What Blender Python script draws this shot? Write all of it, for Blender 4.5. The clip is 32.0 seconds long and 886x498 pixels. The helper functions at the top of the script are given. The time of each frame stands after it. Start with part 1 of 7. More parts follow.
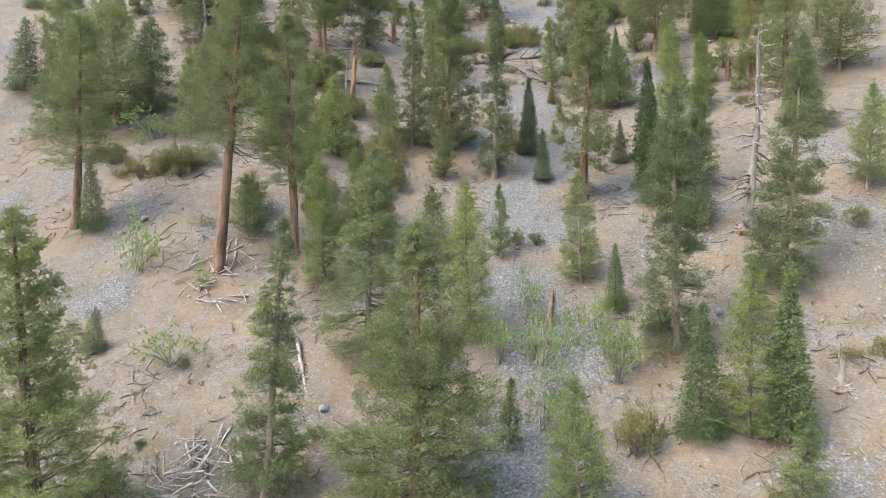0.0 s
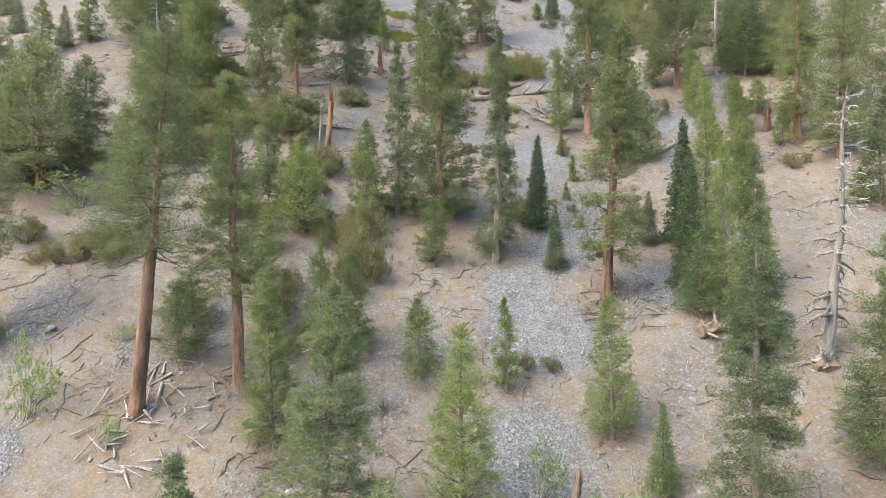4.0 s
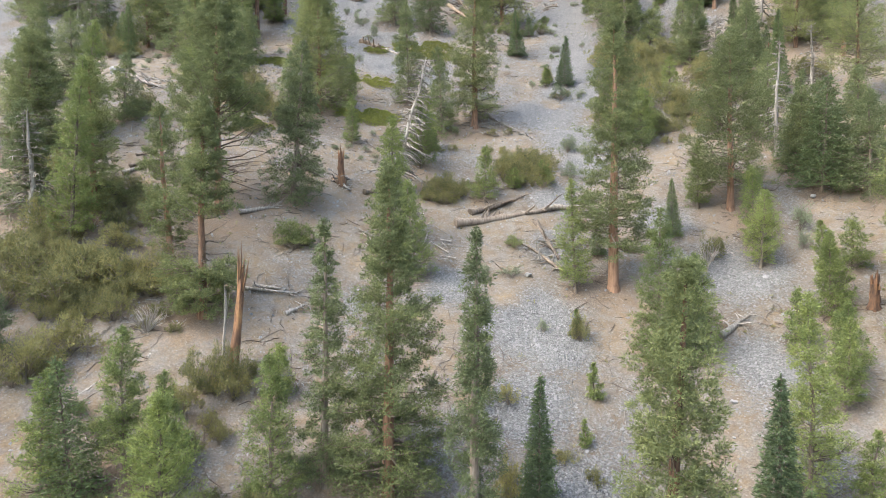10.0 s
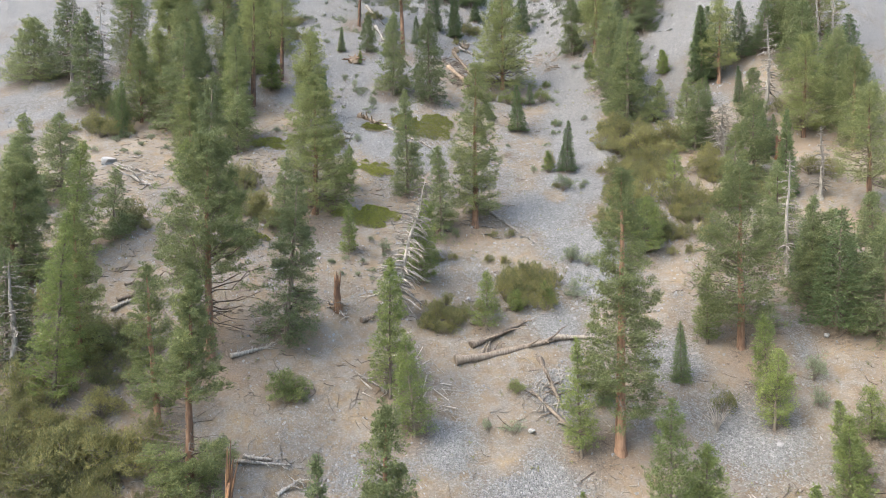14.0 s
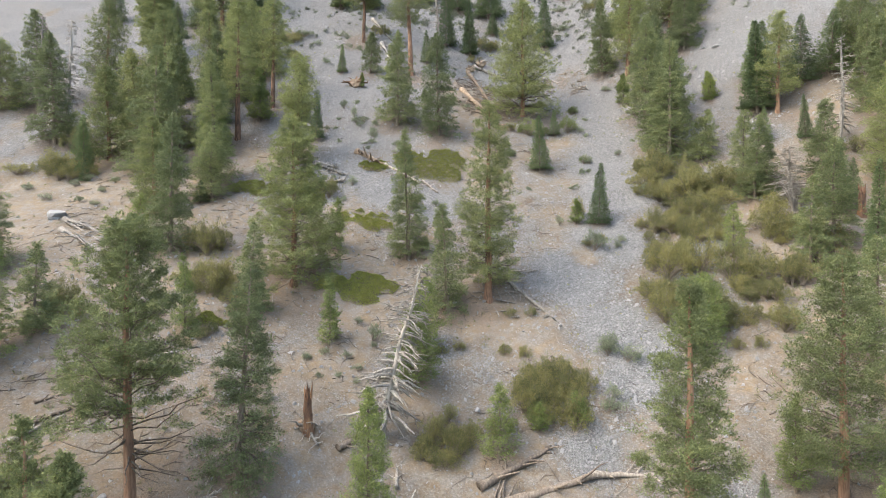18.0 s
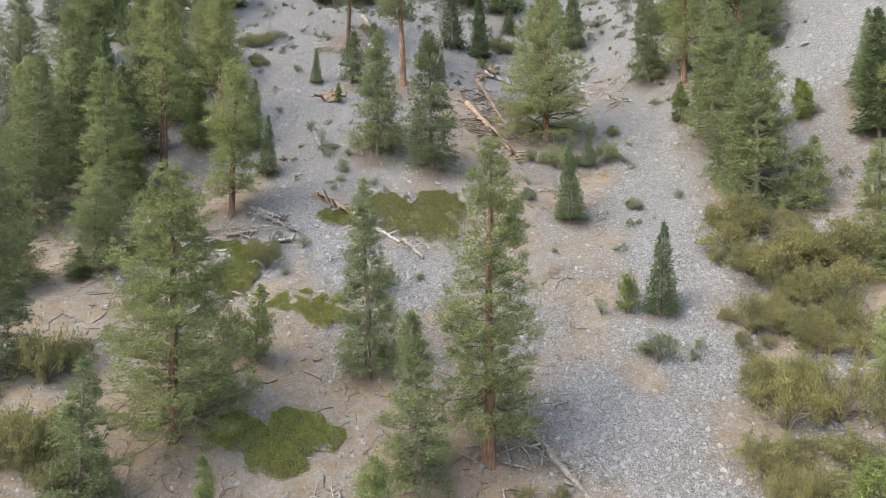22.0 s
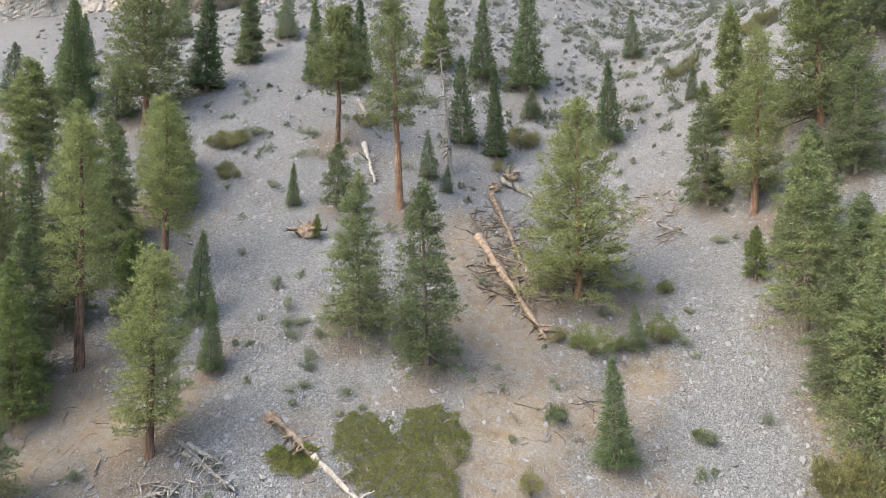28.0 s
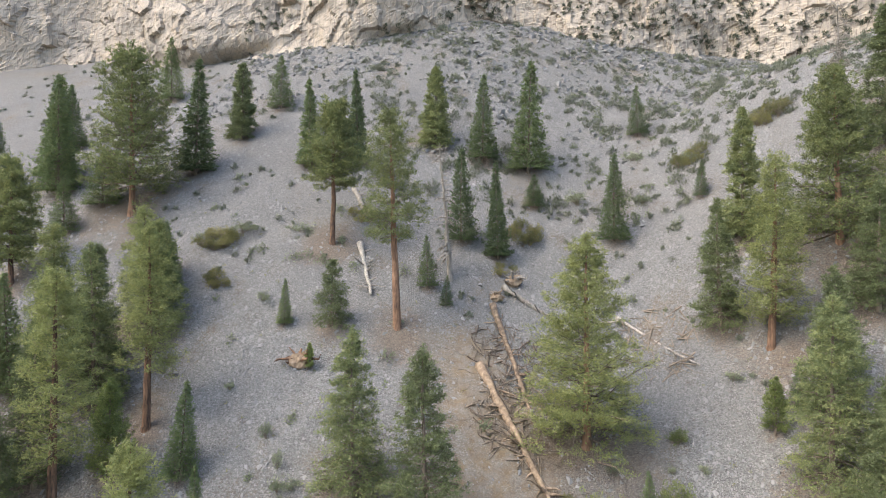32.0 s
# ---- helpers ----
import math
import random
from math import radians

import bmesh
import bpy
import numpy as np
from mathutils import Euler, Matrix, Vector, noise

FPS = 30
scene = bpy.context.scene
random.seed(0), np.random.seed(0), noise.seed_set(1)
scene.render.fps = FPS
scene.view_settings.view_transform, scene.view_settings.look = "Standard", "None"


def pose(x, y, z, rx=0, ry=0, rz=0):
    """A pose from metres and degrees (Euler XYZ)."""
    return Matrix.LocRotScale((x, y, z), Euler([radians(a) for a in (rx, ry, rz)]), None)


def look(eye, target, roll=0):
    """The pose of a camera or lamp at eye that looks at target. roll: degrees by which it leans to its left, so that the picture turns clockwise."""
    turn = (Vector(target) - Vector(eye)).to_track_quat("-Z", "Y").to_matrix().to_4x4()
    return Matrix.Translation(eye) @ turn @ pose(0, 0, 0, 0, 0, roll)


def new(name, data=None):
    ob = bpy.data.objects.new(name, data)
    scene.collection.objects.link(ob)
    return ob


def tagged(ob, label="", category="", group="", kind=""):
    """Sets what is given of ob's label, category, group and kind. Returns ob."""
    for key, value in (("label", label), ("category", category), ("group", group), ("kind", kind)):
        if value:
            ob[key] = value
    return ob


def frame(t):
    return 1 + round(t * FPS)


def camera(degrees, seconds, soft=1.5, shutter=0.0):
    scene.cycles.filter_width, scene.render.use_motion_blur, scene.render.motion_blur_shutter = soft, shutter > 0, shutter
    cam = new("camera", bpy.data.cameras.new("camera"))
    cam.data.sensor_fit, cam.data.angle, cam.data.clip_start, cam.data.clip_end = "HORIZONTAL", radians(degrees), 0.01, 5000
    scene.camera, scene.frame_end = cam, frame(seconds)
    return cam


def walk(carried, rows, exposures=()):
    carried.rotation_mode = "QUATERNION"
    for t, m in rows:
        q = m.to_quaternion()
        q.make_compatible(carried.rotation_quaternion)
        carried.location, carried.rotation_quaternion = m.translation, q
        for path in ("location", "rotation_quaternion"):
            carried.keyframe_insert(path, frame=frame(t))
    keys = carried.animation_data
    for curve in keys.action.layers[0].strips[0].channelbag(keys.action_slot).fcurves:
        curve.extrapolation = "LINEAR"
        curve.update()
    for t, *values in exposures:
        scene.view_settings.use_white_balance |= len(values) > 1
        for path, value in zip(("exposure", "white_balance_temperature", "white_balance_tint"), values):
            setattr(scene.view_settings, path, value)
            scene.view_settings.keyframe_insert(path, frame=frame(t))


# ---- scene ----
cam = camera(68.5, 32.0, 0.5)
METRES, EYE, TILT, LEAN, TURN = 160.0, 30.0, -1.0, 0.0, 0.0
ROWS = [
    (0.0, 0.0, 0.0, 0.0, -0.0, 0.0, 0.0),
    (0.5, -0.0, 0.0001, 0.0077, 0.03, 0.02, -0.04),
    (1.0, -0.0003, 0.0022, 0.0149, 0.02, 0.05, -0.1),
    (1.5, -0.0009, 0.0077, 0.0213, -0.02, 0.07, -0.14),
    (2.0, -0.0008, 0.0164, 0.0278, -0.1, 0.07, -0.19),
    (2.5, -0.0004, 0.0281, 0.034, -0.2, 0.09, -0.27),
    (3.0, 0.0, 0.0424, 0.0406, -0.28, 0.09, -0.3),
    (3.5, 0.0009, 0.0592, 0.0472, -0.38, 0.07, -0.3),
    (5.5, 0.009, 0.1437, 0.0738, -0.79, 0.2, -0.28),
    (6.0, 0.012, 0.1649, 0.0821, -0.85, 0.23, -0.27),
    (6.5, 0.0157, 0.1818, 0.0929, -0.84, 0.26, -0.27),
    (7.0, 0.0193, 0.1949, 0.104, -0.86, 0.33, -0.3),
    (7.5, 0.0223, 0.2034, 0.1153, -0.74, 0.38, -0.31),
    (8.0, 0.0246, 0.2075, 0.1265, -0.23, 0.43, -0.35),
    (8.5, 0.0259, 0.209, 0.1375, 0.47, 0.49, -0.36),
    (9.0, 0.0267, 0.2096, 0.1485, 0.71, 0.57, -0.39),
    (9.5, 0.027, 0.2111, 0.1574, 0.71, 0.61, -0.38),
    (10.0, 0.027, 0.2159, 0.1644, 0.67, 0.65, -0.37),
    (10.5, 0.0269, 0.2235, 0.1726, 0.62, 0.7, -0.4),
    (11.0, 0.0269, 0.2278, 0.1836, 0.63, 0.73, -0.39),
    (11.5, 0.0265, 0.2292, 0.1948, 0.6, 0.75, -0.4),
    (12.0, 0.0266, 0.2301, 0.2061, 0.62, 0.8, -0.39),
    (12.5, 0.0264, 0.2305, 0.2177, 0.6, 0.84, -0.41),
    (13.0, 0.0264, 0.2306, 0.229, 0.63, 0.87, -0.41),
    (13.5, 0.0261, 0.2304, 0.2402, 0.61, 0.93, -0.43),
    (14.0, 0.0257, 0.2303, 0.2509, 0.58, 0.96, -0.45),
    (14.5, 0.0255, 0.2326, 0.2584, 0.54, 0.97, -0.47),
    (16.5, 0.0278, 0.2745, 0.2867, 0.33, 0.98, -0.54),
    (17.0, 0.0297, 0.2917, 0.2939, 0.62, 0.99, -0.57),
    (17.5, 0.0321, 0.3108, 0.301, 1.25, 1.0, -0.59),
    (18.0, 0.0344, 0.3316, 0.3085, 2.36, 1.0, -0.63),
    (18.5, 0.0369, 0.3534, 0.3158, 2.96, 1.03, -0.64),
    (19.0, 0.039, 0.3752, 0.3233, 3.19, 1.03, -0.65),
    (19.5, 0.0413, 0.3975, 0.3308, 3.23, 1.05, -0.63),
    (20.0, 0.0432, 0.42, 0.3382, 3.36, 1.06, -0.63),
    (20.5, 0.0449, 0.4425, 0.3459, 3.74, 1.04, -0.65),
    (21.0, 0.0467, 0.4651, 0.3535, 4.06, 1.05, -0.62),
    (21.5, 0.048, 0.4884, 0.3608, 4.26, 1.08, -0.62),
    (22.0, 0.0489, 0.5114, 0.3685, 4.44, 1.09, -0.62),
    (22.5, 0.0502, 0.5345, 0.3759, 4.61, 1.13, -0.63),
    (23.0, 0.0512, 0.5571, 0.3839, 4.75, 1.11, -0.61),
    (23.5, 0.0521, 0.58, 0.3919, 4.89, 1.13, -0.58),
    (24.0, 0.0525, 0.5996, 0.4032, 5.05, 1.17, -0.61),
    (24.5, 0.0534, 0.6149, 0.4152, 5.3, 1.22, -0.62),
    (25.0, 0.0541, 0.6258, 0.4278, 5.55, 1.23, -0.61),
    (25.5, 0.0548, 0.6319, 0.4402, 5.79, 1.22, -0.6),
    (27.5, 0.0536, 0.6361, 0.485, 6.41, 1.59, -0.58),
    (28.0, 0.053, 0.6357, 0.4964, 6.58, 1.66, -0.6),
    (28.5, 0.0523, 0.6352, 0.5079, 6.68, 1.74, -0.63),
    (29.0, 0.0516, 0.6346, 0.5193, 6.72, 1.82, -0.65),
    (29.5, 0.0513, 0.634, 0.5311, 6.72, 1.86, -0.67),
    (30.0, 0.0507, 0.6335, 0.5426, 6.68, 1.92, -0.7),
    (30.5, 0.05, 0.6347, 0.5542, 6.61, 1.98, -0.72),
    (31.0, 0.0487, 0.6398, 0.5658, 6.49, 2.04, -0.75),
    (31.5, 0.0477, 0.648, 0.5776, 6.38, 2.06, -0.79),
    (32.0, 0.0464, 0.6586, 0.5881, 6.22, 2.05, -0.81),
]
walk(cam, [(t, pose(0, 0, EYE, TILT, LEAN, TURN) @ pose(METRES * x, METRES * y, METRES * z, 90 + pitch, roll, yaw)) for t, x, y, z, yaw, pitch, roll in ROWS],
     [(0.0, 2.08, 6750, 6), (7.0, 2.22, 6700, 6), (14.0, 2.17, 6780, 6), (22.0, 2.03, 6950, 7), (28.0, 2.02, 6900, 7), (32.0, 1.88, 6960, 8)])


# world and sun: a bright, mostly veiled sky with a soft sun from the left and behind
world = bpy.data.worlds.new("world")
scene.world = world
world.use_nodes = True
sky = world.node_tree.nodes.new("ShaderNodeTexSky")
sky.sky_type = 'NISHITA'
sky.sun_disc = False
sky.sun_elevation = radians(52)
sky.sun_rotation = radians(-118)
sky.air_density, sky.dust_density, sky.ozone_density = 1.0, 3.0, 1.0
world.node_tree.links.new(sky.outputs[0], world.node_tree.nodes["Background"].inputs[0])
world.node_tree.nodes["Background"].inputs[1].default_value = 0.15
sun = new("sun", bpy.data.lights.new("sun", 'SUN'))
sun.data.energy, sun.data.angle, sun.data.color = 0.65, radians(38), (1.0, 0.95, 0.88)
sun.matrix_world = look((-60, -32, 88), (0, 0, 0))

RNG = np.random.default_rng(7)


# ---- materials ----
def nodes_of(name):
    m = bpy.data.materials.new(name)
    m.use_nodes = True
    t = m.node_tree
    return m, t, t.nodes["Principled BSDF"], t.nodes["Material Output"]


def add(t, kind, **values):
    n = t.nodes.new(kind)
    for k, v in values.items():
        n.inputs[k].default_value = v
    return n


def ramp(t, fac, stops):
    r = t.nodes.new("ShaderNodeValToRGB")
    e = r.color_ramp.elements
    while len(e) < len(stops):
        e.new(0.5)
    for el, (p, c) in zip(e, stops):
        el.position, el.color = p, (*c, 1)
    t.links.new(fac, r.inputs[0])
    return r.outputs[0]


def mix(t, fac, a, b, how='MIX'):
    n = t.nodes.new("ShaderNodeMix")
    n.data_type, n.blend_type = 'RGBA', how
    for sock, v in ((n.inputs[0], fac), (n.inputs[6], a), (n.inputs[7], b)):
        if isinstance(v, (int, float)):
            sock.default_value = v
        elif isinstance(v, tuple):
            sock.default_value = (*v, 1)
        else:
            t.links.new(v, sock)
    return n.outputs[2]


def maths(t, op, a, b=0.0):
    n = t.nodes.new("ShaderNodeMath")
    n.operation = op
    for sock, v in ((n.inputs[0], a), (n.inputs[1], b)):
        if isinstance(v, (int, float)):
            sock.default_value = v
        else:
            t.links.new(v, sock)
    return n.outputs[0]


def noise_at(t, vec, scale, detail=4.0, rough=0.6):
    n = add(t, "ShaderNodeTexNoise", Scale=scale, Detail=detail, Roughness=rough)
    t.links.new(vec, n.inputs["Vector"])
    return n.outputs["Fac"]


def bump(t, bsdf, height, strength, distance):
    b = add(t, "ShaderNodeBump", Strength=strength, Distance=distance)
    t.links.new(height, b.inputs["Height"])
    t.links.new(b.outputs[0], bsdf.inputs["Normal"])


def foliage(name, dark, mid, light, glow=0.28, clump=0.9):
    """Needles or leaves: clumps, single blades and whole plants each vary; some light comes through."""
    m, t, bsdf, out = nodes_of(name)
    pos = t.nodes.new("ShaderNodeNewGeometry")
    info = t.nodes.new("ShaderNodeObjectInfo")
    n = noise_at(t, pos.outputs["Position"], clump, 3.0)
    f = maths(t, 'ADD', maths(t, 'MULTIPLY', n, 0.65), maths(t, 'MULTIPLY', maths(t, 'SUBTRACT', pos.outputs["Random Per Island"], 0.15), 0.27))
    f = maths(t, 'ADD', f, maths(t, 'MULTIPLY', maths(t, 'SUBTRACT', info.outputs["Random"], 0.5), 0.26))
    col = ramp(t, f, [(0.25, dark), (0.5, mid), (0.78, light)])
    t.links.new(col, bsdf.inputs["Base Color"])
    bsdf.inputs["Roughness"].default_value = 0.7
    bsdf.inputs["Specular IOR Level"].default_value = 0.1
    tr = t.nodes.new("ShaderNodeBsdfTranslucent")
    t.links.new(mix(t, glow, (0.0, 0.0, 0.0), col), tr.inputs[0])
    both = t.nodes.new("ShaderNodeAddShader")
    t.links.new(bsdf.outputs[0], both.inputs[0])
    t.links.new(tr.outputs[0], both.inputs[1])
    t.links.new(both.outputs[0], out.inputs[0])
    return m


def woody(name, dark, mid, light, scale=3.0, stretch=0.18, strength=0.6):
    """Bark or bare wood: plates and cracks drawn out along the stem."""
    m, t, bsdf, out = nodes_of(name)
    tc = t.nodes.new("ShaderNodeTexCoord")
    mp = t.nodes.new("ShaderNodeMapping")
    mp.inputs["Scale"].default_value = (1, 1, stretch)
    t.links.new(tc.outputs["Object"], mp.inputs[0])
    n1 = noise_at(t, mp.outputs[0], scale, 5.0, 0.65)
    n2 = noise_at(t, tc.outputs["Object"], 0.5, 3.0)
    info = t.nodes.new("ShaderNodeObjectInfo")
    f = maths(t, 'ADD', maths(t, 'MULTIPLY', n1, 0.7), maths(t, 'MULTIPLY', n2, 0.3))
    f = maths(t, 'ADD', f, maths(t, 'MULTIPLY', maths(t, 'SUBTRACT', info.outputs["Random"], 0.5), 0.16))
    t.links.new(ramp(t, f, [(0.34, dark), (0.5, mid), (0.66, light)]), bsdf.inputs["Base Color"])
    bsdf.inputs["Roughness"].default_value = 0.9
    bump(t, bsdf, n1, strength, 0.06)
    return m


NEEDLE_PINE = foliage("ponderosa_needles", (0.073, 0.087, 0.042), (0.141, 0.158, 0.066), (0.213, 0.226, 0.085), 0.5)
NEEDLE_YOUNG = foliage("young_pine_needles", (0.073, 0.093, 0.039), (0.134, 0.163, 0.057), (0.198, 0.225, 0.072), 0.48)
NEEDLE_FIR = foliage("fir_needles", (0.056, 0.079, 0.043), (0.100, 0.132, 0.061), (0.150, 0.184, 0.073), 0.46)
NEEDLE_OLD = foliage("old_fir_needles", (0.067, 0.082, 0.044), (0.122, 0.143, 0.067), (0.193, 0.208, 0.085), 0.48, 0.6)
LEAF_OLIVE = foliage("mahogany_leaves", (0.074, 0.077, 0.038), (0.132, 0.128, 0.056), (0.200, 0.180, 0.070), 0.6)
LEAF_SAGE = foliage("sage_leaves", (0.09, 0.105, 0.07), (0.15, 0.17, 0.11), (0.23, 0.245, 0.165), 0.5)
LEAF_MAT = foliage("manzanita_leaves", (0.096, 0.103, 0.034), (0.152, 0.161, 0.047), (0.210, 0.213, 0.061), 0.7, 2.2)
LEAF_ASPEN = foliage("aspen_leaves", (0.080, 0.115, 0.038), (0.122, 0.168, 0.056), (0.170, 0.222, 0.080), 0.7)
LEAF_BRUSH = foliage("far_brush_leaves", (0.07, 0.08, 0.06), (0.112, 0.122, 0.094), (0.17, 0.18, 0.14), 0.4)
LEAF_BUSH = foliage("green_bush_leaves", (0.067, 0.084, 0.037), (0.112, 0.131, 0.054), (0.175, 0.190, 0.076), 0.5)
BARK_ORANGE = woody("ponderosa_bark", (0.04, 0.025, 0.018), (0.160, 0.090, 0.055), (0.285, 0.172, 0.110), 4.5, 0.14, 1.0)
BARK_GREY = woody("grey_brown_bark", (0.06, 0.048, 0.038), (0.14, 0.11, 0.085), (0.24, 0.2, 0.16), 5.0)
TWIG = woody("twig_bark", (0.09, 0.075, 0.06), (0.17, 0.14, 0.11), (0.26, 0.22, 0.18), 6.0)
WOOD_GREY = woody("weathered_grey_wood", (0.1, 0.09, 0.078), (0.215, 0.195, 0.17), (0.37, 0.34, 0.3), 6.0, 0.12)
WOOD_TAN = woody("stripped_tan_wood", (0.07, 0.05, 0.036), (0.2, 0.145, 0.1), (0.33, 0.255, 0.18), 2.4, 0.6, 0.9)
WOOD_WHITE = woody("bleached_white_wood", (0.15, 0.125, 0.1), (0.29, 0.255, 0.215), (0.44, 0.4, 0.35), 5.0, 0.12)
WOOD_ORANGE = woody("broken_orange_wood", (0.05, 0.03, 0.021), (0.15, 0.08, 0.045), (0.33, 0.18, 0.08), 3.0, 0.2, 1.0)


def stone_material(name, dark, mid, light):
    m, t, bsdf, out = nodes_of(name)
    g = t.nodes.new("ShaderNodeNewGeometry")
    info = t.nodes.new("ShaderNodeObjectInfo")
    n = noise_at(t, g.outputs["Position"], 2.2, 5.0)
    f = maths(t, 'ADD', maths(t, 'MULTIPLY', n, 0.5), maths(t, 'MULTIPLY', g.outputs["Random Per Island"], 0.4))
    f = maths(t, 'ADD', f, maths(t, 'MULTIPLY', info.outputs["Random"], 0.12))
    t.links.new(ramp(t, f, [(0.25, dark), (0.5, mid), (0.8, light)]), bsdf.inputs["Base Color"])
    bsdf.inputs["Roughness"].default_value = 0.9
    bump(t, bsdf, noise_at(t, g.outputs["Position"], 14.0, 4.0), 0.5, 0.03)
    return m


STONE = stone_material("limestone", (0.134, 0.135, 0.136), (0.184, 0.184, 0.184), (0.262, 0.260, 0.256))


def ground_material():
    """Grey limestone scree, tan soil and brown needle litter, mixed by the cover painted on the sheet."""
    m, t, bsdf, out = nodes_of("hillside_ground")
    g = t.nodes.new("ShaderNodeNewGeometry")
    pos = g.outputs["Position"]
    att = t.nodes.new("ShaderNodeAttribute")
    att.attribute_name = "cover"
    sep = t.nodes.new("ShaderNodeSeparateColor")
    t.links.new(att.outputs["Color"], sep.inputs[0])
    big = noise_at(t, pos, 0.22, 6.0, 0.65)
    mid = noise_at(t, pos, 1.3, 6.0, 0.7)
    fine = noise_at(t, pos, 9.0, 4.0, 0.7)

    def pebbles(scale):
        v = add(t, "ShaderNodeTexVoronoi", Scale=scale)
        t.links.new(pos, v.inputs["Vector"])
        s = t.nodes.new("ShaderNodeSeparateColor")
        t.links.new(v.outputs["Color"], s.inputs[0])
        return s.outputs[0], v.outputs["Distance"]
    c1, d1 = pebbles(6.0)
    c2, d2 = pebbles(10.0)
    cell = maths(t, 'ADD', maths(t, 'MULTIPLY', c1, 0.45), maths(t, 'MULTIPLY', c2, 0.55))
    grey = ramp(t, cell, [(0.12, (0.118, 0.119, 0.121)), (0.5, (0.173, 0.174, 0.174)), (0.88, (0.250, 0.250, 0.246))])
    grey = mix(t, maths(t, 'MULTIPLY', mid, 0.5), grey, (0.2, 0.19, 0.18))
    soil = ramp(t, maths(t, 'ADD', maths(t, 'MULTIPLY', big, 0.6), maths(t, 'MULTIPLY', mid, 0.4)),
                [(0.35, (0.104, 0.080, 0.051)), (0.5, (0.160, 0.119, 0.072)), (0.66, (0.250, 0.178, 0.092))])
    soil = mix(t, maths(t, 'MULTIPLY', maths(t, 'GREATER_THAN', c2, 0.9), 0.35), soil, grey)
    soil = mix(t, maths(t, 'MULTIPLY', fine, 0.55), soil, (0.135, 0.103, 0.075))
    soil = mix(t, 1.0, soil, ramp(t, c1, [(0.0, (0.92, 0.92, 0.92)), (0.5, (1.0, 1.0, 1.0)), (0.93, (1.0, 1.0, 1.0)), (1.0, (1.25, 1.27, 1.3))]), 'MULTIPLY')
    soil = mix(t, ramp(t, noise_at(t, pos, 0.8, 6.0, 0.7), [(0.38, (0.08, 0.08, 0.08)), (0.62, (0.6, 0.6, 0.6))]), soil, grey)  # gravel mixed all through it
    litter = ramp(t, fine, [(0.35, (0.11, 0.08, 0.056)), (0.55, (0.185, 0.136, 0.096)), (0.7, (0.28, 0.215, 0.16))])
    edge = maths(t, 'MULTIPLY', maths(t, 'SUBTRACT', maths(t, 'ADD', mid, maths(t, 'MULTIPLY', c1, 0.35)), 0.67), 0.75)
    k = maths(t, 'ADD', sep.outputs[0], edge)
    step = t.nodes.new("ShaderNodeMapRange")
    step.interpolation_type = 'SMOOTHSTEP'
    step.inputs["From Min"].default_value, step.inputs["From Max"].default_value = 0.3, 0.7
    t.links.new(k, step.inputs[0])
    col = mix(t, step.outputs[0], soil, grey)
    lit = t.nodes.new("ShaderNodeMapRange")
    lit.inputs["From Min"].default_value, lit.inputs["From Max"].default_value = 0.3, 0.75
    lit.inputs["To Max"].default_value = 0.7
    t.links.new(maths(t, 'ADD', sep.outputs[1], edge), lit.inputs[0])
    col = mix(t, lit.outputs[0], col, litter)
    c3, d3 = pebbles(9.0)
    speck = maths(t, 'ADD', maths(t, 'MULTIPLY', step.outputs[0], 0.55), 0.3)
    col = mix(t, speck, col, mix(t, 1.0, col, ramp(t, c3, [(0.0, (0.58, 0.58, 0.58)), (0.35, (0.88, 0.88, 0.88)), (0.8, (1.0, 1.0, 1.0)), (1.0, (1.35, 1.35, 1.35))]), 'MULTIPLY'))
    col = mix(t, maths(t, 'MULTIPLY', maths(t, 'GREATER_THAN', noise_at(t, pos, 2.6, 5.0, 0.75), 0.63), 0.55), col, (0.1, 0.08, 0.065))
    t.links.new(col, bsdf.inputs["Base Color"])
    bsdf.inputs["Roughness"].default_value = 0.95
    bsdf.inputs["Specular IOR Level"].default_value = 0.15
    h = maths(t, 'ADD', maths(t, 'MULTIPLY', maths(t, 'ADD', d1, maths(t, 'MULTIPLY', d2, 0.4)), maths(t, 'ADD', step.outputs[0], 0.15)), maths(t, 'MULTIPLY', fine, 0.25))
    bump(t, bsdf, h, 1.0, 0.15)
    return m


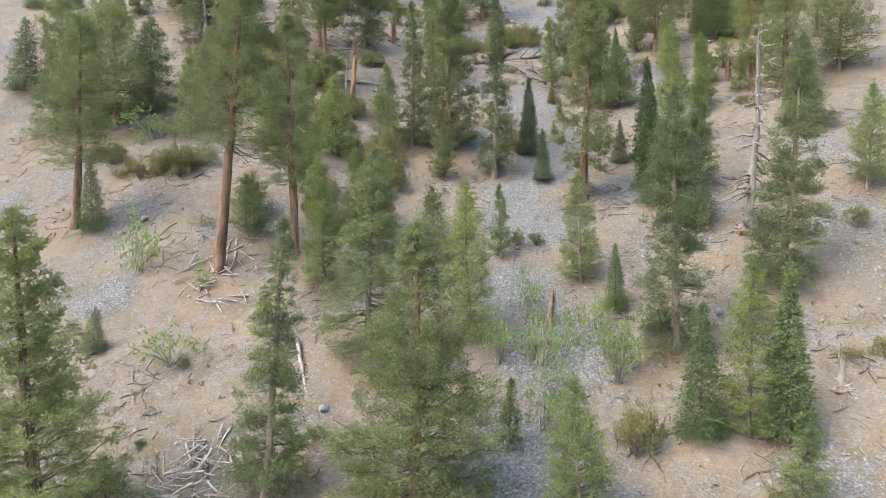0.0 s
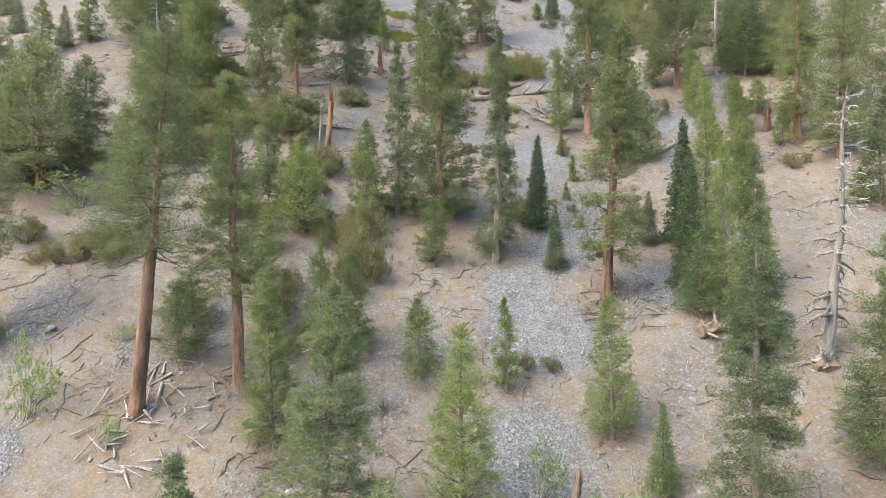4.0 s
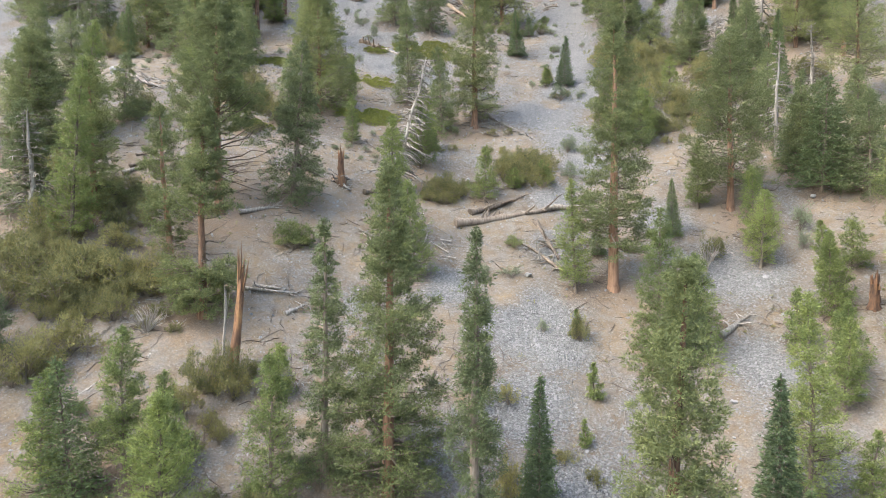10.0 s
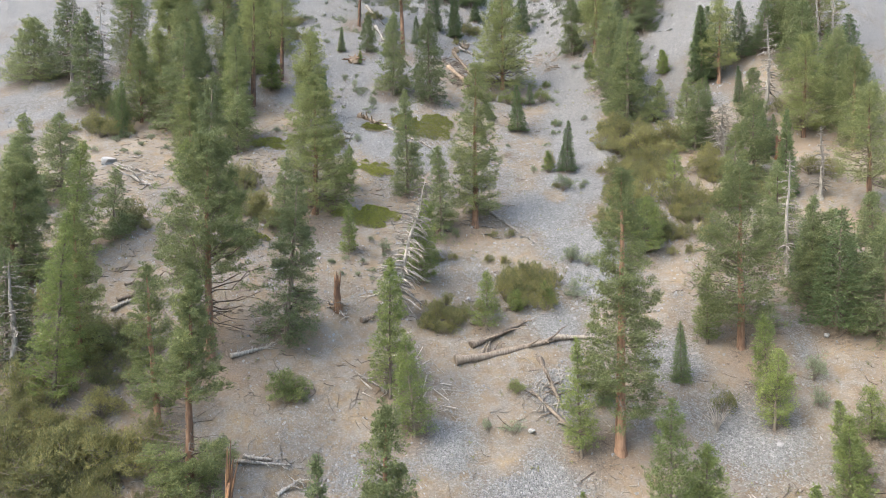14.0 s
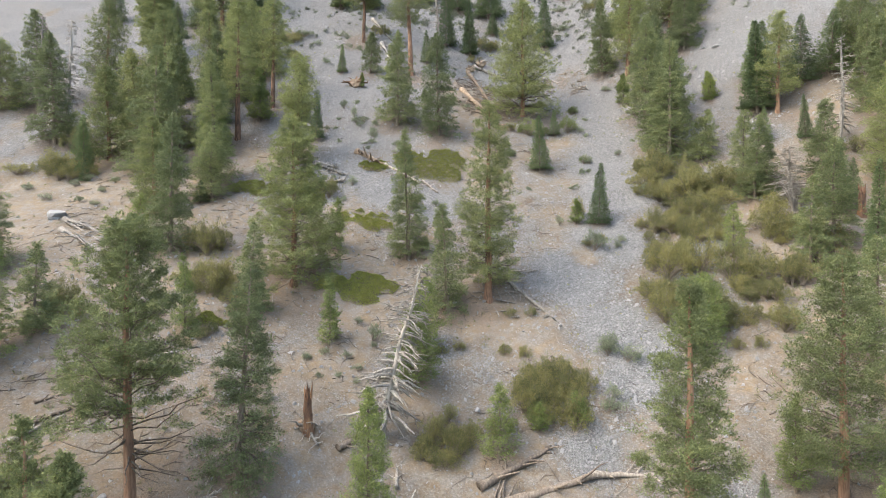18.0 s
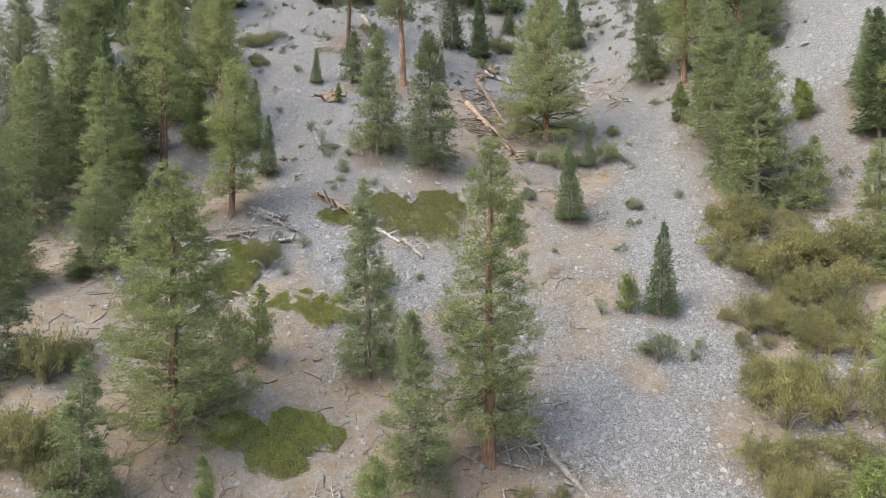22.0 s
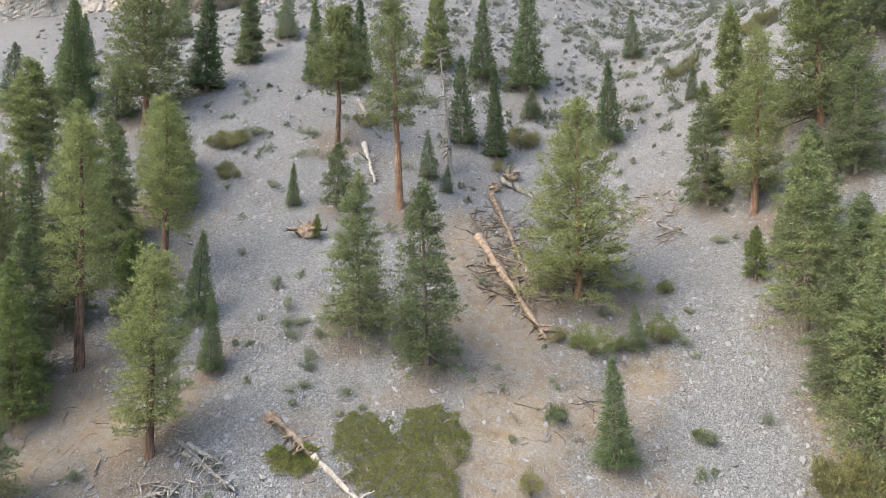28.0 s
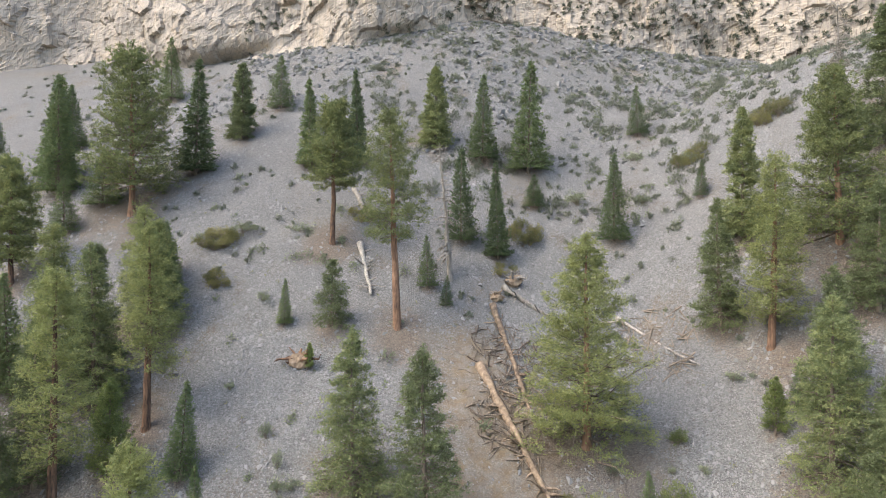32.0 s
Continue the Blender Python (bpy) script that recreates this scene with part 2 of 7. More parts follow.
def cliff_material():
    m, t, bsdf, out = nodes_of("pale_cliff_rock")
    g = t.nodes.new("ShaderNodeNewGeometry")
    mp = t.nodes.new("ShaderNodeMapping")
    mp.inputs["Scale"].default_value = (0.25, 0.25, 0.8)
    t.links.new(g.outputs["Position"], mp.inputs[0])
    a = noise_at(t, mp.outputs[0], 0.5, 7.0, 0.65)
    b = noise_at(t, g.outputs["Position"], 1.6, 6.0, 0.7)
    f = maths(t, 'ADD', maths(t, 'MULTIPLY', a, 0.6), maths(t, 'MULTIPLY', b, 0.4))
    rock = ramp(t, f, [(0.3, (0.235, 0.207, 0.177)), (0.48, (0.315, 0.28, 0.24)), (0.66, (0.40, 0.352, 0.295))])
    mq = t.nodes.new("ShaderNodeMapping")
    mq.inputs["Scale"].default_value = (1.0, 1.0, 0.16)
    t.links.new(g.outputs["Position"], mq.inputs[0])
    streak = noise_at(t, mq.outputs[0], 0.55, 6.0, 0.7)  # water streaks down the face
    rock = mix(t, 1.0, rock, ramp(t, streak, [(0.34, (0.62, 0.62, 0.64)), (0.5, (1, 1, 1)), (0.68, (1.14, 1.06, 0.95))]), 'MULTIPLY')
    v = add(t, "ShaderNodeTexVoronoi", Scale=0.55)
    v.feature = 'DISTANCE_TO_EDGE'
    t.links.new(mq.outputs[0], v.inputs["Vector"])
    rock = mix(t, 1.0, rock, ramp(t, v.outputs["Distance"], [(0.0, (0.6, 0.58, 0.56)), (0.035, (1, 1, 1))]), 'MULTIPLY')
    t.links.new(rock, bsdf.inputs["Base Color"])
    bsdf.inputs["Roughness"].default_value = 0.95
    bump(t, bsdf, b, 0.5, 0.5)
    return m


GROUND = ground_material()
CLIFF = cliff_material()


# ---- the hillside ----
STEP = 24.0
RELIEF = np.array([  # metres above an even slope, every 24 m from x = -72, row by row from y = 24
    [-7.0, -3.5, -0.1, 2.3, 5.9, 11.5, 16.7],
    [-3.8, -1.9, 1.2, -2.1, 2.4, 10.9, 15.6],
    [0.5, -0.6, 2.0, -0.7, 0.5, 8.6, 13.2],
    [5.6, 7.8, 4.7, -1.2, -2.0, 4.1, 10.0],
    [6.0, 9.5, 6.4, -1.3, 0.5, 4.7, 9.5],
    [3.1, 2.1, 2.5, -0.4, -1.5, 5.0, 13.8],
    [3.3, 2.5, 3.3, 6.1, -1.3, 7.4, 23.6],
    [6.7, 8.1, 8.4, 4.0, -2.6, 16.4, 36.1],
    [10.5, 13.6, 13.2, 6.8, 2.5, 23.0, 39.4],
    [13.0, 16.8, 18.4, 15.6, 8.4, 14.9, 26.6],
    [14.3, 19.6, 24.4, 26.6, 21.1, 13.0, 8.9],
])


def spline(u):
    return ((1 - u) ** 3 / 6, (3 * u ** 3 - 6 * u ** 2 + 4) / 6, (-3 * u ** 3 + 3 * u ** 2 + 3 * u + 1) / 6, u ** 3 / 6)


def ground(x, y):
    """Height of the smooth hillside at x, y (numbers or arrays)."""
    x, y = np.asarray(x, float), np.asarray(y, float)
    rows, cols = RELIEF.shape
    fx = np.clip((x + 72) / STEP, 0, cols - 1 - 1e-6)
    fy = np.clip((y - 24) / STEP, 0, rows - 1 - 1e-6)
    i, j = fx.astype(int), fy.astype(int)
    wx, wy = spline(fx - i), spline(fy - j)
    z = 19 + 0.61 * (y - 40)
    for a in range(4):
        for b in range(4):
            z = z + wx[a] * wy[b] * RELIEF[np.clip(j - 1 + b, 0, rows - 1), np.clip(i - 1 + a, 0, cols - 1)]
    far = np.clip((20 - y) / 60, 0, 1)  # the valley floor levels out below the slope
    return z * (1 - far * far * (3 - 2 * far)) + (-12.0) * far * far * (3 - 2 * far)


def hz(x, y):
    return float(ground(x, y))


def lumps(x, y, size, seed):
    """Smooth random relief, about -1 to 1, with lumps of that size."""
    r = np.random.default_rng(seed)
    z = np.zeros_like(x)
    for k in range(14):
        a, w = r.uniform(0, 2 * math.pi), 2 * math.pi / (size * r.uniform(0.6, 1.7))
        z += np.sin((x * math.cos(a) + y * math.sin(a)) * w + r.uniform(0, 6.28))
    return z / 4.5


def mesh_of(name, verts, faces, material, smooth=False):
    me = bpy.data.meshes.new(name)
    verts, faces = np.asarray(verts, np.float32), np.asarray(faces, np.int32)
    n, k = faces.shape
    me.vertices.add(len(verts))
    me.vertices.foreach_set("co", verts.ravel())
    me.loops.add(n * k)
    me.loops.foreach_set("vertex_index", faces.ravel())
    me.polygons.add(n)
    me.polygons.foreach_set("loop_start", np.arange(0, n * k, k, dtype=np.int32))
    me.polygons.foreach_set("loop_total", np.full(n, k, dtype=np.int32))
    me.polygons.foreach_set("use_smooth", np.full(n, smooth))
    me.update(calc_edges=True)
    me.materials.append(material)
    return me


def sheet_faces(rows, cols):
    q = np.arange(rows * cols).reshape(rows, cols)
    return np.stack([q[:-1, :-1], q[:-1, 1:], q[1:, 1:], q[1:, :-1]], -1).reshape(-1, 4)


# plan of the cover: x, y, radius
SCREE_LOW = [(23, 121, 5.2), (13, 88, 4), (11, 70, 4), (9, 60, 4.5), (6, 51, 4.5), (8, 44, 5), (4, 36, 5), (5, 28, 6), (-28, 71, 4), (-26, 50, 3),
             (7, 66, 4.2), (7, 61, 4.2), (12, 74, 4.6), (10, 82, 4.5), (18, 64, 4), (11, 91, 6), (4, 95, 3.5), (31, 95, 5.5), (21, 117, 4), (18, 132, 7),
             (-3, 117, 4), (21, 124, 6), (17, 133, 7), (27, 104, 4), (15, 101, 4), (16, 110, 4), (28, 84, 4)]
SCREE_HIGH = [(24, 138, 6), (31, 178, 9), (-18, 178, 9), (49, 172, 6), (27, 150, 8), (30, 166, 7), (-24, 180, 9), (-7, 148, 5.5), (-12, 151, 5), (0, 146, 5),
              (-25, 177, 9), (-35, 204, 14), (28, 204, 11), (29, 172, 9), (-14, 162, 7), (-65, 199, 11), (17, 233, 20), (26, 159, 8), (-3, 163, 4),
              (-3, 210, 16), (-30, 225, 20), (45, 220, 16), (-70, 220, 16), (12, 195, 8)]
SOIL = [(-19, 46, 6), (-7, 44, 3), (0, 71, 4.2), (23, 36, 3), (14, 35, 2.4), (-1, 65, 3.6), (-4, 71, 3), (-22, 65, 4), (-12, 105, 5), (10, 99, 2.4),
        (-6, 117, 3.4), (-20, 77, 3), (-7, 104, 6), (9, 94, 2), (12, 106, 3), (-7, 128, 6), (-21, 127, 7), (-9, 135, 4), (14, 161, 2.8), (20, 136, 2),
        (6, 126, 2.6), (11, 122, 2.4), (-32, 154, 7), (6, 169, 6.5), (8, 158, 6), (20, 166, 3.2), (-31, 156, 5), (3, 184, 5), (5, 177, 6.5),
        (-45, 125, 12), (-40, 143, 10), (-55, 140, 11), (-30, 136, 8), (50, 121, 9), (56, 134, 10), (46, 131, 7), (60, 149, 9), (49, 145, 6), (39, 113, 7),
        (-26, 94, 9), (-15, 85, 7), (-34, 110, 9), (-62, 128, 10), (-50, 158, 7)]
SHADY = []  # x, y, radius of the needle litter under each tree, filled from the list of trees


def blobs(x, y, spots):
    v = np.zeros_like(x)
    for bx, by, r in spots:
        near = (np.abs(x - bx) < 2.2 * r) & (np.abs(y - by) < 2.2 * r)
        d = ((x[near] - bx) ** 2 + (y[near] - by) ** 2) / (r * r)
        v[near] = np.maximum(v[near], np.exp(-1.1 * d))
    return v


def cover(x, y):
    base = np.clip((y - 128) / 50, 0, 1) * 0.4 + 0.34
    base = base + 0.16 * lumps(x, y, 14, 3) + 0.1 * lumps(x, y, 4, 4)
    s = np.maximum(base, np.maximum(blobs(x, y, SCREE_LOW), blobs(x, y, SCREE_HIGH)))
    s = s * (1 - 0.85 * blobs(x, y, SOIL))
    return np.clip(s, 0, 1), np.clip(0.74 * blobs(x, y, SHADY) + 0.12 * lumps(x, y, 6, 9), 0, 1)


def build_ground():
    xs = np.concatenate([np.linspace(-1500, -110, 30)[:-1], np.arange(-110, 110.1, 1.0), np.linspace(110, 1500, 30)[1:]])
    ys = np.concatenate([np.linspace(-1500, 16, 40)[:-1], np.arange(16, 285, 1.0), np.linspace(286, 900, 30)])
    x, y = [a.ravel() for a in np.meshgrid(xs, ys)]
    z = ground(x, y)
    s, l = cover(x, y)
    near = (np.abs(x) < 115) & (y > 10) & (y < 290)
    z = z + near * (0.3 * lumps(x, y, 9, 5) + 0.10 * lumps(x, y, 2.4, 6) + 0.08 * s * RNG.normal(size=len(x)))
    z = z + np.where(y > 274, 26 * np.clip((y - 274) / 5, 0, 1), 0)  # the top of the cliff
    me = mesh_of("ground", np.stack([x, y, z], -1), sheet_faces(len(ys), len(xs)), GROUND, True)
    a = me.color_attributes.new("cover", 'FLOAT_COLOR', 'POINT')
    a.data.foreach_set("color", np.stack([s, l, np.zeros_like(s), np.ones_like(s)], -1).astype(np.float32).ravel())
    return tagged(new("ground", me), "steep hillside of grey limestone scree, tan soil and needle litter", "hillside", kind="structure")


def facets(u, z, size, jut, tilt, seed):
    """Broken rock: cells of that size, each set in or out and tilted on its own."""
    r = np.random.default_rng(seed)
    nu, nz = int(420 / size), int(110 / size)  # one seed to each square of a jittered grid
    du, dz = r.uniform(0.1, 0.9, (2, nu + 3, nz + 3))
    off, tu, tz = r.normal(0, jut, (nu + 3, nz + 3)), r.normal(0, tilt, (nu + 3, nz + 3)), r.normal(0, tilt, (nu + 3, nz + 3))
    gu, gz = (u + 210) / size, (z - 120) / size
    iu, iz = np.floor(gu).astype(int), np.floor(gz).astype(int)
    best, value = np.full(u.shape, 9.0), np.zeros_like(u)
    for a in (-1, 0, 1):
        for c in (-1, 0, 1):
            p, q = np.clip(iu + a, 0, nu + 2), np.clip(iz + c, 0, nz + 2)
            x, y = gu - p - du[p, q], gz - q - dz[p, q]
            d = x * x + y * y
            near = d < best
            best = np.where(near, d, best)
            value = np.where(near, off[p, q] + size * (tu[p, q] * x + tz[p, q] * y), value)
    return value


def cliff_at(u, v):
    """Points of the cliff's face: u metres along it, v from foot (0) to rim (1)."""
    base = 266 + 5 * np.sin(u / 23) + 3 * np.sin(u / 9 + 1) - 0.03 * np.abs(u)
    foot = ground(u, base) - 2
    z = foot + 32 * v
    warp, rise = u + 0.8 * lumps(u, z, 7, 16), z + 0.5 * lumps(u, z, 5, 19)
    back = 4.5 * v + 1.4 * lumps(u, z * 0.9, 26, 11) + facets(warp, rise, 7.5, 0.35, 0.12, 12) + facets(warp, rise, 2.2, 0.1, 0.12, 13)
    crack = np.clip(1 - np.abs(lumps(warp, z * 0.22, 9, 17)) / 0.07, 0, 1)
    ledge = 0.5 * (0.5 + 0.5 * np.sin(z * 0.42 + 1.2 * lumps(u, z, 34, 14))) ** 6 - 0.3 * crack
    cave = 4.5 * np.exp(-((u + 68) / 15) ** 2 - ((z - foot - 4.0) / 2.2) ** 2) + 2.0 * np.exp(-((u + 20) / 8) ** 2 - ((z - foot - 3.6) / 1.8) ** 2)
    return np.stack([u, np.where(v > 0.97, base + 18, base + back - ledge + cave), z], -1)


def build_cliff():
    xs = np.arange(-190, 150, 0.55)
    vs = np.linspace(0, 1, 84)
    u, v = [a.ravel() for a in np.meshgrid(xs, vs)]
    p = cliff_at(u, v)
    p[:, 1] += 0.05 * RNG.normal(size=len(u))
    me = mesh_of("cliff", p, sheet_faces(len(vs), len(xs)), CLIFF, False)
    return tagged(new("cliff", me), "pale tan limestone cliff with ledges and a shallow cave", "cliff", kind="structure")


# ---- plants: shared meshes ----
def unit(v):
    return v / np.maximum(np.linalg.norm(v, axis=-1, keepdims=True), 1e-9)


def blades(points, axes, n, length, width, spread, r, face=None):
    """n narrow blades from each point, fanned about its axis, their flat sides turned up and outwards: one triangle each."""
    c = np.repeat(points, n, axis=0)
    d = unit(np.repeat(unit(axes), n, axis=0) + spread * r.normal(size=c.shape))
    up = unit(axes) * [0.7, 0.7, 0.3] + [0, 0, 0.4] if face is None else face
    side = unit(np.cross(d, np.repeat(up, n, axis=0)) + 0.6 * r.normal(size=c.shape))
    w = (width * r.uniform(0.6, 1.3, (len(c), 1))) / 2
    tip = c + d * (length * r.uniform(0.6, 1.25, (len(c), 1)))
    root = c - d * (length * 0.15)
    return np.stack([root - side * w, root + side * w, tip], 1).reshape(-1, 3)


def pads(centres, radii, lead, n, length, width, flat, r, low=-0.45):
    """Rounded cushions of foliage: n blades over the upper shell of each, leaning out along it and along lead."""
    m = len(centres)
    u = unit(r.normal(size=(m, n, 3)))
    u[..., 2] = np.maximum(u[..., 2], low + 0.5 * r.uniform(0, 1, (m, n)))
    c = centres[:, None] + u * radii[:, None, None] * r.uniform(0.55, 1.0, (m, n, 1)) * [1, 1, flat]
    face = unit(u + [0, 0, 0.2])
    axes = u * 0.85 + lead[:, None] * 0.4 + 0.45 * r.normal(size=u.shape)
    return blades(c.reshape(-1, 3), axes.reshape(-1, 3), 1, length, width, 0.15, r, face.reshape(-1, 3))


def tri_mesh(name, verts, material):
    return mesh_of(name, verts, np.arange(len(verts)).reshape(-1, 3), material)


def tubes(paths, sides=5):
    """Tapered tubes along lists of (points, radii)."""
    vs, fs, at = [], [], 0
    for pts, rad in paths:
        pts, rad = np.asarray(pts, float), np.asarray(rad, float)
        tan = unit(np.gradient(pts, axis=0))
        ref = np.array([1.0, 0, 0]) if abs(tan[0, 0]) < 0.8 else np.array([0, 1.0, 0])
        a = unit(np.cross(tan, ref))
        b = np.cross(tan, a)
        ang = np.arange(sides) * 2 * math.pi / sides
        ring = pts[:, None] + rad[:, None, None] * (np.cos(ang)[None, :, None] * a[:, None] + np.sin(ang)[None, :, None] * b[:, None])
        vs.append(ring.reshape(-1, 3))
        n = len(pts)
        q = at + np.arange(n * sides).reshape(n, sides)
        nx = np.roll(q, -1, axis=1)
        fs.append(np.stack([q[:-1], nx[:-1], nx[1:], q[1:]], -1).reshape(-1, 4))
        at += n * sides
    return np.concatenate(vs), np.concatenate(fs)


def tube_mesh(name, paths, material, sides=5):
    v, f = tubes(paths, sides)
    return mesh_of(name, v, f, material, True)


def trunk_path(h, r, wob, rg, flare=1.5):
    """A tapering, slightly crooked stem whose foot spreads into the roots."""
    s = np.linspace(0, 1, 14)
    pts = np.stack([wob * np.cumsum(rg.normal(size=14)) * 0.12, wob * np.cumsum(rg.normal(size=14)) * 0.12, s * h], -1)
    pts[0, :2] = pts[1, :2]
    rad = r * (1 - s) ** 0.75 + 0.02
    foot = pts[0] + np.array([[0, 0, -1.1], [0, 0, 0.12], [0, 0, 0.5]])
    return np.concatenate([foot, pts[1:]]), np.concatenate([[rad[0] * flare, rad[0] * (0.45 + 0.55 * flare), rad[0] * 1.04], rad[1:]])


def along(path, s):
    pts = path[0] if len(path[0]) < 16 else path[0][2:]  # above the root flare
    q = np.clip(s, 0, 1) * (len(pts) - 1)
    i = np.minimum(q.astype(int), len(pts) - 2)
    return pts[i] + (pts[i + 1] - pts[i]) * (q - i)[:, None]


def limbs(path, h, f0, count, length_at, rise_at, rg, curve=0.25, thick=0.05):
    """Limbs round a trunk: base points, bearings, lengths and their bent paths."""
    f = f0 + (1 - f0) * np.sort(rg.uniform(0, 1, count) ** 0.95)
    f = np.minimum(f, 0.985)
    base = along(path, f)
    az = rg.uniform(0, 2 * math.pi, count)
    ln = length_at(f) * rg.uniform(0.7, 1.1, count)
    rise = rise_at(f) + rg.normal(0, 0.12, count)
    out = []
    for k in range(count):
        s = np.linspace(0, 1, 5)
        hd = np.array([math.cos(az[k]), math.sin(az[k]), 0])
        p = base[k] + ln[k] * (s[:, None] * hd + (s * rise[k] + curve * s ** 2)[:, None] * np.array([0, 0, 1.0]))
        p[1:-1] += rg.normal(0, 0.04 * ln[k], (3, 3))
        out.append((p, thick * (0.5 + 0.5 * ln[k]) * (1 - 0.8 * s) * (1.15 - f[k])))
    return out, ln, f


def grain(y):
    """How coarse the blades of a crown may be: finer on the lower slope, which the path passes near."""
    return 0.72 if y < 62 else 1.0 if y < 150 else 1.4 if y < 190 else 2.0


def crown_parts(name, h, r, f0, pad, power, low, rise, gaps, fine, trunk_r, seed, leaf, bark, flare=1.5, droop=0.0, full=1.8, bare=(0, 0)):
    """Trunk, limbs and crown of a conifer at its true size. The limbs carry rounded cushions of needles, of radius about pad;
    low: the length of the lowest limbs beside the longest; rise: slope of the lowest and of the topmost limbs; bare: a stretch of stem without foliage."""
    rg = np.random.default_rng(seed)
    path = trunk_path(h, trunk_r, 0.35, rg, flare)
    swell = np.interp(np.linspace(0, 1, 80), np.linspace(0, 1, 12), rg.uniform(0.8, 1.16, 12))

    def length_at(f):
        g = np.clip((f - f0) / (1 - f0), 0, 1)
        return r * (np.minimum(1, low + 1.5 * g) * (1 - g) ** power * swell[(g * 79).astype(int)] + 0.04)
    area = 0.72 * math.pi * r * h * (1 - f0)
    count = int(np.clip(0.62 * area / (pad * pad), 40, 340))
    lim, ln, f = limbs(path, h, f0, count, length_at, lambda f: rise[0] + (rise[1] - rise[0]) * (f - f0) / (1 - f0) + rg.normal(0, 0.2, len(f)), rg, 0.2 - droop, 0.036)
    at, rad, lead = [], [], []
    for (p, q), L, ff in zip(lim, ln, f):
        if rg.uniform() < gaps * (1.5 - ff) or bare[0] < ff < bare[1]:
            continue
        hd = unit(p[-1] - p[0])
        side = unit(np.cross(hd, [0, 0, 1.0]))
        k = max(1, int(round(1.1 * L / pad)))
        for sx in 1.0 - 0.66 * rg.uniform(0, 1, k) ** 1.3:
            off = side * rg.normal(0, 0.2) * L * (1.2 - 0.6 * sx)
            at.append(along((p,), np.array([sx]))[0] + off + [0, 0, rg.normal(0, 0.35) * pad])
            rad.append(pad * rg.uniform(0.6, 1.25) * (0.5 + 0.5 * min(1, L / r)))
            lead.append(hd * 0.6 + off / L * 0.6 + [0, 0, 0.3 - 2 * droop])
    n = len(at)
    for z in np.linspace(0.93, 1.0, 6):
        at.append(along(path, np.array([z]))[0]), rad.append(pad * (0.4 + 5 * (1 - z))), lead.append(np.array([0, 0, 1.0]))
    size, width = 0.18 * fine, 0.072 * fine
    per = int(np.clip(full * area / (0.5 * size * width * 1.1) / len(at), 14, 120))
    leafv = pads(np.array(at), np.array(rad), np.array(lead), per, size, width, 0.9, rg)
    inner = int(4 * area / fine)  # broad sprays close to the stem
    g = f0 + (0.97 - f0) * rg.uniform(0, 1, inner)
    g = g[(g < bare[0]) | (g > bare[1])]
    inner = len(g)
    a, d = rg.uniform(0, 2 * math.pi, inner), length_at(g) * rg.uniform(0.1, 0.6, inner)
    out = np.stack([np.cos(a), np.sin(a), rg.uniform(-0.2, 0.4, inner)], -1)
    leafv = np.concatenate([leafv, blades(along(path, g) + out * d[:, None], out + [0, 0, 0.2], 2, size * 1.5, width * 2.0, 0.8, rg)])
    return tube_mesh(name + "_trunk", [path], bark, 10), tube_mesh(name + "_branches", lim[::2], BARK_GREY, 3), tri_mesh(name + "_crown", leafv, leaf)


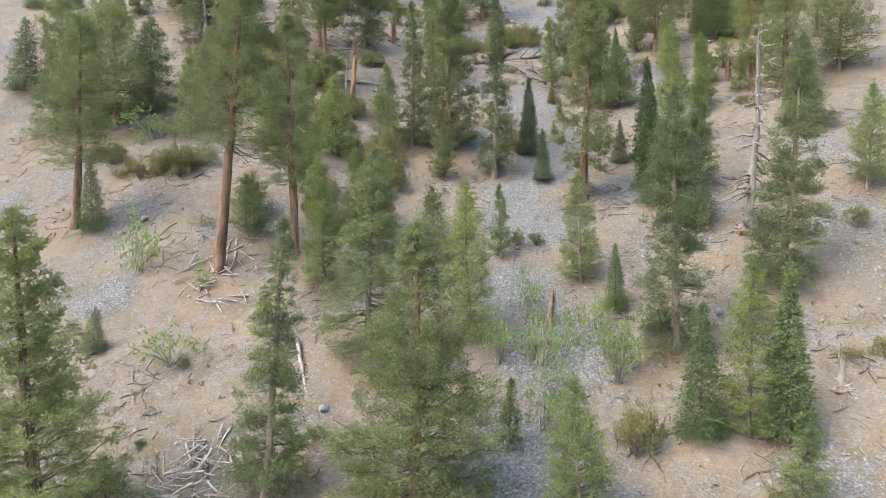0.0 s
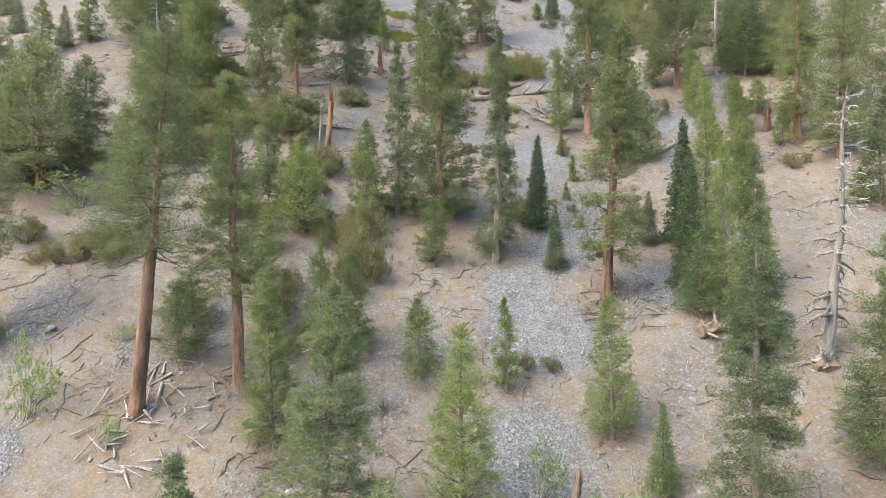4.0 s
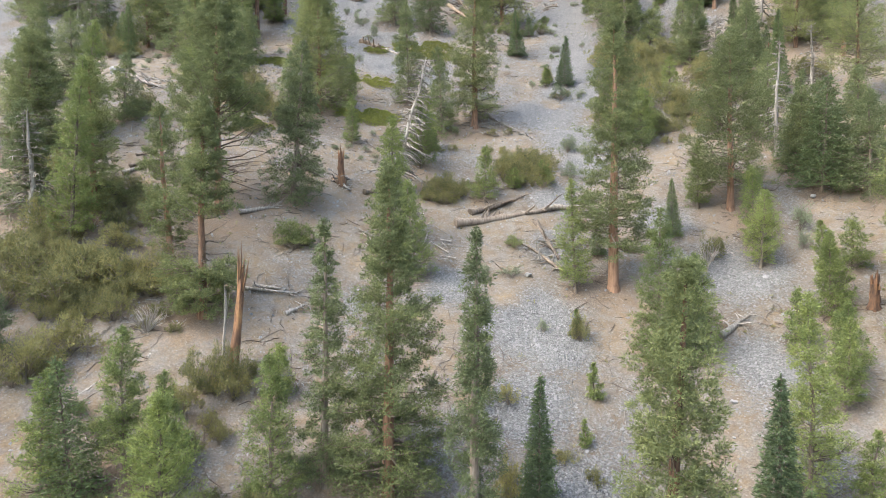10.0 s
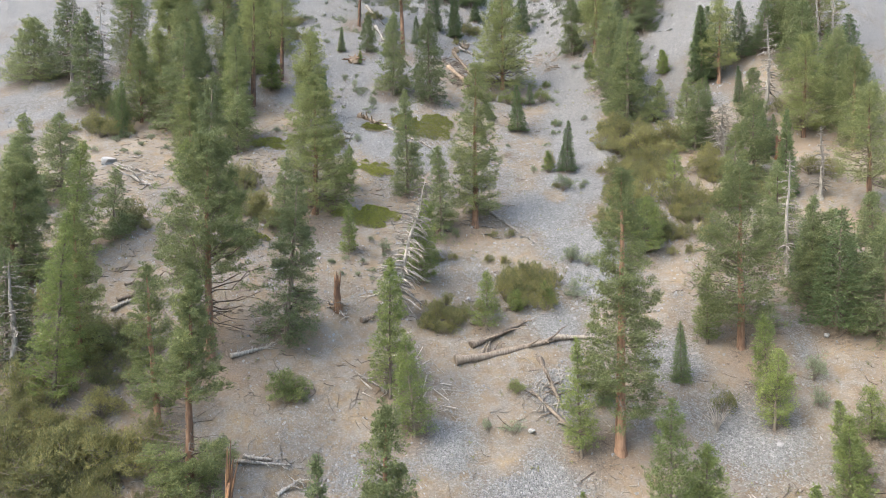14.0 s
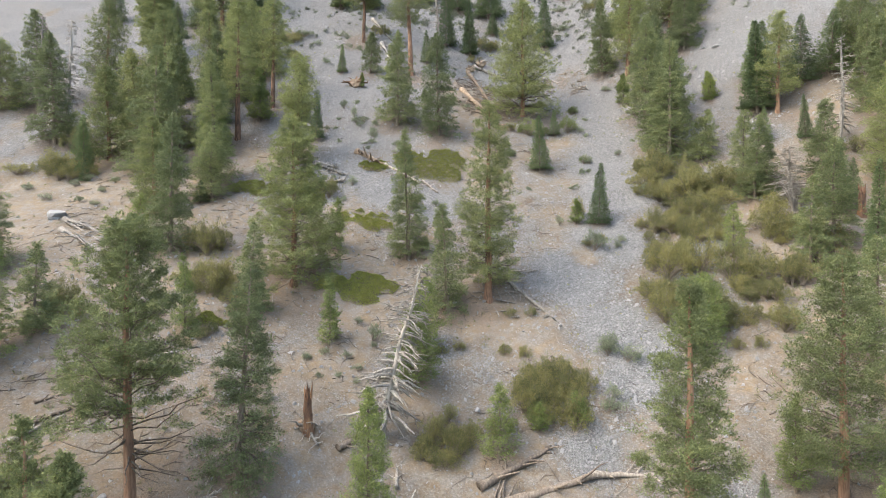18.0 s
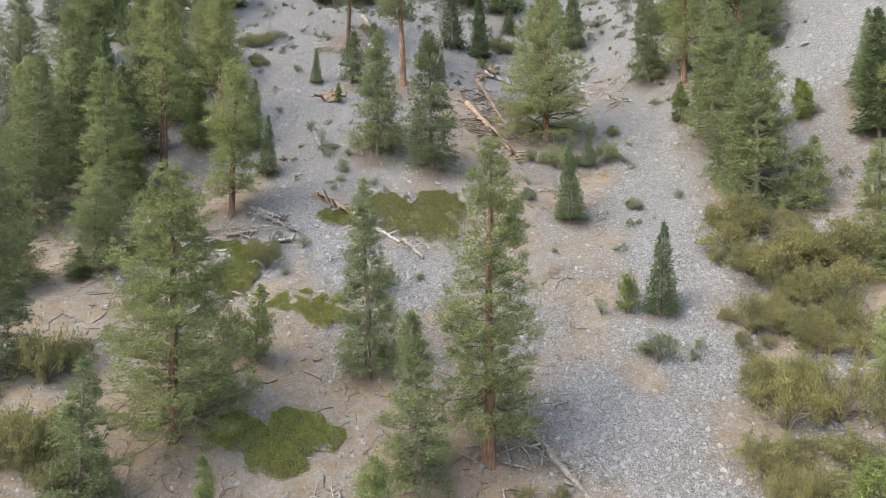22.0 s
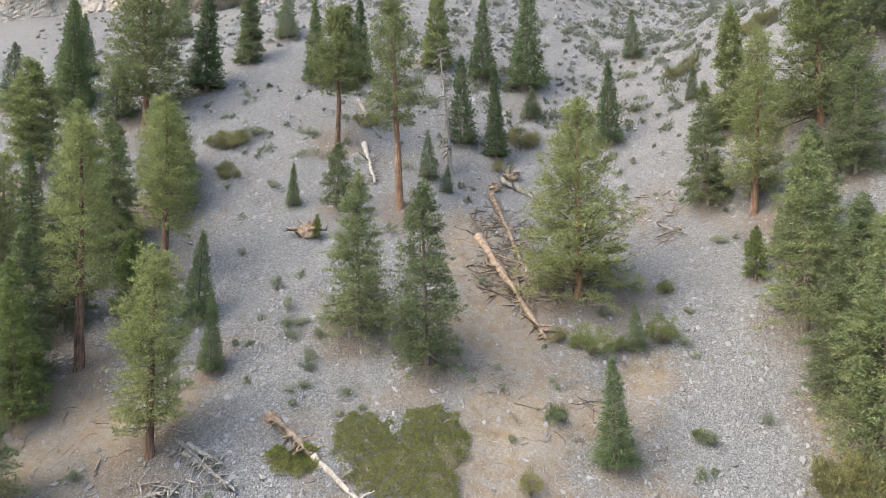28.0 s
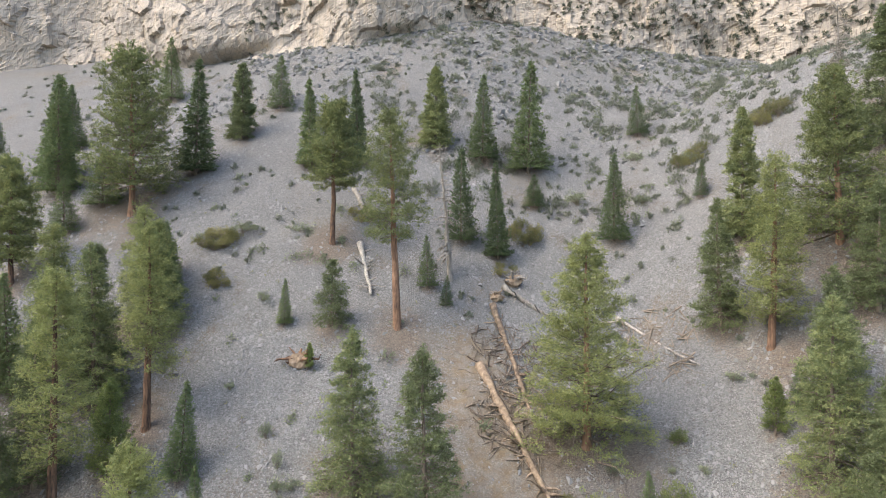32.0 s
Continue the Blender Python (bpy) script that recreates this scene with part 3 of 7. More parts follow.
def fir_parts(name, h, r, f0, whorls, around, nodes, needle, width, trunk_r, seed, leaf, ragged=0.1, droop=-0.15, power=0.85, fluff=0.05, fill=500):
    rg = np.random.default_rng(seed)
    path = trunk_path(h, trunk_r, 0.15 + ragged, rg, 1.3)
    lim, pts, axes = [], [], []
    shape = 1 + ragged * np.interp(np.linspace(0, 1, whorls), np.linspace(0, 1, 9), rg.normal(0, 1.2, 9))
    for w in range(whorls):
        g = (w + rg.uniform(-0.3, 0.3)) / whorls
        f = f0 + (1 - f0) * min(max(g, 0), 0.97)
        for k in range(around):
            if rg.uniform() < ragged * 0.7:
                continue
            L = r * ((1 - g) ** power) * shape[w] * rg.uniform(0.85, 1.08) + 0.04 * r
            if L < 0.02 * r:
                continue
            a = rg.uniform(0, 2 * math.pi)
            hd = np.array([math.cos(a), math.sin(a), 0])
            s = np.linspace(0, 1, 4)
            rise = droop + 0.5 * g + rg.normal(0, 0.1)
            p = along(path, np.array([f])) + L * (s[:, None] * hd + (s * rise + 0.12 * s ** 2)[:, None] * np.array([0, 0, 1.0]))
            lim.append((p, 0.018 * r * (1 - 0.85 * s) * (1.2 - g)))
            m = max(2, int(nodes * L / r + 1))
            t = rg.uniform(0.2, 1.0, m)
            side = np.cross(hd, [0, 0, 1.0])
            o = rg.uniform(-1, 1, m)[:, None] * side
            pts.append(along((p,), t) + o * 0.3 * L * (1.15 - t[:, None]) + rg.normal(0, fluff * r, (m, 3)))
            axes.append(hd * 0.8 + o * 0.7 + rg.normal(0, 0.25, (m, 3)))
    g = 1 - np.sqrt(rg.uniform(0, 1, fill))  # shorter twigs that close the cone between the boughs
    a = rg.uniform(0, 2 * math.pi, fill)
    d = r * (1 - g) ** power * rg.uniform(0.35, 0.9, fill)
    out = np.stack([np.cos(a), np.sin(a), np.full(fill, droop)], -1)
    pts.append(along(path, f0 + (1 - f0) * np.minimum(g, 0.98)) + out * d[:, None]), axes.append(out)
    pts.append(along(path, np.linspace(0.93, 1, 6))), axes.append(np.tile([0, 0, 1.0], (6, 1)))
    leafv = blades(np.concatenate(pts), np.concatenate(axes), 5, needle, width, 0.5, rg)
    return (tube_mesh(name + "_trunk", [path], BARK_GREY, 8), tube_mesh(name + "_branches", lim[::4], TWIG, 3), tri_mesh(name + "_crown", leafv, leaf))


def snag_parts(name, h, r, count, trunk_r, seed, wood, f0=0.16):
    """A dead tree: stout crooked limbs that droop and fork into many bare twigs."""
    rg = np.random.default_rng(seed)
    path = trunk_path(h, trunk_r, 0.5, rg, 1.9)
    lim, ln, f = limbs(path, h, f0, count, lambda f: r * (1.2 - 0.75 * f) * rg.uniform(0.35, 1.1, len(f)), lambda f: -0.15 + 0.5 * f, rg, -0.35, 0.13)
    sub = []
    for (p, rad), L in zip(lim, ln):
        for q in range(5):
            s = rg.uniform(0.3, 0.98)
            o = along((p,), np.array([s]))[0]
            d = unit(unit(p[-1] - p[0]) + rg.normal(0, 0.55, 3) + [0, 0, -0.25]) * L * rg.uniform(0.25, 0.55)
            sub.append((np.stack([o, o + d * 0.5 + rg.normal(0, 0.05, 3), o + d]), np.array([0.045, 0.032, 0.016])))
    return tube_mesh(name + "_trunk", [path], wood, 9), tube_mesh(name + "_branches", lim, wood, 5), tube_mesh(name + "_twigs", sub, wood, 3)


def stub_parts(name, h, r, seed, wood):
    """A broken standing trunk with a splintered top."""
    rg = np.random.default_rng(seed)
    sides, rows = 14, 12
    ang = np.arange(sides) * 2 * math.pi / sides
    v = []
    jag = rg.uniform(0, 1, sides)
    ridge = rg.uniform(0.82, 1.15, sides)
    for i in range(rows):
        s = i / (rows - 1)
        rr = r * (0.5 * math.exp(-6 * s) + 1.0 - 0.22 * s) * (1 + 0.1 * rg.normal(size=sides)) * ridge
        z = s * h * (1 - 0.38 * jag * s ** 3) - 0.3 * (i == 0)
        v.append(np.stack([rr * np.cos(ang) + 0.15 * r * math.sin(3 * s), rr * np.sin(ang), z], -1))
    v = np.concatenate(v)
    q = np.arange(rows * sides).reshape(rows, sides)
    nx = np.roll(q, -1, axis=1)
    f = np.stack([q[:-1], nx[:-1], nx[1:], q[1:]], -1).reshape(-1, 4)
    inner = v[-sides:] * [0.5, 0.5, 1] - [0, 0, 0.25 * h]
    last = np.arange(sides) + (rows - 1) * sides
    inn = len(v) + np.arange(sides)
    f = np.concatenate([f, np.stack([last, np.roll(last, -1), np.roll(inn, -1), inn], -1)])
    trunk = mesh_of(name + "_trunk", np.concatenate([v, inner]), f, wood, True)
    strips = []
    for k in range(7):  # long splinters standing up from the break and torn strips down the side
        a, z, L = rg.uniform(0, 6.28), h * rg.uniform(0.55, 0.8), h * rg.uniform(0.14, 0.34)
        o = np.array([0.75 * r * math.cos(a), 0.75 * r * math.sin(a), z])
        way = np.array([0.1 * math.cos(a), 0.1 * math.sin(a), 1.0])
        strips.append(tube_mesh("splinter", [(np.stack([o, o + way * 0.5 * L, o + way * L]), np.array([0.3, 0.2, 0.03]) * r)], wood, 4))
    return trunk, strips


def shrub_parts(name, stems, leaves, size, width, seed, leaf, upright=0.9, wood=None, puff=0.2):
    """A shrub one metre high and one metre in radius: forked stems under an uneven dome of leafy cushions."""
    rg = np.random.default_rng(seed)
    lim, at = [], []
    for k in range(stems):
        a, sp = rg.uniform(0, 2 * math.pi), math.sqrt(rg.uniform(0.0, 0.85))
        tip = np.array([sp * math.cos(a), sp * math.sin(a), (1 - 0.75 * sp ** 2.4) * rg.uniform(0.5, 0.95) * upright])
        s = np.linspace(0, 1, 5)[:, None]
        p = s * tip + (s * (1 - s)) * np.array([0, 0, 0.25]) + rg.normal(0, 0.03, (5, 3)) * s
        p[0] = rg.normal(0, 0.05, 3) * [1, 1, 0] - [0, 0, 0.08]
        lim.append((p, 0.022 * (1 - 0.8 * s[:, 0])))
        at.append(tip)
        for q in range(2):
            o = p[rg.integers(2, 5)]
            e = o + rg.normal(0, 0.2, 3) * [1, 1, 0.7] + [0, 0, 0.05]
            if q == 0 or leaf is None:
                lim.append((np.stack([o, (o + e) / 2 + rg.normal(0, 0.02, 3), e]), np.array([0.009, 0.006, 0.003])))
            at.append(e)
    stem = tube_mesh(name + "_stems", lim, wood or TWIG, 3)
    if leaf is None:
        return stem, None
    at = np.array(at)
    at[:, 2] = np.maximum(at[:, 2], 0.1)
    v = pads(at, puff * rg.uniform(0.6, 1.3, len(at)), unit(at * [1, 1, 0.5]) + [0, 0, 0.4], leaves, size, width, 0.85, rg, -0.6)
    v[:, 2] = np.maximum(v[:, 2], 0.01)
    return stem, tri_mesh(name + "_foliage", v, leaf)


PLANTS = {}
for i in range(3):  # slender, middling and broad firs, finer for those that the path comes near to
    PLANTS["fir", i] = fir_parts("fir", 9, (1.5, 2.0, 2.6)[i], 0.02, 34, 12, 7, 0.2, 0.085, 0.1, 300 + i, NEEDLE_FIR, 0.03 + 0.02 * i, -0.1, 0.85, 0.03, 1700)
    PLANTS["fir", i + 3] = fir_parts("fir", 9, (1.5, 2.0, 2.6)[i], 0.02, 38, 13, 8, 0.18, 0.07, 0.1, 303 + i, NEEDLE_FIR, 0.02 + 0.02 * i, -0.1, 0.85, 0.035, 2000)
for i in range(2):
    PLANTS["snag", i] = snag_parts("snag", 16, 1.9, 70, 0.27, 500 + i, WOOD_GREY)
PLANTS["snag", 2] = snag_parts("drooping_snag", 16, 2.6, 150, 0.25, 503, WOOD_GREY, 0.1)
for i in range(3):
    PLANTS["olive", i] = shrub_parts("olive_shrub", 20, 34, 0.085, 0.046, 600 + i, LEAF_OLIVE, 0.9, None, 0.2)
    PLANTS["olive", i + 3] = shrub_parts("olive_shrub", 30, 42, 0.06, 0.034, 630 + i, LEAF_OLIVE, 0.9, None, 0.17)  # for the large ones
    PLANTS["sage", i] = shrub_parts("sage", 14, 24, 0.11, 0.06, 620 + i, LEAF_SAGE, 1.0, None, 0.24)
    PLANTS["bush", i] = shrub_parts("bush", 26, 40, 0.07, 0.05, 640 + i, LEAF_BUSH, 1.0, None, 0.2)
    PLANTS["aspen", i] = shrub_parts("aspen", 11, 15, 0.085, 0.06, 660 + i, LEAF_ASPEN, 1.15, WOOD_GREY, 0.21)
PLANTS["dead", 0] = shrub_parts("dead_shrub", 26, 2, 0.1, 0.05, 680, None, 1.1, WOOD_GREY)


def stand(thing, x, y, sx, sz, lean=0.0, height=1.0, sink=0.15):
    """Set a thing upright on the slope, turned at random, leaning sideways by that many metres at its top."""
    tilt = Matrix.Rotation(math.atan2(lean, height), 4, 'Y') @ Matrix.Rotation(RNG.normal(0, 0.012), 4, 'X')
    thing.matrix_basis = (Matrix.Translation((x, y, hz(x, y) - sink)) @ tilt @ Matrix.Rotation(RNG.uniform(0, 6.28), 4, 'Z')
                          @ Matrix.Diagonal((sx, sx, sz, 1)))
    return thing


def planted(name, meshes, parts, label, category, group):
    thing = tagged(new(name), label, category, group)
    for part_name, me in zip(parts, meshes):
        if me is not None:
            ob = new(part_name, me)
            ob.parent = thing
            if part_name != "trunk":
                tagged(ob, kind="stuff")
    return thing


TREE = ("trunk", "branchwork", "crown")


SEED = [1000]


def seed():
    SEED[0] += 1
    return SEED[0]


# where the crown begins (a share of the height), how it tapers, its gaps and its fullness
PINE_SHAPE = ((0.16, 0.56, 0.05, 2.5), (0.42, 0.5, 0.1, 2.1), (0.1, 0.6, 0.05, 2.2), (0.3, 0.5, 0.17, 1.9), (0.03, 0.74, 0.0, 2.7))


def ponderosa(x, y, h, r, lean=0.0, v=None, bare=(0, 0)):
    v = (0, 2, 3, 4)[RNG.integers(0, 4)] if v is None else v
    SHADY.append((x, y - 0.5, max(r * 1.2, 2.0)))
    foot, taper, gaps, full = PINE_SHAPE[v]
    parts = crown_parts("ponderosa", h, r, foot, 0.5, taper, 0.9 if v == 4 else 0.75, (-0.2, 0.75), gaps, grain(y), 0.018 * h + 0.04, seed(), NEEDLE_PINE, BARK_ORANGE, full=full, bare=bare)
    t = planted("ponderosa_pine", parts, TREE, "tall ponderosa pine with orange-brown bark and tufted green crown", "pine tree", "hillside pines")
    return stand(t, x, y, 1, 1, lean, h)


def young_pine(x, y, h, r, lean=0.0, v=None):
    SHADY.append((x, y, r))
    parts = crown_parts("young_pine", h, r, 0.03 + 0.06 * RNG.uniform(), min(0.3, 0.11 + 0.1 * r), 0.72, 0.85, (0.1, 0.9), 0.05, grain(y) * 0.85, 0.01 * h + 0.02, seed(), NEEDLE_YOUNG, BARK_GREY)
    t = planted("young_pine", parts, TREE, "young bright green pine branched nearly to the ground", "pine tree", "young pines")
    return stand(t, x, y, 1, 1, lean, h)


def fir(x, y, h, r, lean=0.0):
    k = 0 if h > 5.2 * r else 1 if h > 4.0 * r else 2
    SHADY.append((x, y, r * 0.9))
    t = planted("fir_tree", PLANTS["fir", k + (3 if y < 130 else 0)], TREE, "dense dark green conical fir rising from the scree", "fir tree", "firs")
    return stand(t, x, y, r / (1.5, 2.0, 2.6)[k], h / 9, lean, h)


def old_fir(x, y, h, r, lean=0.0):
    SHADY.append((x, y, r * 1.15))
    parts = crown_parts("old_fir", h, r, 0.01 + 0.08 * RNG.uniform(), 0.42, 0.62, 0.92, (-0.4, 0.25), 0.04, grain(y), 0.014 * h + 0.03, seed(), NEEDLE_OLD, BARK_GREY, 1.3, 0.12, 2.5)
    t = planted("old_fir_tree", parts, TREE, "shaggy old fir with uneven olive green boughs", "fir tree", "old firs")
    return stand(t, x, y, 1, 1, lean, h)


def snag(x, y, h, r, lean=0.0, v=0):
    t = planted("dead_tree", PLANTS["snag", v], ("trunk", "branchwork", "twigwork"), "bare grey dead tree still standing with broken twigs", "dead tree", "dead trees")
    return stand(t, x, y, min(max(r / 1.3, 0.8), 1.25), h / 16, lean, h)


STUBS = [0]


def broken_trunk(x, y, h, r, lean=0.0, wood=None, label="splintered orange stump of a broken pine"):
    STUBS[0] += 1
    t = tagged(new("broken_trunk"), label, "stump")
    trunk, strips = stub_parts("broken_trunk", h, r, 700 + STUBS[0], wood or WOOD_ORANGE)
    new("trunk", trunk).parent = t
    for strip in strips:
        new("splinter", strip).parent = t
    return stand(t, x, y, 1, 1, lean, h)


def shrub(kind, x, y, h, r):
    name, label, cat, grp = {
        "olive": ("mahogany_shrub", "olive brown mountain shrub with many thin stems", "shrub", "olive shrubs"),
        "sage": ("sagebrush", "low grey-green sagebrush clump on the scree", "shrub", "sagebrush"),
        "bush": ("green_bush", "compact rounded green bush on stony ground", "shrub", "green bushes"),
        "aspen": ("aspen_sapling", "thin saplings with fresh light green leaves", "sapling", "aspen saplings"),
        "dead": ("dead_shrub", "leafless grey shrub of tangled branches", "shrub", "dead shrubs")}[kind]
    v = 0 if kind == "dead" else RNG.integers(0, 3) + (3 if kind == "olive" and r > 1.4 else 0)
    t = planted(name, PLANTS[kind, v], ("stemwork", "foliage"), label, cat, grp)
    return stand(t, x, y, r, h, 0, 1, 0.05)


def mat_bush(x, y, rx, ry, high, seed, lobes=None):
    """A low spreading mat of manzanita: overlapping twiggy mounds closely set with small leaves. lobes: centre and radii of each."""
    rg = np.random.default_rng(seed)
    ragged = lobes is None
    if ragged:
        lobes = [(0, 0, rx * 0.5, ry * 0.55)] + [(rx * 0.68 * math.cos(q), ry * 0.64 * math.sin(q), rx * rg.uniform(0.2, 0.42), ry * rg.uniform(0.22, 0.46)) for q in rg.uniform(0, 6.28, 9)]
    n = int(15000 * min(1.8, rx * ry / 12)) + 2000
    px, py = rg.uniform(-1.15 * rx, 1.15 * rx, n), rg.uniform(-1.15 * ry, 1.15 * ry, n)
    wave = (0.14 if ragged else 0.1) * lumps(px, py, 1.3, seed) + 0.06 * rg.normal(size=n)
    d = np.min([np.hypot((px - a) / p, (py - b) / q) for a, b, p, q in lobes], axis=0) + wave
    inside = d < 1
    px, py, d = px[inside], py[inside], d[inside]
    z = ground(x + px, y + py) - hz(x, y) + high * (1 - np.clip(d, 0, 1) ** 4) * (0.85 + 0.25 * lumps(px, py, 1.1, seed + 1)) * rg.uniform(0.7, 1.0, len(px))
    thing = tagged(new("manzanita_mat"), "low dense mat of yellow-green manzanita spreading over the scree", "shrub", "manzanita mats")
    up = np.stack([0.15 * px, 0.15 * py - 0.3, np.ones(len(px))], -1)
    leaves = new("foliage", tri_mesh("manzanita_foliage", blades(np.stack([px, py, z], -1), up, 4, 0.12, 0.085, 0.9, rg), LEAF_MAT))
    leaves.parent = thing
    tagged(leaves, kind="stuff")
    rings, seg = 7, 20
    for a, b, p, q in lobes:
        v = []
        for i in range(rings):
            dd = i / (rings - 1)
            aa = np.arange(seg) * 2 * math.pi / seg
            qx, qy = a + p * dd * np.cos(aa) * 0.93, b + q * dd * np.sin(aa) * 0.93
            v.append(np.stack([qx, qy, ground(x + qx, y + qy) - hz(x, y) + 0.22 * high * (1 - dd ** 4) - 0.08], -1))
        k = np.arange(rings * seg).reshape(rings, seg)
        nx = np.roll(k, -1, axis=1)
        new("twig_mound", mesh_of("twig_mound", np.concatenate(v), np.stack([k[:-1], nx[:-1], nx[1:], k[1:]], -1).reshape(-1, 4), TWIG, True)).parent = thing
    thing.location = (x, y, hz(x, y))
    return thing


LOGS = [0]


def log(x0, y0, x1, y1, r, wood, label, spikes=10, lift=0.6):
    """A fallen trunk lying on the slope from its thick end to its thin end, with the stubs of its limbs."""
    LOGS[0] += 1
    rg = np.random.default_rng(800 + LOGS[0])
    s = np.linspace(0, 1, 12)
    x, y = x0 + (x1 - x0) * s, y0 + (y1 - y0) * s
    rad = r * (1 - 0.55 * s)
    rad[0] *= 1.25
    rad *= 1 + 0.07 * rg.normal(size=12)
    z = ground(x, y)
    z = np.polyval(np.polyfit(s, z, 2), s) + rad * lift
    p = np.stack([x, y, z], -1)
    p[1:-1] += rg.normal(0, 0.12 * r, (10, 3))
    mid = p.mean(0)
    thing = tagged(new("fallen_log"), label, "log", "fallen logs")
    length = np.linalg.norm(p[-1] - p[0])
    run = unit(p[-1] - p[0])
    ends = np.concatenate([[p[0] - 0.2 * r * run], [p[0]], p, [p[-1]], [p[-1] + 0.2 * r * run]]) - mid  # the broken ends are closed
    v, f = tubes([(ends, np.concatenate([[0.01, rad[0] * 0.8], rad, [rad[-1] * 0.8, 0.01]]))], 9)
    v += rg.normal(0, 0.05 * r, v.shape)
    new("trunk", mesh_of("log_trunk", v, f, wood, True)).parent = thing
    flank = unit(np.cross(run, [0, 0, 1.0]))
    for k in range(spikes):
        o = along((p,), np.array([rg.uniform(0.12, 0.97)]))[0] - mid
        way = unit(flank * rg.choice([-1, 1]) * rg.uniform(0.4, 1.2) + run * rg.uniform(0.0, 0.7) + [0, 0, rg.normal(0.1, 0.35)])
        d = way * rg.uniform(0.35, 2.0) * (0.4 + 2.4 * r)
        th = rg.uniform(0.18, 0.34) * r + 0.03
        b = tube_mesh("limb_stub", [(np.stack([o, o + d * 0.4 + rg.normal(0, 0.06, 3), o + d * 0.75 + rg.normal(0, 0.1, 3), o + d - [0, 0, 0.15 * length * 0.05]]), np.array([th, 0.7 * th, 0.5 * th, 0.012]))], wood, 5)
        new("limb_stub", b).parent = thing
    thing.location = mid
    return thing


def tangle(x, y, radius, count, long, seed, label, wood=None):
    """A tangle of broken dead branches on the ground."""
    rg = np.random.default_rng(seed)
    thing = tagged(new("dead_branches"), label, "branches", "branch tangles", "stuff")
    paths = []
    for k in range(count):
        a, d = rg.uniform(0, 6.28), radius * math.sqrt(rg.uniform(0, 1))
        c = np.array([x + d * math.cos(a), y + d * math.sin(a)])
        b, L = rg.uniform(0, 6.28), long * rg.uniform(0.3, 1.0)
        s = np.linspace(-0.5, 0.5, 4)
        bend = rg.normal(0, 0.12 * L) * (0.25 - s ** 2)
        px = c[0] + L * s * math.cos(b) - bend * math.sin(b)
        py = c[1] + L * s * math.sin(b) + bend * math.cos(b)
        pz = ground(px, py) + 0.05 + rg.uniform(0, 0.35) + rg.normal(0, 0.35) * s * (0.4 + 0.2 * L)
        paths.append((np.stack([px - x, py - y, pz - hz(x, y)], -1), np.array([1, 0.8, 0.55, 0.25]) * rg.uniform(0.06, 0.16) * (0.3 + 0.2 * long)))
    new("branchwork", tube_mesh("dead_branches", paths, wood or WOOD_GREY, 4)).parent = thing
    thing.location = (x, y, hz(x, y))
    return thing


def root_plate(x, y, r, seed, wood, label):
    """The torn-up roots at the foot of a fallen tree: a splayed fan of crooked roots on a clod of soil."""
    rg = np.random.default_rng(seed)
    thing = tagged(new("root_plate"), label, "roots", "torn-up roots")
    for k in range(16):
        a = rg.uniform(0, 6.28)
        d = np.array([math.cos(a), rg.normal(0, 0.45), abs(math.sin(a)) * rg.choice([1, 1, -0.3])]) * r * rg.uniform(0.6, 1.3)
        o = np.array([0, 0, 0.45 * r])
        q = np.stack([o, o + d * 0.35 + rg.normal(0, 0.1 * r, 3), o + d * 0.7 + rg.normal(0, 0.14 * r, 3), o + d + rg.normal(0, 0.1 * r, 3)])
        new("root", tube_mesh("root", [(q, np.array([0.17, 0.11, 0.07, 0.02]) * r)], wood, 6)).parent = thing
    bm = bmesh.new()
    bmesh.ops.create_icosphere(bm, subdivisions=2, radius=1)
    for v in bm.verts:
        c = np.array(v.co)
        v.co = c * [0.75 * r, 0.4 * r, 0.55 * r] * (1 + 0.16 * rg.normal()) + [0, 0, 0.3 * r]
    me = bpy.data.meshes.new("clod")
    bm.to_mesh(me)
    bm.free()
    me.materials.append(BARK_ORANGE if wood is WOOD_ORANGE else WOOD_TAN)
    new("clod", me).parent = thing
    thing.location = (x, y, hz(x, y) - 0.1)
    return thing


def rock_mesh(seed):
    rg = np.random.default_rng(seed)
    bm = bmesh.new()
    bmesh.ops.create_icosphere(bm, subdivisions=2, radius=1)
    cuts = unit(rg.normal(size=(9, 3)))
    lim = rg.uniform(0.55, 0.9, 9)
    for v in bm.verts:
        c = np.array(v.co)
        for n, l in zip(cuts, lim):
            d = c @ n
            if d > l:
                c = c - n * (d - l)
        v.co = c * [1.0, 0.8, 0.65] * (1 + 0.03 * rg.normal())
    me = bpy.data.meshes.new("rock")
    bm.to_mesh(me)
    bm.free()
    me.materials.append(STONE)
    return me


build_cliff()

# ---- trees, from the foot of the slope upwards ----
ponderosa(-18.8, 30.1, 18.2, 4.7, -1.4)
young_pine(16.9, 30.6, 4.0, 1.6, 0.1)
young_pine(6.6, 30.8, 7.8, 2.2, 0.0)
ponderosa(-1.4, 31.8, 15.6, 4.6, 0.1, 4)
old_fir(-9.4, 33.9, 15.3, 2.2, 1.1)
young_pine(-17.8, 34.2, 2.8, 1.5, 0.0)
fir(18.4, 34.6, 9.7, 1.7, -0.1)
young_pine(16.5, 34.9, 10.1, 2.0, 0.3)
fir(14.1, 35.5, 7.7, 1.7, 0.1)
young_pine(3.9, 36.9, 3.9, 0.9, -0.1)
old_fir(15.2, 42.3, 17.5, 2.7, 0.3)
old_fir(-5.1, 44.4, 14.6, 3.5, 0.7)
fir(-24.3, 45.0, 3.1, 1.1, 0.2)
young_pine(1.8, 45.5, 11.5, 2.4, -0.2)
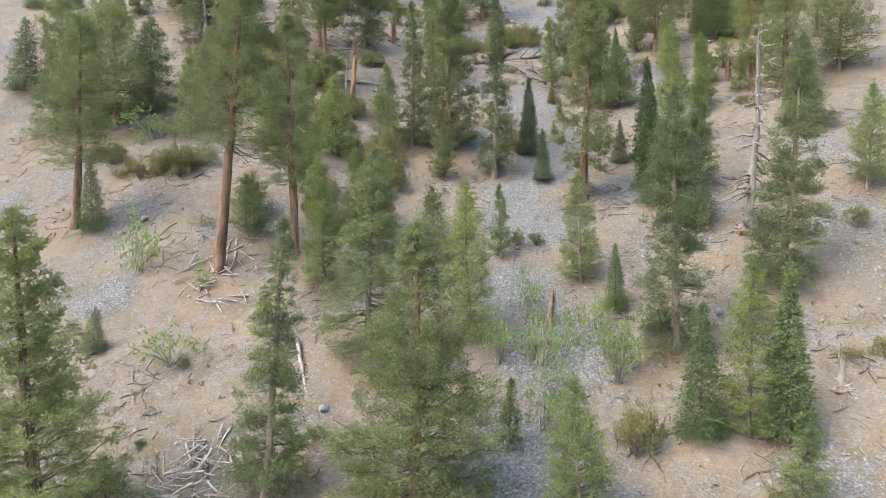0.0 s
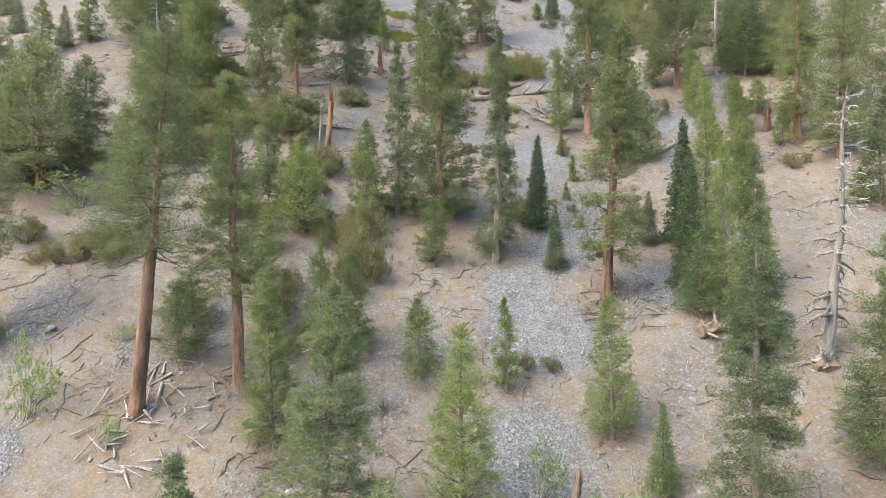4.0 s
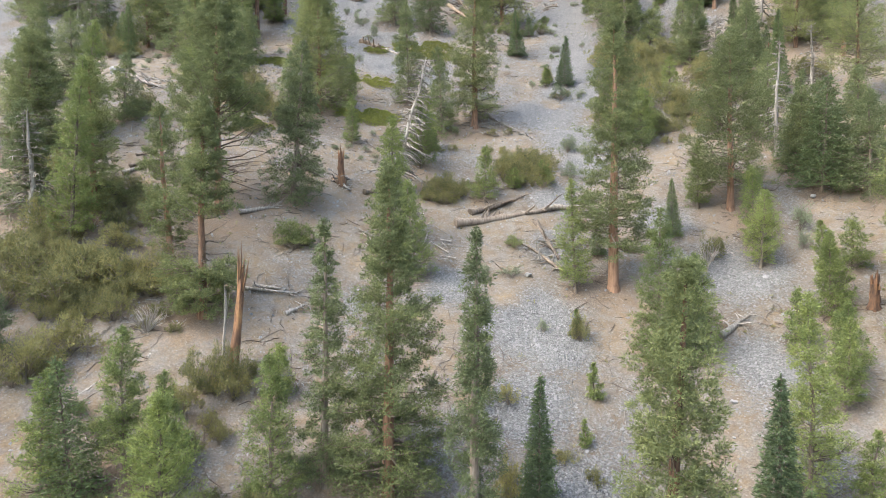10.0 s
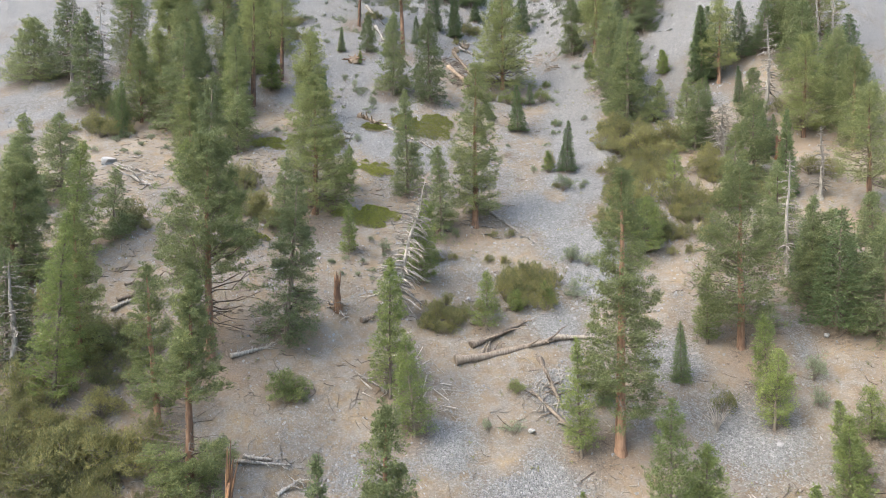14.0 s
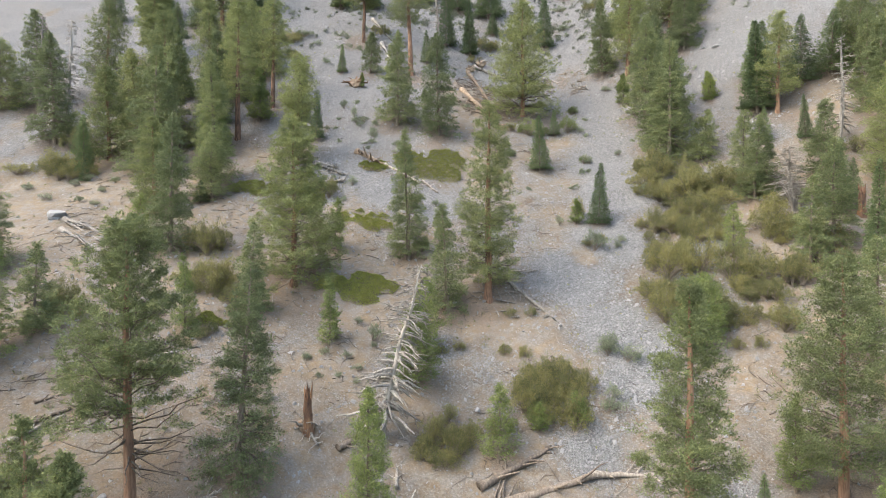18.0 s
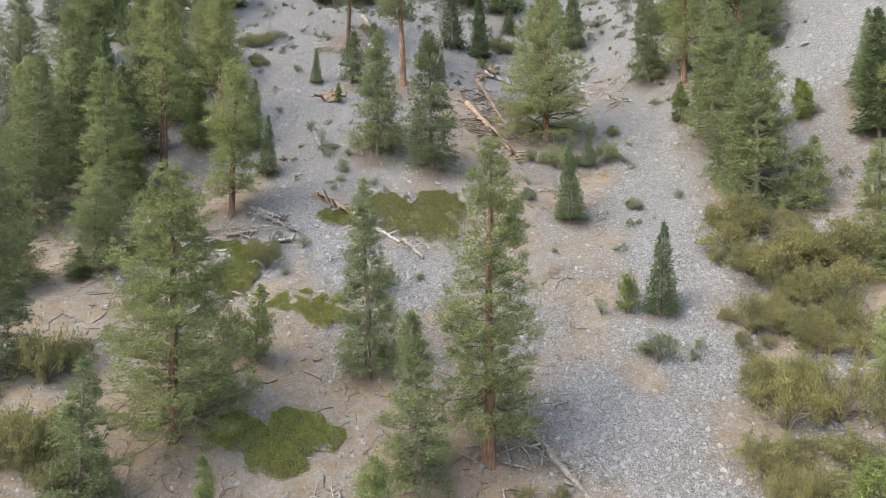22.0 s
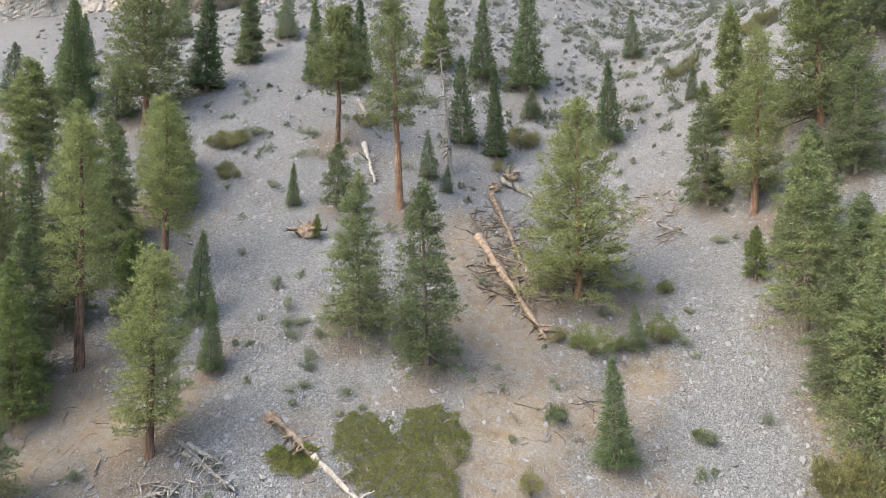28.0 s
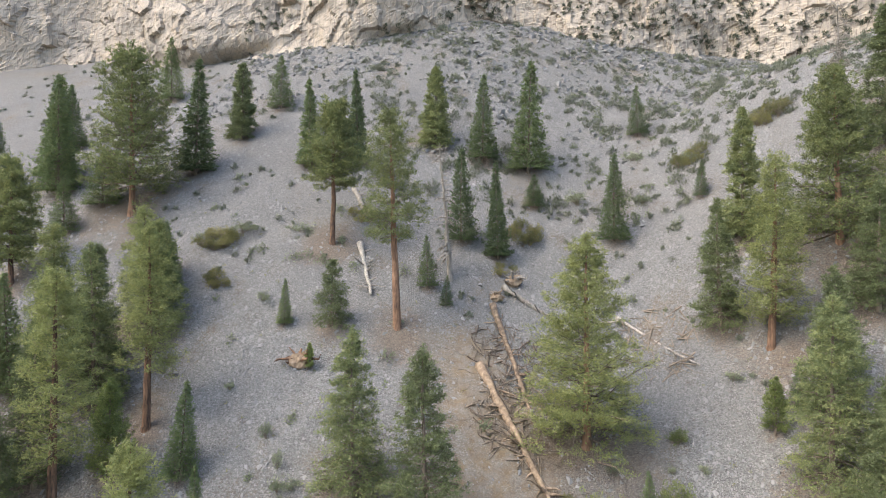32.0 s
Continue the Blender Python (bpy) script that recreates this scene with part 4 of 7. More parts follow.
old_fir(24.3, 46.6, 18.0, 3.0, 1.2)
fir(12.6, 47.6, 5.0, 1.1, 0.0)
young_pine(-9.1, 51.1, 11.0, 2.3, -0.6)
young_pine(10.9, 51.2, 8.8, 2.0, -0.4)
ponderosa(-18.4, 53.2, 23.9, 3.8, 2.2, 1)
snag(25.1, 53.9, 17.7, 1.6, 0.8)
young_pine(36.0, 55.3, 8.6, 2.3, 0.2)
young_pine(5.0, 55.6, 6.2, 1.2, -0.1)
ponderosa(-12.8, 55.7, 20.1, 3.0, -0.6, 3, (0.66, 0.78))
fir(22.0, 56.4, 8.0, 2.0, -0.3)
young_pine(-0.8, 56.5, 5.7, 1.8, -0.1)
young_pine(-17.3, 57.2, 5.4, 2.3, 0.0)
young_pine(-5.7, 58.3, 7.3, 2.0, 0.0)
fir(-31.4, 58.4, 6.8, 1.7, -0.2)
young_pine(-7.7, 58.7, 7.8, 1.8, -0.1)
ponderosa(-33.1, 58.7, 19.5, 3.4, 0.7)
young_pine(-17.5, 60.4, 4.1, 2.1, -0.1)
young_pine(21.7, 60.4, 12.3, 1.9, -0.4)
fir(19.8, 60.6, 8.1, 2.3, 0.6)
young_pine(24.3, 61.2, 11.1, 1.9, -0.3)
fir(20.0, 63.3, 10.9, 1.7, 0.0)
ponderosa(13.6, 63.6, 21.4, 3.1, 0.8, 0, (0.37, 0.44))
young_pine(-13.0, 63.7, 4.5, 1.8, 0.0)
fir(10.4, 67.9, 5.5, 1.2, -0.1)
young_pine(-13.8, 68.3, 4.9, 1.4, 0.0)
young_pine(0.2, 68.4, 5.7, 1.7, -0.1)
fir(21.6, 69.2, 11.1, 1.9, -0.1)
old_fir(5.5, 69.5, 20.0, 2.0, 0.3)
fir(18.9, 69.9, 4.8, 1.2, 0.0)
young_pine(-11.4, 70.9, 9.0, 2.6, -0.4)
young_pine(27.9, 71.5, 5.0, 1.4, 0.2)
young_pine(24.9, 72.4, 12.8, 2.2, -0.2)
young_pine(-19.7, 72.8, 7.8, 1.9, 0.3)
fir(-17.7, 72.8, 9.0, 2.4, -1.2)
young_pine(-6.1, 73.4, 9.8, 2.0, -0.3)
fir(9.6, 73.5, 9.1, 1.5, 0.1)
old_fir(-44.4, 74.6, 10.5, 3.1, -0.3)
old_fir(-28.9, 74.6, 8.7, 2.6, 0.0)
young_pine(-15.5, 74.6, 9.4, 2.2, 0.0)
ponderosa(0.6, 74.8, 20.5, 4.2, 0.0, 4)
young_pine(-13.1, 74.9, 6.6, 1.8, -0.1)
old_fir(-3.4, 75.6, 16.6, 1.9, -0.3)
ponderosa(-38.0, 75.7, 14.0, 5.6, -0.3)
ponderosa(40.1, 76.7, 18.3, 3.8, 0.3)
old_fir(-41.7, 77.2, 10.4, 3.8, -0.3)
young_pine(13.4, 78.5, 1.9, 0.5, 0.0)
young_pine(30.6, 78.5, 6.4, 1.5, 0.1)
old_fir(-35.3, 79.3, 11.3, 3.5, -0.3)
ponderosa(48.3, 80.0, 13.3, 4.8, 0.3)
young_pine(32.1, 80.5, 5.7, 1.7, 0.0)
young_pine(-7.9, 81.3, 3.8, 1.4, 0.0)
old_fir(-29.1, 81.5, 6.6, 2.4, -0.5)
young_pine(14.8, 82.1, 3.0, 0.7, 0.0)
broken_trunk(-11.7, 82.8, 9.0, 0.3, 0.8)
broken_trunk(-12.4, 82.6, 6.5, 0.09, 0.3, WOOD_GREY, "thin grey dead stem beside a broken trunk")
fir(-53.0, 83.0, 9.7, 3.0, 0.0)
ponderosa(39.5, 83.3, 19.2, 2.7, 0.3)
young_pine(33.7, 84.3, 2.6, 1.2, 0.1)
young_pine(30.9, 84.9, 4.5, 1.4, 0.1)
young_pine(20.7, 85.6, 11.9, 2.6, 0.0)
young_pine(23.3, 86.1, 7.8, 2.6, 0.1)
young_pine(34.6, 86.9, 7.1, 1.5, 0.0)
ponderosa(41.6, 88.1, 16.7, 3.7, 0.3)
young_pine(14.7, 88.7, 2.5, 0.6, -0.1)
ponderosa(-52.1, 89.5, 9.1, 4.1, 0.0)
young_pine(39.3, 92.1, 4.4, 1.8, 0.0)
ponderosa(-20.5, 92.4, 13.9, 2.7, -0.9)
ponderosa(-15.7, 87.5, 17.6, 4.0, -0.3, 4, (0.22, 0.45))
young_pine(-29.8, 93.0, 16.7, 2.5, 1.0)
young_pine(15.8, 94.4, 10.4, 1.9, -0.6)
ponderosa(19.2, 94.8, 24.9, 4.1, -0.3, 0)
young_pine(32.9, 94.9, 7.0, 2.0, 0.4)
young_pine(1.2, 95.5, 9.3, 2.2, -0.5)
old_fir(-35.7, 95.8, 10.8, 3.1, 0.0)
ponderosa(-29.8, 96.9, 14.8, 3.1, -0.5)
young_pine(33.6, 97.7, 7.9, 1.9, -0.3)
ponderosa(-18.9, 100.2, 21.0, 6.0, -0.5, 0, (0.1, 0.34))
young_pine(-1.5, 99.7, 13.1, 2.6, 0.0)
fir(18.9, 99.8, 4.2, 1.1, -0.1)
fir(26.8, 101.2, 6.2, 1.2, -0.1)
old_fir(47.1, 102.0, 10.6, 3.7, 0.0)
old_fir(-12.5, 103.5, 17.4, 3.3, 0.9)
ponderosa(-40.8, 103.6, 13.4, 4.2, 0.0)
fir(43.5, 104.1, 12.6, 3.9, 0.6)
ponderosa(33.8, 104.1, 18.6, 5.1, 0.0, 0)
old_fir(-40.8, 105.5, 17.5, 3.2, 0.0)
young_pine(31.0, 105.6, 7.2, 1.6, -0.1)
old_fir(49.1, 107.6, 10.9, 3.4, 0.3)
old_fir(42.9, 108.1, 11.5, 2.6, 0.5)
young_pine(-37.5, 109.0, 13.2, 2.9, 1.2)
broken_trunk(-8.2, 109.3, 4.2, 0.36, -0.1)
young_pine(8.2, 109.6, 6.1, 1.9, -0.1)
fir(43.8, 109.9, 9.7, 2.7, 0.3)
snag(-2.0, 110.3, 15.4, 3.1, 3.2, 2)
young_pine(11.8, 112.1, 2.6, 1.0, 0.0)
young_pine(15.4, 112.4, 3.2, 1.1, -0.3)
snag(42.9, 112.6, 13.9, 1.2, 0.1)
old_fir(-35.1, 113.2, 8.3, 2.6, 0.3)
young_pine(0.7, 115.5, 8.3, 2.5, -0.3)
young_pine(-22.3, 116.3, 7.5, 1.6, 0.0)
old_fir(-48.9, 116.6, 9.7, 3.5, 0.0)
ponderosa(55.9, 118.3, 16.7, 4.8, 0.0)
young_pine(-8.5, 118.9, 6.9, 1.3, -0.3)
young_pine(28.7, 120.1, 7.3, 3.0, 0.0)
young_pine(0.8, 120.1, 7.6, 2.4, 0.0)
old_fir(-17.6, 120.9, 9.2, 2.3, 0.5)
old_fir(-46.4, 121.8, 11.0, 3.7, -0.4)
snag(53.2, 124.6, 9.8, 1.4, 0.2)
fir(49.5, 126.1, 12.1, 1.9, 0.0)
old_fir(3.1, 126.3, 12.1, 2.9, -0.9)
ponderosa(-14.4, 126.6, 18.7, 6.0, -0.3, 4)
young_pine(-32.9, 128.0, 6.6, 2.1, 0.0)
old_fir(43.6, 128.5, 10.2, 2.6, 0.4)
old_fir(-29.6, 128.7, 16.2, 3.1, -0.1)
ponderosa(7.7, 128.8, 22.4, 4.6, -0.1, 2)
old_fir(46.9, 130.1, 12.9, 3.1, 0.0)
young_pine(36.7, 132.5, 6.3, 1.9, 0.0)
ponderosa(62.7, 132.9, 14.7, 3.7, 0.4)
young_pine(-11.3, 134.4, 6.4, 1.6, 0.2)
old_fir(-2.2, 134.9, 16.0, 2.6, -0.7)
fir(51.0, 135.8, 8.1, 2.5, -0.4)
old_fir(64.7, 137.6, 12.1, 4.4, 0.0)
ponderosa(58.0, 137.7, 15.6, 4.4, 0.0)
ponderosa(-36.2, 138.4, 12.6, 3.7, -0.3)
fir(-31.6, 142.1, 3.1, 1.4, 0.0)
old_fir(43.3, 142.2, 11.3, 2.7, 0.9)
old_fir(52.2, 142.7, 10.4, 3.1, 0.7)
old_fir(-30.4, 142.8, 9.2, 3.1, -0.3)
fir(22.9, 142.9, 8.6, 1.9, 0.1)
old_fir(45.2, 142.9, 6.5, 2.8, 0.3)
young_pine(19.9, 143.5, 3.5, 1.2, 0.0)
fir(66.0, 145.4, 10.9, 3.4, 0.0)
old_fir(43.1, 145.7, 10.3, 2.7, 0.3)
fir(70.4, 146.8, 11.7, 3.8, 0.0)
old_fir(-31.8, 146.9, 19.6, 3.5, 0.0)
snag(57.0, 147.3, 15.5, 2.4, 0.3)
fir(-51.7, 148.1, 3.5, 1.0, 0.0)
fir(-53.2, 150.4, 9.2, 1.9, -0.3)
old_fir(64.6, 150.6, 13.9, 3.7, 0.0)
old_fir(-43.3, 151.5, 19.4, 5.3, 0.5)
fir(49.0, 152.4, 5.7, 1.6, -0.2)
ponderosa(-21.3, 153.2, 17.2, 4.0, 0.0, 0)
old_fir(40.1, 153.7, 7.7, 2.9, 0.9)
ponderosa(-52.0, 155.2, 15.2, 4.8, -0.8)
old_fir(36.0, 155.3, 19.2, 4.7, -0.3)
young_pine(-35.1, 155.8, 14.7, 3.0, -1.0)
fir(-57.4, 156.8, 6.2, 2.1, -0.2)
fir(16.4, 156.9, 8.9, 2.1, -0.2)
ponderosa(53.3, 157.6, 15.4, 3.6, 0.3)
ponderosa(72.1, 158.7, 12.0, 5.0, 0.0)
old_fir(-37.6, 158.9, 15.8, 3.4, 0.0)
fir(50.9, 159.4, 14.6, 2.8, -0.2)
ponderosa(66.8, 159.7, 12.1, 4.5, 0.0)
fir(62.5, 159.9, 10.4, 4.1, 0.4)
old_fir(-64.2, 160.0, 18.8, 4.5, -0.9)
old_fir(35.9, 160.2, 17.1, 4.7, 0.5)
old_fir(-44.9, 160.2, 17.0, 4.5, -0.2)
fir(58.3, 160.7, 11.3, 3.4, 0.0)
fir(-20.3, 161.7, 7.6, 1.5, 0.2)
ponderosa(-33.6, 161.8, 24.3, 4.2, 0.0)
snag(-63.3, 162.6, 14.2, 1.7, 0.0)
old_fir(0.0, 163.4, 17.4, 4.1, -0.4)
fir(52.6, 164.0, 11.5, 2.9, -0.4)
ponderosa(-52.1, 164.7, 14.2, 4.9, -1.6)
ponderosa(-47.1, 164.7, 20.6, 5.1, -0.8)
old_fir(38.9, 164.8, 13.9, 3.9, 0.0)
fir(54.0, 166.0, 9.7, 3.6, 0.3)
young_pine(46.0, 166.1, 4.8, 1.4, 0.0)
old_fir(-7.3, 166.4, 16.0, 4.3, 0.0)
old_fir(-39.1, 166.5, 16.7, 3.4, 0.0)
snag(-69.3, 166.9, 18.1, 3.1, -0.9)
young_pine(-31.9, 167.5, 9.7, 2.6, -0.3)
fir(-24.8, 167.6, 9.6, 2.2, 0.3)
old_fir(35.7, 168.4, 18.5, 4.5, 0.0)
fir(20.1, 168.9, 4.6, 1.3, -0.2)
young_pine(46.6, 168.9, 3.3, 1.0, 0.0)
snag(-68.1, 170.3, 18.1, 3.0, 0.0)
snag(-73.9, 170.8, 18.8, 2.8, -0.2)
ponderosa(-31.0, 172.4, 21.4, 3.6, -0.3)
old_fir(-83.1, 172.8, 13.0, 6.0, -0.6)
old_fir(-75.6, 172.9, 18.2, 5.1, -0.5)
old_fir(-38.2, 174.5, 18.2, 3.9, -1.0)
young_pine(33.5, 175.4, 5.7, 1.5, 0.0)
old_fir(38.8, 175.4, 14.5, 3.5, 0.6)
fir(-3.3, 175.5, 3.2, 0.8, 0.0)
fir(-49.3, 175.6, 14.2, 3.1, -1.3)
ponderosa(15.0, 175.7, 21.8, 6.8, 0.0, 4)
ponderosa(-44.2, 175.7, 19.2, 4.0, -0.3)
ponderosa(-54.2, 176.3, 13.2, 3.5, -0.3)
ponderosa(-65.0, 176.9, 18.7, 5.3, 0.5)
fir(36.7, 176.9, 4.6, 1.7, -0.3)
old_fir(-41.7, 178.4, 15.2, 3.8, 0.3)
young_pine(-15.9, 180.0, 2.8, 0.7, 0.0)
old_fir(46.6, 181.8, 13.8, 3.7, 0.2)
ponderosa(-36.4, 183.5, 14.1, 4.2, -0.4)
ponderosa(36.2, 183.6, 21.8, 4.2, 0.0, 0)
ponderosa(-39.7, 185.4, 14.0, 3.8, 0.0)
old_fir(-15.2, 185.4, 8.5, 2.8, 0.4)
fir(-20.9, 185.5, 5.8, 1.2, -0.1)
ponderosa(-6.8, 186.6, 27.1, 4.7, -1.1, 1)
old_fir(32.2, 188.5, 15.7, 3.3, -0.2)
fir(-38.6, 189.1, 9.9, 2.7, 0.0)
ponderosa(46.5, 190.2, 21.5, 8.0, -0.4, 4)
old_fir(-40.3, 190.6, 8.7, 3.1, -0.2)
ponderosa(-62.7, 191.3, 17.5, 4.5, -0.4)
fir(-1.4, 192.1, 4.1, 1.2, 0.1)
fir(-4.2, 194.7, 7.1, 1.8, -0.2)
snag(-1.5, 197.2, 19.0, 2.2, -1.8)
old_fir(38.0, 198.0, 17.8, 3.3, 0.0)
ponderosa(-18.8, 199.1, 20.4, 4.9, 0.0, 1)
fir(-62.0, 200.8, 8.5, 2.9, 0.0)
snag(51.3, 201.4, 20.2, 3.9, -0.2, 2)
fir(5.1, 202.8, 14.6, 2.2, -0.4)
fir(-0.5, 204.3, 14.4, 3.0, -0.2)
ponderosa(-53.3, 204.7, 25.7, 7.9, -0.5, 0)
fir(-59.2, 206.2, 9.4, 3.9, 0.0)
fir(22.4, 207.1, 13.5, 2.9, 0.1)
fir(35.4, 208.7, 5.5, 1.4, 0.0)
fir(-69.8, 210.0, 20.7, 4.1, -0.5)
fir(-82.8, 211.1, 12.6, 3.8, 0.5)
fir(-46.8, 212.5, 20.4, 3.7, 0.0)
fir(-73.5, 214.1, 18.8, 4.6, 0.0)
fir(-27.2, 214.8, 15.4, 2.8, -0.7)
fir(10.5, 214.9, 5.6, 2.2, 0.0)
fir(-19.6, 217.1, 16.5, 2.4, -0.7)
fir(9.6, 222.4, 20.1, 4.3, 0.0)
old_fir(-43.1, 222.6, 14.2, 3.0, 0.2)
fir(1.7, 223.4, 15.7, 3.3, 0.0)
fir(-77.6, 224.3, 12.5, 3.1, -0.6)
old_fir(-7.1, 224.8, 14.5, 3.4, -0.3)
fir(30.0, 231.0, 9.5, 2.4, -0.2)
fir(-39.2, 232.4, 10.9, 3.3, -0.2)
fir(-68.7, 243.4, 14.3, 3.8, 0.0)
snag(47.1, 139.7, 7.2, 2.8, -0.5, 2)
fir(53.9, 150.2, 6.7, 1.3, -0.2)
fir(53.3, 137.2, 5.3, 1.5, -0.1)
old_fir(65.6, 161.1, 10.8, 2.9, -0.6)
old_fir(65.9, 142.4, 12.7, 3.7, -0.1)
old_fir(65.1, 154.2, 12.9, 2.8, -0.1)
snag(68.9, 153.7, 11.9, 1.4, -0.1)
snag(71.9, 153.8, 11.9, 1.4, -0.3)
young_pine(36.2, 88.6, 7.0, 1.5, -1.8)
broken_trunk(52.7, 134.4, 3.7, 0.4, 0.0)
fir(-56.7, 93.5, 3.3, 0.9, 0.0)
old_fir(-52.8, 100.5, 7.6, 2.2, 0.0)
fir(-51.1, 103.2, 5.8, 1.5, 0.0)
old_fir(-48.8, 105.3, 7.6, 2.5, 0.0)
fir(-61.2, 109.0, 6.1, 1.8, 0.0)
fir(-71.9, 122.8, 6.9, 2.0, 0.0)
fir(-68.8, 110.6, 7.1, 2.2, 0.0)
snag(-34.6, 94.9, 10.6, 1.5, -0.2)
old_fir(38.3, 67.9, 7.9, 2.4, -0.4)
young_pine(37.6, 82.8, 4.6, 1.5, -0.1)
young_pine(36.9, 68.8, 3.2, 1.2, -0.0)
ponderosa(54.4, 95.2, 14.5, 3.8, -0.2)
old_fir(45.1, 107.0, 10.3, 3.9, -0.1)
old_fir(43.4, 115.8, 11.2, 3.3, -0.1)
old_fir(56.1, 197.1, 18.4, 4.9, -0.2)

# ---- shrubs ----
shrub("olive", 8.1, 56.8, 1.5, 0.8)
shrub("olive", 6.5, 57.2, 1.5, 0.8)
shrub("olive", -26.7, 67.3, 2.4, 1.3)
shrub("olive", -27.5, 68.5, 2.7, 1.5)
shrub("olive", -28.5, 68.4, 2.2, 1.3)
shrub("olive", -29.5, 67.5, 2.2, 1.5)
shrub("olive", -29.2, 66.7, 1.4, 1.1)
shrub("olive", -26.8, 66.5, 1.8, 1.2)
shrub("aspen", -24.9, 52.6, 5.3, 2.1)
shrub("aspen", -18.4, 43.7, 2.9, 2.3)
shrub("aspen", -33.2, 73.9, 3.2, 4.3)
shrub("olive", 32.4, 51.0, 1.8, 1.1)
shrub("olive", 26.2, 38.5, 1.3, 0.8)
shrub("olive", 24.2, 38.6, 1.2, 0.9)
shrub("olive", 10.5, 35.2, 3.1, 1.4)
shrub("aspen", 6.4, 43.1, 3.6, 1.7)
shrub("aspen", 11.1, 42.2, 3.5, 2.2)
shrub("aspen", 5.8, 37.9, 2.8, 2.2)
shrub("aspen", 3.8, 43.4, 3.6, 1.7)
shrub("sage", -17.7, 37.5, 0.6, 0.4)
shrub("olive", -17.3, 43.3, 1.0, 0.5)
shrub("aspen", -21.8, 58.6, 1.5, 1.1)
shrub("bush", -7.5, 38.1, 0.8, 0.7)
shrub("olive", -4.9, 65.9, 1.8, 1.0)
shrub("olive", -5.8, 66.3, 2.2, 1.2)
shrub("olive", -7.5, 65.7, 2.3, 1.2)
shrub("olive", -6.1, 64.3, 2.3, 1.3)
shrub("olive", -9.6, 59.9, 1.5, 0.8)
shrub("olive", -11.5, 59.2, 1.6, 0.8)
shrub("olive", -7.0, 69.9, 3.9, 1.7)
shrub("olive", -4.7, 66.1, 3.8, 1.2)
shrub("olive", -7.8, 73.9, 1.1, 0.8)
shrub("olive", -9.6, 73.6, 1.2, 0.8)
shrub("olive", -12.1, 60.6, 3.1, 1.4)
shrub("olive", -11.4, 64.2, 2.4, 1.4)
shrub("olive", -10.0, 58.3, 1.5, 1.1)
shrub("aspen", 6.1, 48.1, 3.6, 1.6)
shrub("aspen", 8.3, 44.1, 3.7, 1.5)
shrub("aspen", 10.7, 45.4, 3.2, 1.2)
shrub("aspen", 10.9, 40.5, 3.9, 1.8)
shrub("aspen", 7.0, 40.0, 3.3, 1.4)
shrub("aspen", 2.6, 39.6, 2.1, 1.6)
shrub("aspen", 6.9, 35.8, 2.7, 1.2)
shrub("aspen", 5.9, 43.4, 3.4, 1.4)
shrub("dead", 10.8, 35.3, 2.9, 1.0)
shrub("olive", 11.4, 35.6, 2.5, 0.9)
shrub("bush", -17.6, 37.8, 0.5, 0.4)
shrub("olive", -10.7, 81.3, 1.8, 1.0)
shrub("olive", -12.3, 81.7, 1.3, 0.8)
shrub("olive", -12.4, 80.9, 1.1, 0.8)
shrub("bush", -10.4, 97.7, 1.2, 1.5)
shrub("olive", 7.9, 74.2, 3.7, 1.2)
shrub("sage", -1.4, 62.9, 0.3, 0.4)
shrub("sage", 1.9, 63.1, 0.4, 0.5)
shrub("sage", 0.1, 66.4, 0.3, 0.4)
shrub("olive", 14.3, 115.4, 1.5, 1.2)
shrub("olive", 13.7, 117.0, 2.3, 1.3)
shrub("olive", 11.2, 116.5, 2.4, 1.4)
shrub("olive", 10.6, 115.4, 2.2, 1.3)
shrub("olive", 11.1, 114.8, 3.2, 1.7)
shrub("olive", 12.8, 114.7, 1.7, 1.3)
shrub("sage", 3.3, 68.5, 0.7, 0.5)
shrub("olive", 14.9, 88.2, 2.7, 1.0)
shrub("olive", -30.9, 90.9, 2.6, 1.6)
shrub("olive", -31.2, 91.9, 2.5, 1.5)
shrub("olive", -33.5, 92.1, 1.9, 1.5)
shrub("olive", -35.0, 91.3, 2.2, 1.5)
shrub("olive", -34.2, 90.2, 1.9, 1.4)
shrub("olive", -33.1, 90.2, 2.7, 1.7)
shrub("olive", -31.1, 90.2, 1.7, 1.3)
shrub("olive", -27.3, 89.4, 2.4, 2.0)
shrub("olive", -28.0, 90.3, 2.5, 1.4)
shrub("olive", -29.2, 90.9, 2.1, 1.5)
shrub("olive", -30.6, 89.5, 1.9, 1.4)
shrub("olive", -32.0, 88.8, 2.6, 1.6)
shrub("olive", -29.5, 87.6, 2.1, 1.5)
shrub("olive", -26.6, 88.2, 3.4, 1.8)
shrub("olive", -22.4, 87.2, 2.5, 1.4)
shrub("olive", -22.8, 88.0, 1.9, 1.5)
shrub("olive", -25.2, 87.7, 2.0, 1.2)
shrub("olive", -26.2, 86.7, 1.4, 1.1)
shrub("olive", -25.4, 86.2, 2.8, 1.6)
shrub("olive", -23.6, 86.1, 1.9, 1.2)
shrub("olive", -23.6, 80.6, 1.6, 1.2)
shrub("olive", -25.0, 81.1, 1.4, 1.0)
shrub("olive", -26.1, 79.8, 1.8, 1.2)
shrub("olive", -10.8, 77.6, 1.4, 0.9)
shrub("olive", -11.7, 78.2, 1.6, 0.8)
shrub("olive", -13.5, 77.3, 1.4, 1.0)
shrub("olive", -12.2, 76.7, 1.3, 0.9)
shrub("olive", -23.7, 98.8, 1.6, 1.0)
shrub("olive", -25.3, 99.5, 1.5, 1.1)
shrub("olive", -25.7, 98.5, 1.4, 1.0)
shrub("bush", -10.7, 97.0, 1.6, 1.8)
